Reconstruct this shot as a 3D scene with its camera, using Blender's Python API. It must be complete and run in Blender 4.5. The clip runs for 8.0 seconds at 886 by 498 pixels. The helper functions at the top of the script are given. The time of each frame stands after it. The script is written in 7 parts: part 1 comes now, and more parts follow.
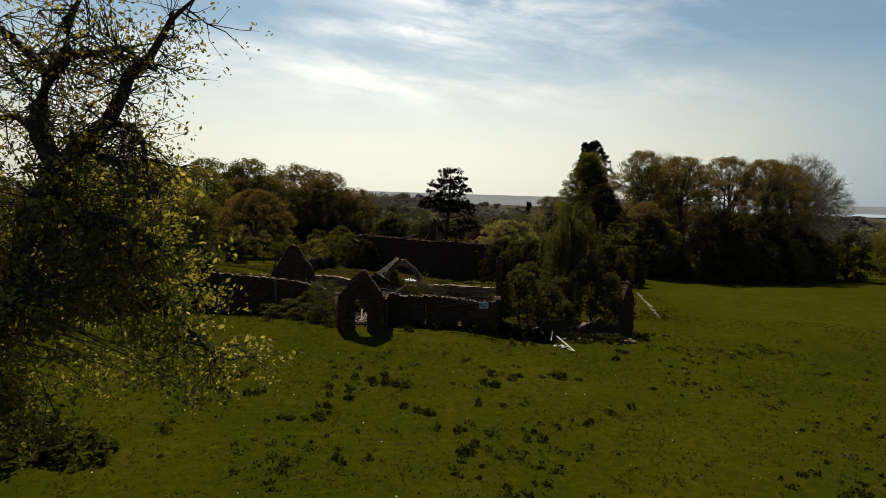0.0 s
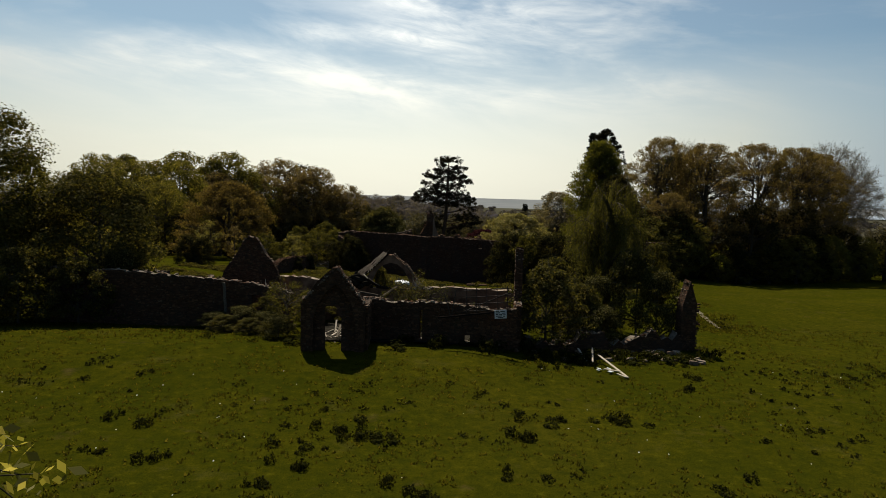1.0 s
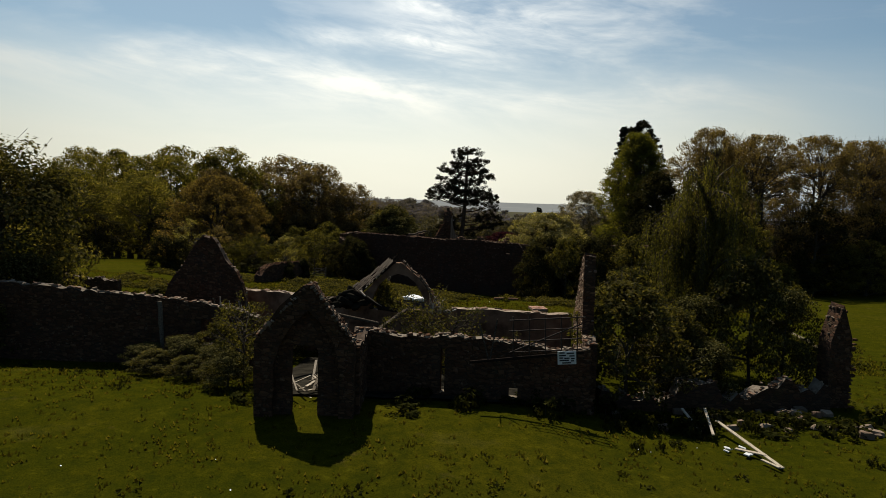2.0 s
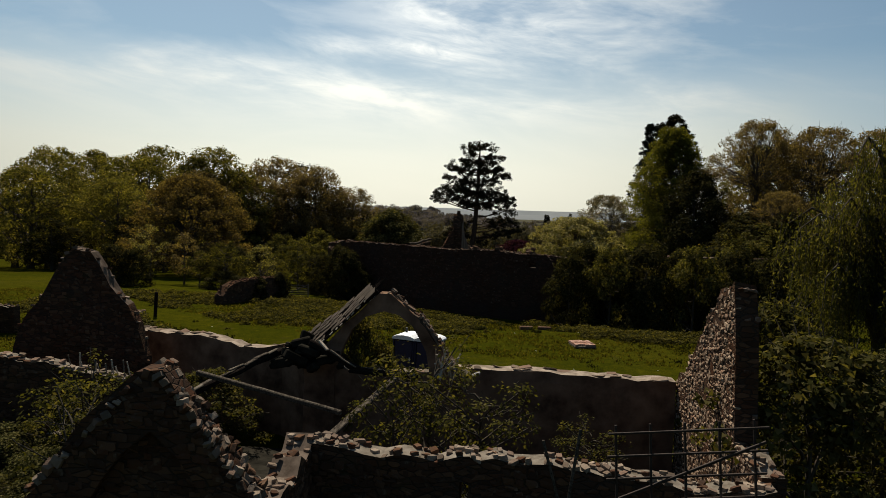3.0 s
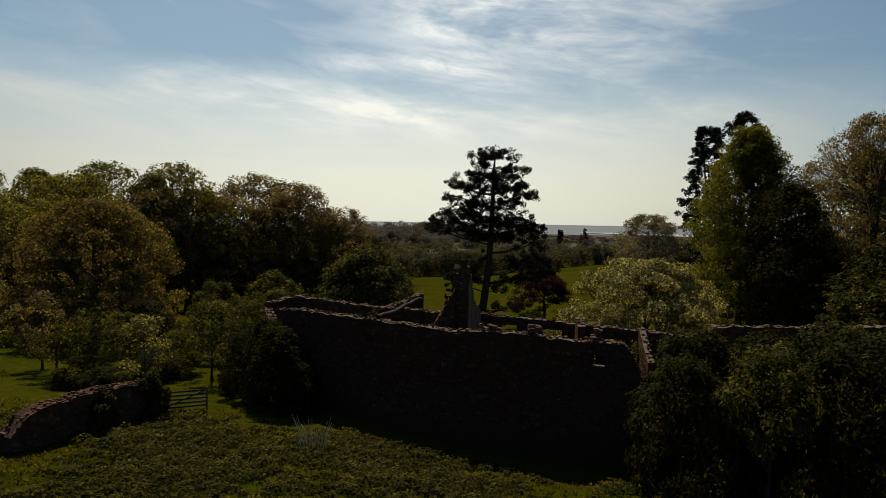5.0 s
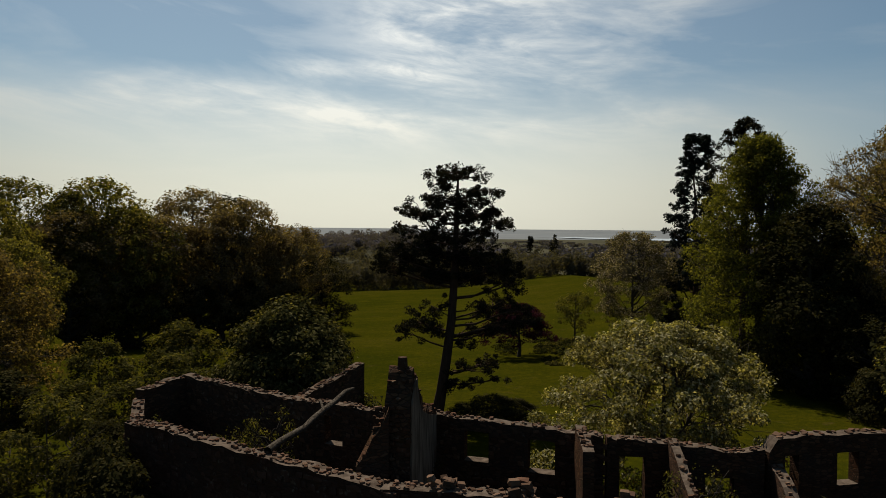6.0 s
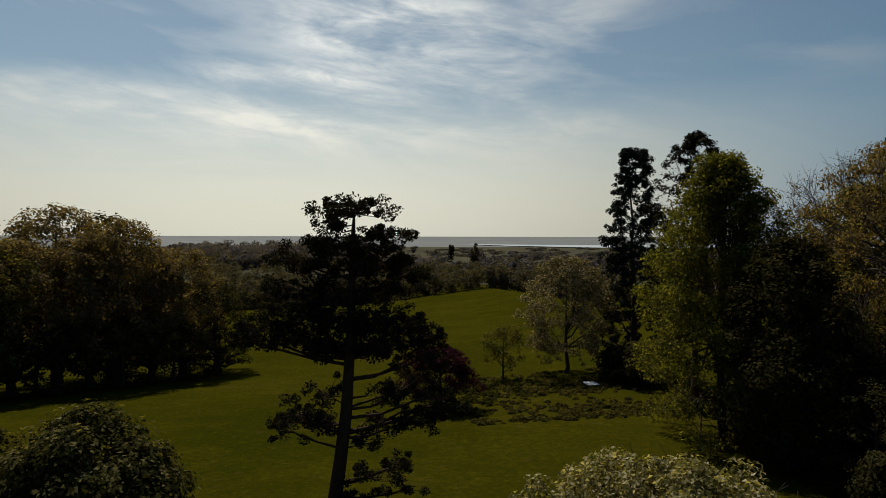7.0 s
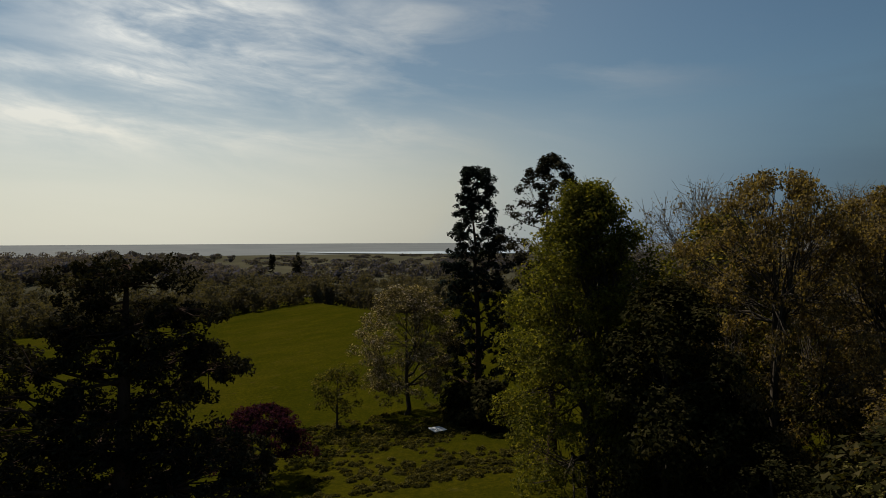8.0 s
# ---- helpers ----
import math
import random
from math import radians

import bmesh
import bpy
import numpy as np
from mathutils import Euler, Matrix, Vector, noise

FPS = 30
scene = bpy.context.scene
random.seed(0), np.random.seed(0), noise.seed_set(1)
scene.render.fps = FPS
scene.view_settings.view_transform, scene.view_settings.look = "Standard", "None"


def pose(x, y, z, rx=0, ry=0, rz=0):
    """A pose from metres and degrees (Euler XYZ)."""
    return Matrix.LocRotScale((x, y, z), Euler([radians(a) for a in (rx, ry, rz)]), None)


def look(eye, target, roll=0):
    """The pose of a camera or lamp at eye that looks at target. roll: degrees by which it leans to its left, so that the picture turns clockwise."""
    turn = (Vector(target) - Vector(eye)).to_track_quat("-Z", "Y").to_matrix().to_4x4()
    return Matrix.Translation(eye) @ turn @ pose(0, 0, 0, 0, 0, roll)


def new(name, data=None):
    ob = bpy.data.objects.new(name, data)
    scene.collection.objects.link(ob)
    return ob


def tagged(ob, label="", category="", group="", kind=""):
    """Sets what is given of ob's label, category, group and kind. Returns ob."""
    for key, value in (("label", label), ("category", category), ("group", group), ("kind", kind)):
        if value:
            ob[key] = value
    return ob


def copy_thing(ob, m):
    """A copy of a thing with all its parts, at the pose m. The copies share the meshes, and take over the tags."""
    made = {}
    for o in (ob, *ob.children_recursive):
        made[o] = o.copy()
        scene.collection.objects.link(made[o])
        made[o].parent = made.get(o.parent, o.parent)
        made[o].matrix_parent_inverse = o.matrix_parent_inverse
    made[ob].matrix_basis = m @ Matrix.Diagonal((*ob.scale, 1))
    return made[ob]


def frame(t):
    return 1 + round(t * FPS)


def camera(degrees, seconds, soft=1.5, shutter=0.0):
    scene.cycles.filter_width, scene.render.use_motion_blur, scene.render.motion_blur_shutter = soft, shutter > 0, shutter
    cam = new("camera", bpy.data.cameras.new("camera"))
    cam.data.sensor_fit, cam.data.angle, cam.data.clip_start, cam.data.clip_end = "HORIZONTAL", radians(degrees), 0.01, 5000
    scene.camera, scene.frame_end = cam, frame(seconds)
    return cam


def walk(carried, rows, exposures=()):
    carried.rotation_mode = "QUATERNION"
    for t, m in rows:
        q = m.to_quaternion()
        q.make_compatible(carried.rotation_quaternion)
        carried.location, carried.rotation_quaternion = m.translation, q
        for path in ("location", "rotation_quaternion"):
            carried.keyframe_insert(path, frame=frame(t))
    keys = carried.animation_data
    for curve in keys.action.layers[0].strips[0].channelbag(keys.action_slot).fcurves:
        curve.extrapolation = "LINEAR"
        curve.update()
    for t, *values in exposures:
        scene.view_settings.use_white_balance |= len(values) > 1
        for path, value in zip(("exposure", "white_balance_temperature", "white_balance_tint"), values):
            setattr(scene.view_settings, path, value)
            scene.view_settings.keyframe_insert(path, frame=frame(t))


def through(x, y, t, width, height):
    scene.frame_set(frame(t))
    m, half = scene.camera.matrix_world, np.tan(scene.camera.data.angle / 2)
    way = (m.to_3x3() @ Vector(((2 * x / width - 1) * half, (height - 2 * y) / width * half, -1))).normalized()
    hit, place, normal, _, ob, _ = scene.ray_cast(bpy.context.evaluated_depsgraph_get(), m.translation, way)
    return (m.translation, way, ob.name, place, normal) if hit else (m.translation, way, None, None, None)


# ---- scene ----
cam = camera(66.0, 8.0, 0.75)
PATH = [
    (0, (0.291, -2.42, 12.192), (0.283, -0.427, 12.018), 1.8),
    (0.5, (0.124, 4.636, 10.97), (0.113, 6.629, 10.807), 1.5),
    (1, (-0.162, 12.091, 10.013), (-0.155, 14.084, 9.851), 1.6),
    (1.5, (-0.528, 19.432, 9.304), (-0.533, 21.426, 9.151), 1.6),
    (1.7, (-0.765, 22.31, 9.159), (-0.78, 24.304, 9.005), 1.7),
    (2.8, (-1.379, 37.843, 8.296), (-1.422, 39.838, 8.162), 1.9),
    (3, (-1.518, 40.691, 8.255), (-1.563, 42.687, 8.125), 1.8),
    (3.5, (-1.705, 47.633, 8.274), (-1.767, 49.629, 8.154), 1.6),
    (4, (-1.637, 54.147, 8.598), (-1.722, 56.142, 8.487), 1.4),
    (4.5, (-1.443, 60.325, 9.115), (-1.521, 62.321, 9.017), 1.2),
    (4.7, (-1.366, 62.7, 9.318), (-1.447, 64.696, 9.226), 1.1),
    (5.8, (-0.6, 77.105, 11.698), (-0.623, 79.103, 11.619), 0.7),
    (6, (-0.381, 79.73, 12.083), (-0.373, 81.729, 12.012), 0.5),
    (6.5, (0.21, 85.972, 13.133), (0.293, 87.969, 13.074), 0.5),
    (7, (1.231, 93.081, 14.479), (1.469, 95.066, 14.430), 0.2),
    (7.5, (1.936, 99.204, 15.813), (2.391, 101.151, 15.769), 0.0),
    (8, (2.319, 103.554, 16.929), (3.056, 105.413, 16.898), -0.2),
]
walk(cam, [(t, look(eye, target, roll)) for t, eye, target, roll in PATH],
     exposures=[(0.0, 0.22), (3.0, 0.2), (4.5, 0.05), (6.0, -0.06), (7.0, -0.2), (8.0, -0.28)])

# -------- sun and sky
SUN_EL, SUN_LEFT = 54.0, 20.0          # degrees above the horizon, degrees left of straight ahead (+y)
sun_dir = Vector((-math.sin(radians(SUN_LEFT)) * math.cos(radians(SUN_EL)),
                  math.cos(radians(SUN_LEFT)) * math.cos(radians(SUN_EL)),
                  math.sin(radians(SUN_EL))))
HAZE = 0.10
SKY, CLOUD_NEAR, CLOUD_FAR, CLOUD_COVER = 0.062, 0.95, 0.07, 0.28
# banks of thin cloud ahead: aside, up, width, height, thickness
BANKS = ((-0.045, 0.213, 0.065, 0.016, 0.62), (-0.18, 0.214, 0.05, 0.014, 0.45), (0.03, 0.190, 0.07, 0.012, 0.35), (-0.11, 0.147, 0.16, 0.030, 0.50),
         (-0.40, 0.165, 0.24, 0.035, 0.45), (0.03, 0.285, 0.12, 0.06, 0.72), (0.17, 0.235, 0.13, 0.05, 0.26), (0.22, 0.150, 0.20, 0.03, 0.42), (0.30, 0.30, 0.08, 0.03, 0.25), (0.60, 0.225, 0.08, 0.02, 0.2))
lamp = bpy.data.lights.new("sun", "SUN")
lamp.energy, lamp.angle, lamp.color = 5.0, radians(0.6), (1.0, 0.93, 0.82)
new("sun", lamp).matrix_world = look((0, 0, 60), Vector((0, 0, 60)) - sun_dir)

world = bpy.data.worlds.new("sky")
scene.world = world
world.use_nodes = True
wt = world.node_tree
wt.nodes.clear()


def wnode(kind, **values):
    n = wt.nodes.new(kind)
    for k, v in values.items():
        n.inputs[k].default_value = v
    return n


sky = wt.nodes.new("ShaderNodeTexSky")
sky.sky_type, sky.sun_disc = "NISHITA", False
sky.sun_elevation, sky.sun_rotation = radians(SUN_EL), radians(-SUN_LEFT)
sky.air_density, sky.dust_density, sky.ozone_density, sky.altitude = 1.0, 0.8, 1.4, 80
coord = wt.nodes.new("ShaderNodeTexCoord")
sep = wt.nodes.new("ShaderNodeSeparateXYZ")
wt.links.new(coord.outputs["Generated"], sep.inputs[0])


def wmath(op, a, b=None, clamp=False):
    n = wt.nodes.new("ShaderNodeMath")
    n.operation, n.use_clamp = op, clamp
    for k, v in enumerate((a, b)):
        if v is None:
            continue
        if isinstance(v, (int, float)):
            n.inputs[k].default_value = v
        else:
            wt.links.new(v, n.inputs[k])
    return n.outputs[0]


# thin cloud drawn out in wisps: noise stretched level and combed a little downwards to one side
tilt = wmath("ADD", sep.outputs[2], wmath("MULTIPLY", sep.outputs[0], 0.10))
comb = wt.nodes.new("ShaderNodeCombineXYZ")
wt.links.new(wmath("MULTIPLY", sep.outputs[0], 3.2), comb.inputs[0])
wt.links.new(wmath("MULTIPLY", sep.outputs[1], 1.2), comb.inputs[1])
wt.links.new(wmath("MULTIPLY", tilt, 13.0), comb.inputs[2])
cloud_a = wnode("ShaderNodeTexNoise", Scale=1.0, Detail=8.0, Roughness=0.58, Distortion=0.55)
wt.links.new(comb.outputs[0], cloud_a.inputs["Vector"])
ramp_a = wt.nodes.new("ShaderNodeMapRange")
ramp_a.interpolation_type = "SMOOTHSTEP"
for k, v in (("From Min", 0.36), ("From Max", 0.70)):
    ramp_a.inputs[k].default_value = v
wt.links.new(cloud_a.outputs[0], ramp_a.inputs["Value"])


def bank(x0, z0, wide, tall, much):
    """A soft bank of cloud round one direction ahead (x0 aside, z0 up)."""
    a = wmath("DIVIDE", wmath("SUBTRACT", sep.outputs[0], x0), wide)
    b = wmath("DIVIDE", wmath("SUBTRACT", sep.outputs[2], z0), tall)
    r2 = wmath("ADD", wmath("MULTIPLY", a, a), wmath("MULTIPLY", b, b))
    ahead = wmath("GREATER_THAN", sep.outputs[1], 0.0)
    return wmath("MULTIPLY", wmath("MULTIPLY", wmath("EXPONENT", wmath("MULTIPLY", r2, -1.0)), much), ahead)


banks = None
for row in BANKS:
    g = bank(*row)
    banks = g if banks is None else wmath("ADD", banks, g)
# thin cloud scatters sunlight forward: it glows below the sun and is dull away from it
dot = wt.nodes.new("ShaderNodeVectorMath")
dot.operation = "DOT_PRODUCT"
dot.inputs[1].default_value = Vector((-0.10, 0.93, 0.36)).normalized()
wt.links.new(coord.outputs["Generated"], dot.inputs[0])
toward = wmath("POWER", wmath("MAXIMUM", dot.outputs["Value"], 0.0), 3.0)
glow = wmath("ADD", wmath("MULTIPLY", toward, CLOUD_NEAR), CLOUD_FAR)
cloud_b = wnode("ShaderNodeTexNoise", Scale=3.4, Detail=7.0, Roughness=0.62, Distortion=0.9)
wt.links.new(comb.outputs[0], cloud_b.inputs["Vector"])
ragged = wmath("MULTIPLY", wmath("ADD", wmath("MULTIPLY", ramp_a.outputs[0], 1.2), 0.3), wmath("MULTIPLY", wmath("SUBTRACT", cloud_b.outputs[0], 0.12), 2.5))
cover = wmath("ADD", wmath("MULTIPLY", banks, ragged), wmath("MULTIPLY", ramp_a.outputs[0], CLOUD_COVER), clamp=True)
low = wt.nodes.new("ShaderNodeMapRange")
for k, v in (("From Min", 0.02), ("From Max", 0.26), ("To Min", 0.88), ("To Max", 0.0)):
    low.inputs[k].default_value = v
low.interpolation_type = "SMOOTHSTEP"
wt.links.new(sep.outputs[2], low.inputs["Value"])
# haze and cloud lie one behind the other
clear = wmath("MULTIPLY", wmath("SUBTRACT", 1.0, cover), wmath("SUBTRACT", 1.0, low.outputs[0]))
veil = wmath("MAXIMUM", wmath("SUBTRACT", 1.0, clear), HAZE)
cloud_col = wt.nodes.new("ShaderNodeMix")
cloud_col.data_type = "RGBA"
cloud_col.inputs["A"].default_value = (0.972, 0.985, 0.94, 1)
cloud_col.inputs["B"].default_value = (0.982, 0.955, 0.785, 1)
wt.links.new(low.outputs[0], cloud_col.inputs["Factor"])
cloud_em = wt.nodes.new("ShaderNodeBackground")
cool = wt.nodes.new("ShaderNodeMix")
cool.data_type = "RGBA"
cool.inputs["A"].default_value = (0.48, 0.76, 1.08, 1)
wt.links.new(wmath("MULTIPLY", wmath("SUBTRACT", toward, 0.18), 2.4, clamp=True), cool.inputs["Factor"])
wt.links.new(cloud_col.outputs["Result"], cool.inputs["B"])
wt.links.new(cool.outputs["Result"], cloud_em.inputs["Color"])
wt.links.new(glow, cloud_em.inputs["Strength"])
sky_em = wnode("ShaderNodeBackground", Strength=SKY)
tint = wt.nodes.new("ShaderNodeMix")
tint.data_type, tint.blend_type = "RGBA", "MULTIPLY"
tint.inputs[0].default_value = 1.0
tint.inputs[7].default_value = (0.82, 0.99, 0.98, 1)
wt.links.new(sky.outputs[0], tint.inputs[6])
wt.links.new(tint.outputs[2], sky_em.inputs["Color"])
mixw = wt.nodes.new("ShaderNodeMixShader")
wt.links.new(veil, mixw.inputs[0])
wt.links.new(sky_em.outputs[0], mixw.inputs[1])
wt.links.new(cloud_em.outputs[0], mixw.inputs[2])
outw = wt.nodes.new("ShaderNodeOutputWorld")
wt.links.new(mixw.outputs[0], outw.inputs["Surface"])

# ---------------------------------------------------------------- materials


class Nodes:
    """A small builder for node materials."""

    def __init__(self, name):
        self.mat = bpy.data.materials.new(name)
        self.mat.use_nodes = True
        self.t = self.mat.node_tree
        self.t.nodes.clear()
        self.out = self.t.nodes.new("ShaderNodeOutputMaterial")

    def add(self, kind, **values):
        n = self.t.nodes.new(kind)
        for k, v in values.items():
            n.inputs[k.replace("_", " ")].default_value = v
        return n

    def link(self, a, b):
        self.t.links.new(a, b)
        return b

    def noise(self, scale, detail=4.0, rough=0.55, vector=None, stretch=None):
        n = self.add("ShaderNodeTexNoise", Scale=scale, Detail=detail, Roughness=rough)
        tc = self.add("ShaderNodeTexCoord")
        v = vector or tc.outputs["Object"]
        if stretch:
            m = self.add("ShaderNodeMapping")
            m.inputs["Scale"].default_value = stretch
            self.link(v, m.inputs[0])
            v = m.outputs[0]
        self.link(v, n.inputs["Vector"])
        return n.outputs[0]

    def world(self, scale, detail=4.0, rough=0.55):
        g = self.add("ShaderNodeNewGeometry")
        return self.noise(scale, detail, rough, g.outputs["Position"])

    def ramp(self, fac, stops):
        r = self.add("ShaderNodeValToRGB")
        el = r.color_ramp.elements
        while len(el) < len(stops):
            el.new(0.5)
        for e, (p, c) in zip(el, stops):
            e.position, e.color = p, (*c, 1)
        self.link(fac, r.inputs[0])
        return r.outputs[0]

    def mix(self, fac, a, b, mode="MIX"):
        m = self.add("ShaderNodeMix")
        m.data_type, m.blend_type = "RGBA", mode
        for v, k in ((fac, 0), (a, 6), (b, 7)):
            if isinstance(v, (int, float)):
                m.inputs[k].default_value = v
            elif isinstance(v, tuple):
                m.inputs[k].default_value = (*v, 1)
            else:
                self.link(v, m.inputs[k])
        return m.outputs[2]

    def bump(self, height, strength, distance):
        b = self.add("ShaderNodeBump", Strength=strength, Distance=distance)
        self.link(height, b.inputs["Height"])
        return b.outputs[0]

    def surface(self, color, rough=0.8, metal=0.0, normal=None, spec=0.3):
        p = self.add("ShaderNodeBsdfPrincipled", Roughness=rough, Metallic=metal)
        p.inputs["Specular IOR Level"].default_value = spec
        if isinstance(color, tuple):
            p.inputs["Base Color"].default_value = (*color, 1)
        else:
            self.link(color, p.inputs["Base Color"])
        if normal is not None:
            self.link(normal, p.inputs["Normal"])
        self.link(p.outputs[0], self.out.inputs[0])
        return p


def leaf_material(name, dark, mid, light, through=0.45, rough=0.55):
    m = Nodes(name)
    geo = m.add("ShaderNodeNewGeometry")
    tone = m.ramp(geo.outputs["Random Per Island"], [(0.0, dark), (0.55, mid), (1.0, light)])
    big = m.world(0.35, 2.0)
    tone = m.mix(m.ramp(big, [(0.35, (0.0, 0.0, 0.0)), (0.65, (1, 1, 1))]), m.mix(0.45, tone, dark), tone)
    tone = m.mix(1.0, tone, (1.07, 0.98, 1.25), "MULTIPLY")
    p = m.surface(tone, rough, spec=0.0)
    tr = m.add("ShaderNodeBsdfTranslucent")
    warm = m.mix(1.0, tone, (1.34, 1.2, 0.42), "MULTIPLY")
    m.link(warm, tr.inputs["Color"])
    mx = m.add("ShaderNodeMixShader", Fac=through)
    m.link(p.outputs[0], mx.inputs[1])
    m.link(tr.outputs[0], mx.inputs[2])
    m.link(mx.outputs[0], m.out.inputs[0])
    return m.mat


LEAF_FRESH = leaf_material("leaf_fresh", (0.050, 0.060, 0.008), (0.115, 0.124, 0.018), (0.220, 0.218, 0.046), 0.56)
LEAF_MID = leaf_material("leaf_mid", (0.030, 0.034, 0.0066), (0.073, 0.074, 0.0148), (0.145, 0.132, 0.0396), 0.54)
LEAF_OAK = leaf_material("leaf_oak", (0.051, 0.056, 0.0105), (0.122, 0.122, 0.022), (0.252, 0.226, 0.063), 0.56)
LEAF_OLIVE = leaf_material("leaf_olive", (0.078, 0.064, 0.022), (0.138, 0.114, 0.042), (0.225, 0.186, 0.086), 0.55)
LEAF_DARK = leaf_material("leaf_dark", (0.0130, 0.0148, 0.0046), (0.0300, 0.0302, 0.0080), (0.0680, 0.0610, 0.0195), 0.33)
LEAF_BROWN = leaf_material("leaf_brown", (0.062, 0.050, 0.015), (0.126, 0.100, 0.030), (0.225, 0.178, 0.060), 0.5)
LEAF_IVY = leaf_material("leaf_ivy", (0.019, 0.022, 0.006), (0.055, 0.057, 0.013), (0.185, 0.172, 0.054), 0.38)
LEAF_COPPER = leaf_material("leaf_copper", (0.0191, 0.0069, 0.0102), (0.035, 0.0115, 0.0163), (0.0604, 0.0207, 0.0245), 0.35)
LEAF_CREAM = leaf_material("leaf_cream", (0.068, 0.072, 0.016), (0.205, 0.200, 0.062), (0.55, 0.53, 0.26), 0.48)
LEAF_BLOSSOM = leaf_material("leaf_blossom", (0.045, 0.046, 0.016), (0.12, 0.11, 0.045), (0.44, 0.40, 0.28), 0.45)
LEAF_FRESH_THIN = leaf_material("leaf_young", (0.072, 0.076, 0.020), (0.155, 0.152, 0.045), (0.285, 0.265, 0.105), 0.58)
LEAF_ELDER = leaf_material("leaf_elder", (0.034, 0.038, 0.009), (0.075, 0.074, 0.018), (0.16, 0.145, 0.048), 0.5)
LEAF_WILLOW = leaf_material("leaf_willow", (0.045, 0.052, 0.010), (0.092, 0.095, 0.020), (0.17, 0.165, 0.045), 0.5)
LEAF_ASH = leaf_material("leaf_ash", (0.10, 0.105, 0.024), (0.18, 0.182, 0.045), (0.30, 0.29, 0.10), 0.62)
NEEDLES = leaf_material("needles", (0.012, 0.013, 0.007), (0.022, 0.023, 0.011), (0.045, 0.044, 0.020), 0.15)
NEEDLES_BLUE = leaf_material("needles_grey", (0.010, 0.015, 0.010), (0.018, 0.025, 0.015), (0.030, 0.038, 0.022), 0.12)
WEED = leaf_material("weed_leaf", (0.012, 0.015, 0.003), (0.024, 0.027, 0.005), (0.045, 0.046, 0.009), 0.35)
YARD_LEAF = leaf_material("yard_leaf", (0.026, 0.027, 0.006), (0.068, 0.066, 0.013), (0.135, 0.125, 0.030), 0.5)
GRASS_BLADE = leaf_material("grass_blade", (0.038, 0.040, 0.005), (0.057, 0.057, 0.007), (0.090, 0.082, 0.017), 0.6)


def bark_material(name, a, b):
    m = Nodes(name)
    n = m.noise(6.0, 6.0, 0.65, stretch=(1, 1, 0.25))
    col = m.ramp(n, [(0.3, a), (0.7, b)])
    m.surface(col, 0.9, normal=m.bump(n, 0.6, 0.05), spec=0.0)
    return m.mat


BARK = bark_material("bark", (0.035, 0.028, 0.020), (0.095, 0.080, 0.060))
BARK_PALE = bark_material("bark_pale", (0.10, 0.085, 0.065), (0.22, 0.19, 0.15))
BARK_PINE = bark_material("bark_pine", (0.040, 0.026, 0.018), (0.085, 0.055, 0.038))


def stone_material(name, tones, joint, scale, plant=0.0):
    """Rubble masonry: stones by cells, lichen and soot by noise."""
    m = Nodes(name)
    geo = m.add("ShaderNodeNewGeometry")
    mp = m.add("ShaderNodeMapping")
    mp.inputs["Scale"].default_value = (scale, scale, scale * 2.6)
    m.link(geo.outputs["Position"], mp.inputs[0])
    cell = m.add("ShaderNodeTexVoronoi", Scale=1.0)
    edge = m.add("ShaderNodeTexVoronoi", Scale=1.0)
    edge.feature = "DISTANCE_TO_EDGE"
    m.link(mp.outputs[0], cell.inputs["Vector"])
    m.link(mp.outputs[0], edge.inputs["Vector"])
    sp = m.add("ShaderNodeSeparateColor")
    m.link(cell.outputs["Color"], sp.inputs[0])
    stone = m.ramp(sp.outputs[0], [(k / (len(tones) - 1), c) for k, c in enumerate(tones)])
    jm = m.add("ShaderNodeMapRange", From_Min=0.02, From_Max=0.10)
    m.link(edge.outputs["Distance"], jm.inputs["Value"])
    col = m.mix(jm.outputs[0], joint, stone)
    soot = m.world(0.7, 5.0, 0.6)
    col = m.mix(m.ramp(soot, [(0.35, (0.75, 0.75, 0.75)), (0.65, (0, 0, 0))]), col, m.mix(0.55, col, (0.05, 0.045, 0.04)))
    fine = m.world(22.0, 5.0, 0.7)
    col = m.mix(m.ramp(fine, [(0.25, (0.5, 0.5, 0.5)), (0.75, (0, 0, 0))]), col, m.mix(0.6, col, (0.04, 0.035, 0.03)))
    if plant:
        moss = m.world(1.6, 4.0)
        col = m.mix(m.ramp(moss, [(0.55, (0, 0, 0)), (0.75, (plant, plant, plant))]), col, (0.06, 0.07, 0.02))
    h = m.mix(0.35, jm.outputs[0], fine)
    m.surface(col, 0.92, normal=m.bump(h, 0.7, 0.05), spec=0.0)
    return m.mat


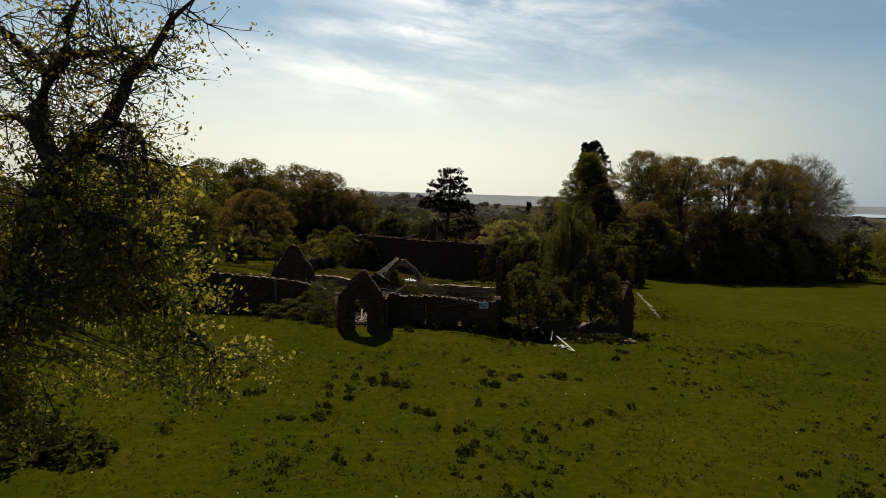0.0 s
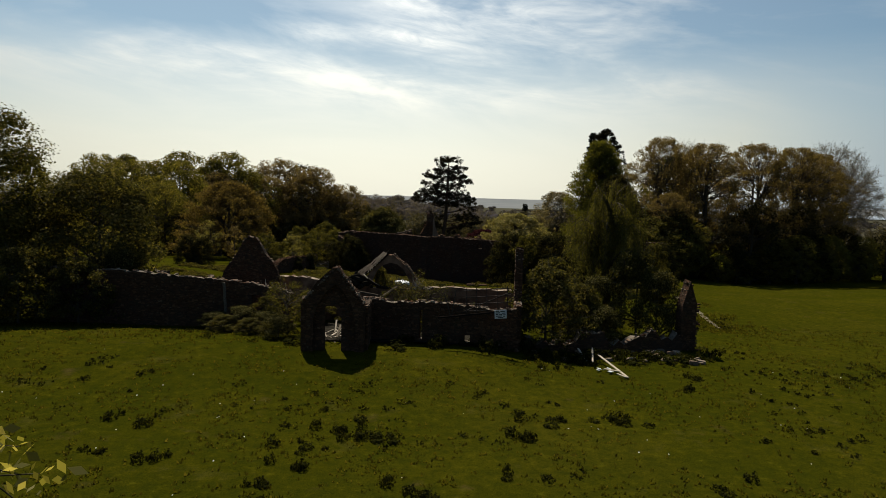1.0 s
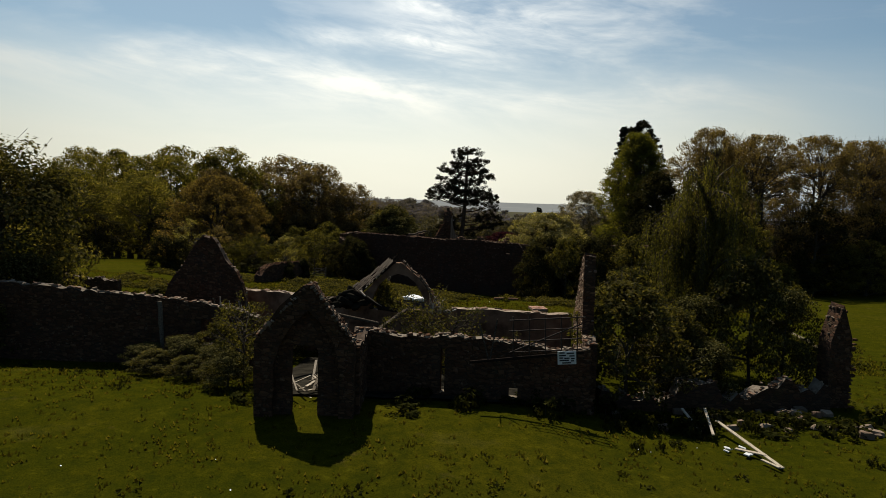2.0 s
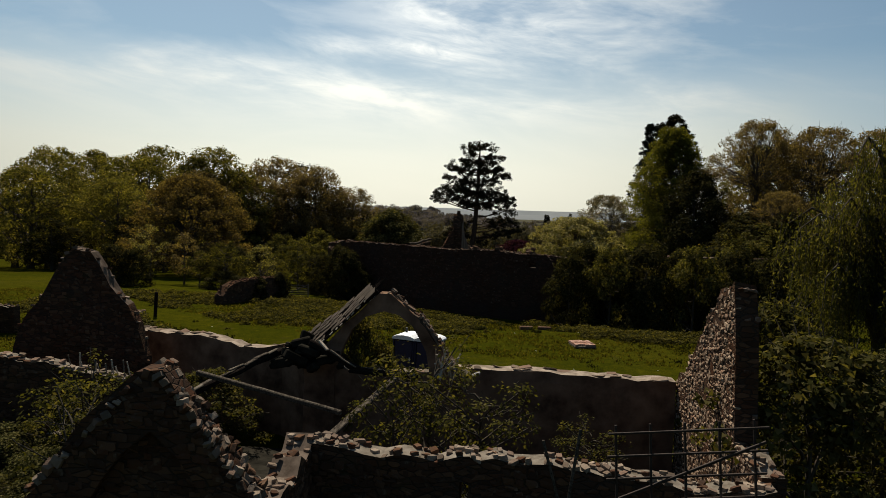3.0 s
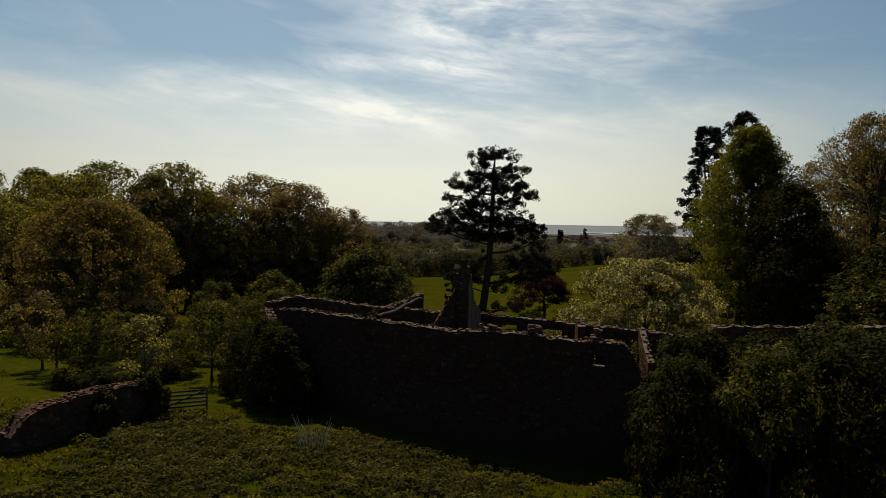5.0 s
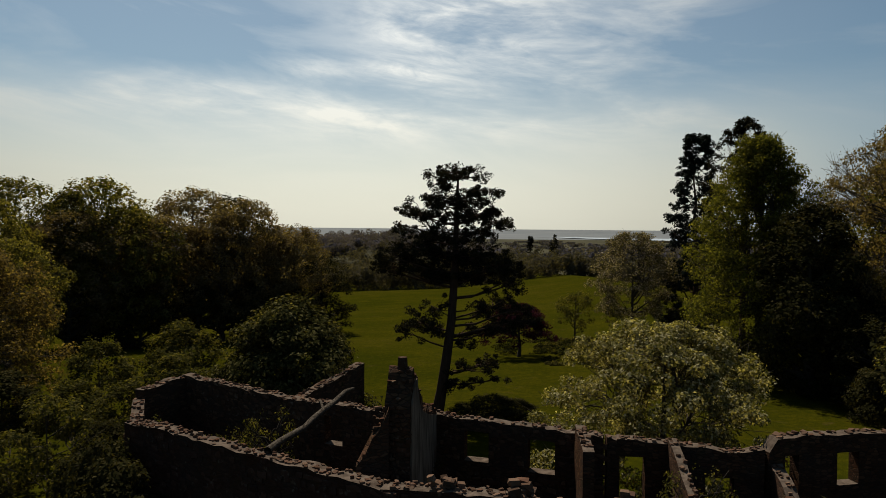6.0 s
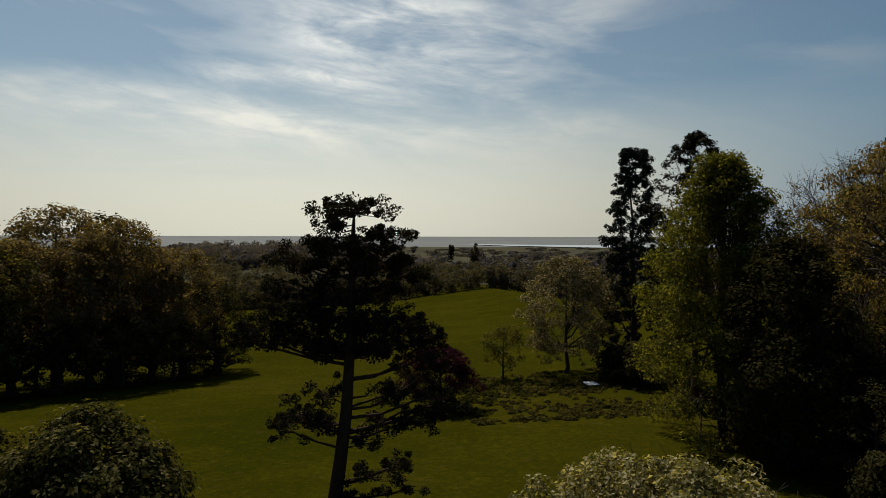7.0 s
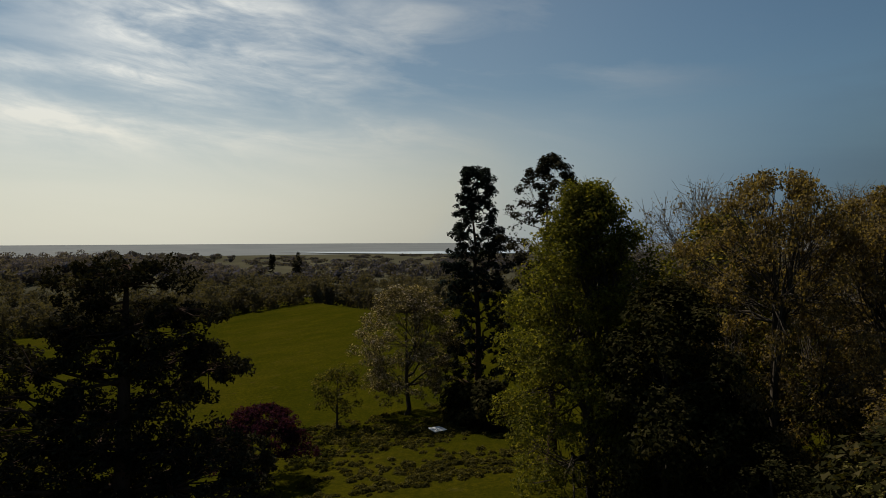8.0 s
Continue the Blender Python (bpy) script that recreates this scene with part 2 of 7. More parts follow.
def loose_stone_material(name, tones):
    m = Nodes(name)
    info = m.add("ShaderNodeObjectInfo")
    geo = m.add("ShaderNodeNewGeometry")
    r = m.add("ShaderNodeMath")
    r.operation = "ADD"
    m.link(info.outputs["Random"], r.inputs[0])
    m.link(geo.outputs["Random Per Island"], r.inputs[1])
    f = m.add("ShaderNodeMath")
    f.operation = "FRACT"
    m.link(r.outputs[0], f.inputs[0])
    col = m.ramp(f.outputs[0], [(k / (len(tones) - 1), c) for k, c in enumerate(tones)])
    fine = m.world(14.0, 6.0, 0.7)
    col = m.mix(m.ramp(fine, [(0.3, (0.75, 0.75, 0.75)), (0.7, (0, 0, 0))]), col, m.mix(0.6, col, (0.06, 0.055, 0.05)))
    lich = m.world(5.0, 4.0)
    col = m.mix(m.ramp(lich, [(0.58, (0, 0, 0)), (0.72, (0.5, 0.5, 0.5))]), col, m.mix(0.5, col, (0.30, 0.27, 0.20)))
    m.surface(col, 0.93, normal=m.bump(fine, 0.6, 0.03), spec=0.0)
    return m.mat


# one set of stone tones: darkened for shaded faces, brightened for sunlit tops
OLD_STONES = ((0.040, 0.025, 0.015), (0.080, 0.049, 0.029), (0.150, 0.100, 0.064), (0.055, 0.036, 0.023), (0.095, 0.052, 0.031), (0.065, 0.043, 0.028))
STONES = tuple((1.0 * a, 0.75 * b, 0.60 * c) for a, b, c in OLD_STONES)
MASONRY = stone_material("rubble_masonry", STONES, (0.040, 0.025, 0.016), 3.6, 0.2)
# yard wall tones are darkened too, for the shade on its face
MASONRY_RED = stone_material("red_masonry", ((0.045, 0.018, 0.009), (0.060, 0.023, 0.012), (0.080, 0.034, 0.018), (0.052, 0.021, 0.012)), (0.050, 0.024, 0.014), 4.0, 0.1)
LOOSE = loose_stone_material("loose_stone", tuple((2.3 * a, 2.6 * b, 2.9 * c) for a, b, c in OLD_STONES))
# brightest copy, for the cross wall's sunlit side
SUNLIT_TAN = loose_stone_material("sunlit_tan_stone", tuple((3.3 * a, 3.5 * b, 3.6 * c) for a, b, c in OLD_STONES))
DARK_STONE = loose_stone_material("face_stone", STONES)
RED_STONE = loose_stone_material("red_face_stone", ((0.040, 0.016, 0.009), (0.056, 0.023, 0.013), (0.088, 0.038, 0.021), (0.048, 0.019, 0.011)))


def simple_material(name, a, b, scale, rough=0.7, metal=0.0, spec=0.3, bump=0.2, stretch=None):
    m = Nodes(name)
    n = m.noise(scale, 5.0, 0.6, stretch=stretch)
    col = m.ramp(n, [(0.3, a), (0.7, b)])
    m.surface(col, rough, metal, m.bump(n, bump, 0.02), spec)
    return m.mat


STAINED_PLASTER = simple_material("stained_plaster", (0.055, 0.037, 0.025), (0.23, 0.165, 0.115), 1.1, 0.93, spec=0.0, stretch=(2.6, 2.6, 0.7), bump=0.5)
PLASTER = simple_material("old_plaster", (0.10, 0.09, 0.08), (0.24, 0.22, 0.195), 1.8, 0.9)
TIMBER = simple_material("weathered_timber", (0.055, 0.044, 0.032), (0.19, 0.16, 0.12), 3.0, 0.9, spec=0.0, stretch=(8, 1, 8), bump=0.6)
TIMBER_DARK = simple_material("charred_timber", (0.008, 0.006, 0.005), (0.026, 0.020, 0.016), 3.0, 0.95, spec=0.0, stretch=(8, 1, 8))
BARKED = simple_material("half_barked_timber", (0.012, 0.009, 0.007), (0.12, 0.098, 0.074), 4.0, 0.9, spec=0.0, stretch=(5, 1.5, 5), bump=0.8)
PALE_WOOD = simple_material("split_pale_wood", (0.24, 0.19, 0.13), (0.46, 0.39, 0.29), 3.0, 0.8, stretch=(6, 1, 6))
SLATE = simple_material("roof_slate", (0.036, 0.029, 0.022), (0.105, 0.084, 0.064), 2.2, 0.92, spec=0.02, bump=0.5)
# mortars for wall tops: the lighter ones have sunlight put into their colour
MORTAR_DULL = simple_material("dull_mortar", (0.050, 0.036, 0.026), (0.150, 0.113, 0.084), 3.5, 0.95, spec=0.0, bump=0.6)
SUNLIT_TOP = simple_material("sunlit_mortar_top", (0.13, 0.098, 0.070), (0.36, 0.285, 0.215), 3.0, 0.95, spec=0.0, bump=0.8)
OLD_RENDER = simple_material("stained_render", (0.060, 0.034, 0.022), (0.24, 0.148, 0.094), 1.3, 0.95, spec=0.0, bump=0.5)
MORTAR = simple_material("sunlit_mortar", (0.085, 0.068, 0.048), (0.24, 0.20, 0.155), 3.5, 0.95, spec=0.0, bump=0.6)
RUST = simple_material("rusted_steel", (0.022, 0.015, 0.011), (0.060, 0.040, 0.028), 8.0, 0.8, 0.3)
PLASTIC_BLUE = simple_material("blue_plastic", (0.006, 0.010, 0.040), (0.010, 0.016, 0.056), 2.0, 0.45, spec=0.4, bump=0.05)
PLASTIC_WHITE = simple_material("white_plastic", (0.62, 0.62, 0.60), (0.78, 0.78, 0.76), 2.0, 0.5, spec=0.4, bump=0.05)
PLASTIC_DARK = simple_material("dark_plastic", (0.012, 0.012, 0.014), (0.025, 0.025, 0.028), 2.0, 0.6, bump=0.05)
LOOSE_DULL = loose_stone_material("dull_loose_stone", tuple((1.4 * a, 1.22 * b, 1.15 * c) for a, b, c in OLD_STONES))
BOARD_WHITE = simple_material("white_board", (0.55, 0.55, 0.53), (0.72, 0.72, 0.70), 3.0, 0.6)
INK = simple_material("black_ink", (0.015, 0.015, 0.015), (0.03, 0.03, 0.03), 5.0, 0.6)
BRICK = loose_stone_material("old_brick", ((0.34, 0.17, 0.11), (0.46, 0.26, 0.18), (0.40, 0.22, 0.15), (0.52, 0.33, 0.25)))
EARTH = simple_material("dug_earth", (0.034, 0.023, 0.015), (0.075, 0.054, 0.038), 3.0, 0.95, spec=0.0, bump=0.6)
BLACK_LITTER = simple_material("black_litter", (0.010, 0.009, 0.007), (0.034, 0.030, 0.022), 2.5, 0.95, spec=0.0, bump=0.8)
DIRT = simple_material("track_dirt", (0.070, 0.055, 0.022), (0.12, 0.095, 0.045), 1.2, 0.95, bump=0.4)


def grass_material(name="pasture", gain=1.0):
    m = Nodes(name)
    big = m.world(0.035, 4.0, 0.6)
    mid = m.world(0.32, 5.0, 0.65)
    fine = m.world(1.9, 6.0, 0.72)
    tiny = m.world(17.0, 4.0, 0.75)
    base = m.ramp(big, [(0.32, (0.033, 0.034, 0.0016)), (0.5, (0.045, 0.042, 0.002)), (0.68, (0.059, 0.050, 0.004))])
    base = m.mix(m.ramp(mid, [(0.35, (0.7, 0.7, 0.7)), (0.6, (0, 0, 0))]), base, m.mix(0.5, base, (0.026, 0.032, 0.002)))
    base = m.mix(m.ramp(mid, [(0.60, (0, 0, 0)), (0.76, (0.65, 0.65, 0.65))]), base, (0.085, 0.070, 0.018))
    dry = m.world(0.13, 5.0, 0.62)
    base = m.mix(m.ramp(dry, [(0.48, (0, 0, 0)), (0.66, (0.6, 0.6, 0.6))]), base, (0.066, 0.057, 0.003))
    bare = m.world(0.45, 4.0, 0.6)
    base = m.mix(m.ramp(bare, [(0.64, (0, 0, 0)), (0.74, (0.55, 0.55, 0.55))]), base, (0.085, 0.055, 0.020))
    specks = m.world(6.5, 2.0, 0.6)
    base = m.mix(m.ramp(specks, [(0.30, (0.6, 0.6, 0.6)), (0.40, (0, 0, 0))]), base, (0.014, 0.019, 0.001))
    base = m.mix(m.ramp(fine, [(0.34, (1, 1, 1)), (0.56, (0, 0, 0))]), base, m.mix(0.6, base, (0.014, 0.020, 0.002)))
    base = m.mix(m.ramp(tiny, [(0.34, (0.85, 0.85, 0.85)), (0.6, (0, 0, 0))]), base, m.mix(0.7, base, (0.010, 0.014, 0.001)))
    base = m.mix(m.ramp(fine, [(0.58, (0, 0, 0)), (0.74, (0.8, 0.8, 0.8))]), base, m.mix(0.6, base, (0.100, 0.092, 0.006)))
    if name != "pasture":
        base = m.mix(1.0, base, (gain * 1.05, gain, gain), "MULTIPLY")
    h = m.mix(0.5, fine, tiny)
    p = m.surface(base, 0.95, normal=m.bump(h, 0.9, 0.12), spec=0.0)
    p.inputs["Sheen Weight"].default_value = 0.01
    p.inputs["Sheen Roughness"].default_value = 0.45
    p.inputs["Sheen Tint"].default_value = (0.80, 0.78, 0.18, 1)
    return m.mat


GRASS = grass_material()
MEADOW = grass_material("grazed_meadow", 0.88)


def distant_material():
    """Country a mile and more away: woods, hedges and fields, haze put into their greyed tones."""
    m = Nodes("distant_country")
    geo = m.add("ShaderNodeNewGeometry")
    mp = m.add("ShaderNodeMapping")
    mp.inputs["Scale"].default_value = (0.006, 0.0022, 0.02)
    m.link(geo.outputs["Position"], mp.inputs[0])
    n = m.noise(1.0, 6.0, 0.6, mp.outputs[0])
    col = m.ramp(n, [(0.36, (0.050, 0.047, 0.030)), (0.5, (0.060, 0.056, 0.035)), (0.62, (0.075, 0.068, 0.043)), (0.72, (0.094, 0.083, 0.054))])
    m.surface(col, 0.95, spec=0.0)
    return m.mat


DISTANT = distant_material()
# farthest ground: the pale haze at the horizon put into its colour
HORIZON_HAZE = simple_material("horizon_haze", (0.115, 0.122, 0.120), (0.155, 0.162, 0.155), 0.004, 0.9, spec=0.1)
# haze is put into these leaf colours: paler and greyer than near leaf
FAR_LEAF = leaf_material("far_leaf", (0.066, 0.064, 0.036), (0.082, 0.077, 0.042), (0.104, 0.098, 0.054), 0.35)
FAR_LEAF_MIST = leaf_material("far_leaf_mist", (0.112, 0.108, 0.100), (0.134, 0.128, 0.118), (0.158, 0.150, 0.138), 0.3)
FAR_LEAF_HAZE = leaf_material("far_leaf_haze", (0.080, 0.080, 0.074), (0.092, 0.091, 0.083), (0.106, 0.104, 0.094), 0.3)
wm = Nodes("estuary_water")
wm.surface((0.35, 0.38, 0.40), 0.25, spec=0.9)
WATER = wm.mat

# ---------------------------------------------------------------- mesh helpers


def part(name, bm, material, parent=None, label=""):
    """Links a bmesh as ONE mesh object, under a thing or a part."""
    me = bpy.data.meshes.new(name)
    bm.to_mesh(me)
    bm.free()
    return part_mesh(name, me, material, parent, label)


def part_mesh(name, me, material, parent=None, label=""):
    if material is not None and not me.materials:
        me.materials.append(material)
    ob = new(name, me)
    if parent is not None:
        ob.parent = parent
    return tagged(ob, label)


def mesh_from(name, verts, faces):
    """A mesh from numpy arrays: verts (n, 3), faces (m, k)."""
    me = bpy.data.meshes.new(name)
    verts, faces = np.asarray(verts, np.float32), np.asarray(faces, np.int32)
    m, k = faces.shape
    me.vertices.add(len(verts))
    me.vertices.foreach_set("co", verts.ravel())
    me.loops.add(m * k)
    me.loops.foreach_set("vertex_index", faces.ravel())
    me.polygons.add(m)
    me.polygons.foreach_set("loop_start", np.arange(0, m * k, k, dtype=np.int32))
    me.update(calc_edges=True)
    me.validate()
    return me


def empty(name, x, y, z, label, category, group="", turn=0.0):
    ob = new(name)
    ob.matrix_basis = pose(x, y, z, 0, 0, turn)
    return tagged(ob, label, category, group)


def box_bm(bm, size, m=None, bevel=0.0):
    g = bmesh.ops.create_cube(bm, size=1.0, matrix=(m or Matrix()) @ Matrix.Diagonal((*size, 1)))
    if bevel:
        edges = list({e for v in g["verts"] for e in v.link_edges})
        bmesh.ops.bevel(bm, geom=edges, offset=bevel, segments=1, affect="EDGES")


def box(name, size, m, material, parent=None, bevel=0.01, label=""):
    bm = bmesh.new()
    box_bm(bm, size, m, bevel)
    return part(name, bm, material, parent, label)


def bar_between(name, a, b, w, h, material, parent=None, bevel=0.01, label="", rough=0.0):
    """A squared bar from a to b."""
    a, b = Vector(a), Vector(b)
    m = Matrix.Translation((a + b) / 2) @ (b - a).to_track_quat("Y", "Z").to_matrix().to_4x4()
    bm = bmesh.new()
    box_bm(bm, (w, (b - a).length, h), None, bevel)
    if rough:
        bmesh.ops.subdivide_edges(bm, edges=[e for e in bm.edges if e.calc_length() > 0.8], cuts=5)
        for v in bm.verts:
            v.co += noise.noise_vector(v.co * 1.7 + Vector((a.x, a.y, 3))) * rough
    bmesh.ops.transform(bm, matrix=m, verts=bm.verts)
    return part(name, bm, material, parent, label)


def tube_arrays(paths, sides=6):
    """Tapered tubes along polylines: paths of [(point, radius), ...]. Gives verts and quads."""
    V, F, base = [], [], 0
    ang = np.linspace(0, 2 * math.pi, sides, endpoint=False)
    for path in paths:
        P = np.array([p for p, r in path], float)
        R = np.array([r for p, r in path], float)
        T = np.gradient(P, axis=0)
        T /= np.linalg.norm(T, axis=1)[:, None] + 1e-9
        up = np.where(np.abs(T[:, 2:3]) > 0.9, [[1.0, 0, 0]], [[0, 0, 1.0]])
        A = np.cross(T, up)
        A /= np.linalg.norm(A, axis=1)[:, None] + 1e-9
        B = np.cross(T, A)
        ring = P[:, None] + R[:, None, None] * (np.cos(ang)[None, :, None] * A[:, None] + np.sin(ang)[None, :, None] * B[:, None])
        V.append(ring.reshape(-1, 3))
        n = len(P)
        for i in range(n - 1):
            for k in range(sides):
                k2 = (k + 1) % sides
                F.append((base + i * sides + k, base + i * sides + k2, base + (i + 1) * sides + k2, base + (i + 1) * sides + k))
        base += n * sides
    return np.concatenate(V), np.array(F)


def leaf_arrays(P, size, rng, flat=0.25, slim=0.6, four=False, N=None):
    """One small leaf or spray at each point, with its own tilt: a diamond, or for far ones a triangle.
    N, where given, is the way that each leaf faces."""
    n = len(P)
    a = rng.normal(size=(n, 3))
    a[:, 2] *= 1.0 - flat
    if N is not None:
        N = N / (np.linalg.norm(N, axis=1)[:, None] + 1e-9)
        a -= N * (a * N).sum(1)[:, None]
    a /= np.linalg.norm(a, axis=1)[:, None] + 1e-9
    b = np.cross(a, rng.normal(size=(n, 3)) if N is None else N)
    b /= np.linalg.norm(b, axis=1)[:, None] + 1e-9
    s = (size * rng.uniform(0.65, 1.35, n))[:, None]
    if not four:
        w = s * 0.5 * min(1.0, slim * 1.5)
        return np.stack([P - a * s * 0.45 + b * w, P + a * s * 0.55, P - a * s * 0.45 - b * w], 1).reshape(-1, 3), np.arange(3 * n).reshape(n, 3)
    V = np.stack([P - a * s * 0.5, P + b * s * 0.5 * slim, P + a * s * 0.5, P - b * s * 0.5 * slim], 1).reshape(-1, 3)
    return V, np.arange(4 * n).reshape(n, 4)


# crown outlines: width of the crown at a share u of its height, from its foot to its top
PROFILES = {
    "round": lambda u: np.sqrt(np.clip(1 - (1.86 * u - 0.88) ** 2, 0.02, 1)),
    "dome": lambda u: np.sqrt(np.clip(1 - (u * 0.99) ** 2.2, 0.0, 1)),
    "tall": lambda u: np.clip(np.sin(np.pi * np.clip(u * 0.86 + 0.13, 0, 1)), 0.05, 1) ** 0.7,
    "column": lambda u: np.clip(1.05 - u, 0.12, 1) ** 0.45,
    "spire": lambda u: np.interp(u, (0.0, 0.18, 0.42, 0.62, 0.78, 0.9, 1.0), (0.88, 1.0, 0.94, 0.80, 0.58, 0.36, 0.12)),
    "fan": lambda u: np.clip(0.35 + 0.9 * u - 0.9 * np.clip(u - 0.72, 0, 1) * 2.6, 0.1, 1),
}


def tree(name, seed, height, radius, foot, shape, leaf, bark, clusters=60, leaves=110, size=0.42, label="", category="tree",
         trunk=0.35, spread=1.0, clump=None, bare=0.0, flat=0.25, slim=0.6, group="", four=False):
    """A tree at the origin: tapered trunk with limbs, and a crown of many small leaves in uneven clumps."""
    rng = np.random.default_rng(seed)
    prof = PROFILES[shape]
    hc = height - foot
    top = empty(name, 0, 0, 0, label, category, group)
    u = rng.beta(1.25, 1.05, clusters)
    az = rng.uniform(0, 2 * math.pi, clusters) + np.arange(clusters) * 2.399
    rr = radius * prof(u) * np.sqrt(rng.uniform(0.32, 1.0, clusters))
    lump = 1 + 0.16 * np.sin(az * 3 + seed) * np.cos(u * 7 + seed * 1.7) + 0.11 * np.sin(az * 7 + u * 13 + seed)
    C = np.stack([rr * np.cos(az) * lump, rr * np.sin(az) * lump, foot + u * hc * 0.97], 1)
    rc = clump or 0.2 * radius + 0.25
    rad = rc * rng.uniform(0.6, 1.35, clusters)
    # limbs run from the trunk to the clumps
    lean = rng.normal(size=2) * 0.02 * height
    zt = np.linspace(0, height * 0.86, 9)
    wob = np.cumsum(rng.normal(size=(9, 2)) * 0.005 * height, axis=0)
    wob[0] = 0
    TP = np.stack([wob[:, 0] + lean[0] * zt / height, wob[:, 1] + lean[1] * zt / height, zt], 1)
    TR = trunk * (1 - 0.86 * zt / zt[-1]) * np.where(zt == 0, 1.5, 1.0)
    paths = [list(zip(TP, TR))]
    order = np.argsort(-rr)
    for k in order[:: max(1, clusters // (14 if height < 9 or clusters < 100 else 40))]:
        c = C[k]
        hz = np.clip(c[2] - rr[k] * rng.uniform(0.5, 1.0), foot * 0.55, height * 0.8)
        s = np.array([np.interp(hz, zt, TP[:, 0]), np.interp(hz, zt, TP[:, 1]), hz])
        r0 = max(0.035, np.interp(hz, zt, TR) * 0.55)
        mid = s + (c - s) * 0.5 + rng.normal(size=3) * 0.06 * radius + np.array([0, 0, -0.05 * radius])
        q = s + (c - s) * 0.25 + rng.normal(size=3) * 0.03 * radius
        paths.append([(s, r0), (q, r0 * 0.75), (mid, r0 * 0.5), (c, 0.02)])
        for _ in range(2 if bare < 0.4 else 12):
            e = c + np.clip(rng.normal(size=3), -1.4, 1.4) * rad[k] * 0.75
            paths.append([(mid, r0 * 0.35), ((mid + e) / 2 + rng.normal(size=3) * 0.05 * radius, r0 * 0.2), (e, 0.012)])
    whole = height > 1.0 and name != "sapling"
    V, F = tube_arrays(paths[:1], 7)
    if whole:
        V2, F2 = tube_arrays(paths[1:], 4)
        F = list(F) + [tuple(int(i) + len(V) for i in f) for f in F2]
        V = list(V) + list(V2)
    part_mesh("trunk", mesh_from("trunk", V, F), bark, top)
    if name == "sapling":
        V, F = tube_arrays(paths[1:], 4)
        tagged(part_mesh("branchwork", mesh_from("branchwork", V, F), bark, top), kind="stuff")
    n_each = np.maximum(6, (leaves * (rad / rc) ** 2 * np.where(rng.random(clusters) < bare, 0.12, 1.0)).astype(int))
    idx = np.repeat(np.arange(clusters), n_each)
    # leaves sit on the outside of their clump and look outwards and up
    out = C - np.array([0.0, 0.0, foot + 0.35 * hc])
    out /= np.linalg.norm(out, axis=1)[:, None] + 1e-9
    d = rng.normal(size=(len(idx), 3)) + 0.45 * out[idx]
    d /= np.linalg.norm(d, axis=1)[:, None]
    r = rad[idx] * rng.uniform(0.1, 1.0, len(idx)) ** 0.35 * rng.choice([1.0, 1.0, 1.0, 1.25], len(idx))
    P = C[idx] + d * r[:, None] * np.array([spread, spread, 0.78])
    face = d * 0.8 + out[idx] * 0.5 + rng.normal(size=(len(idx), 3)) * 0.45 + np.array([0, 0, 0.45])
    V, F = leaf_arrays(P, size, rng, 0.0, slim, four, face)
    part_mesh("crown", mesh_from("crown", V, F), leaf, top)
    return top


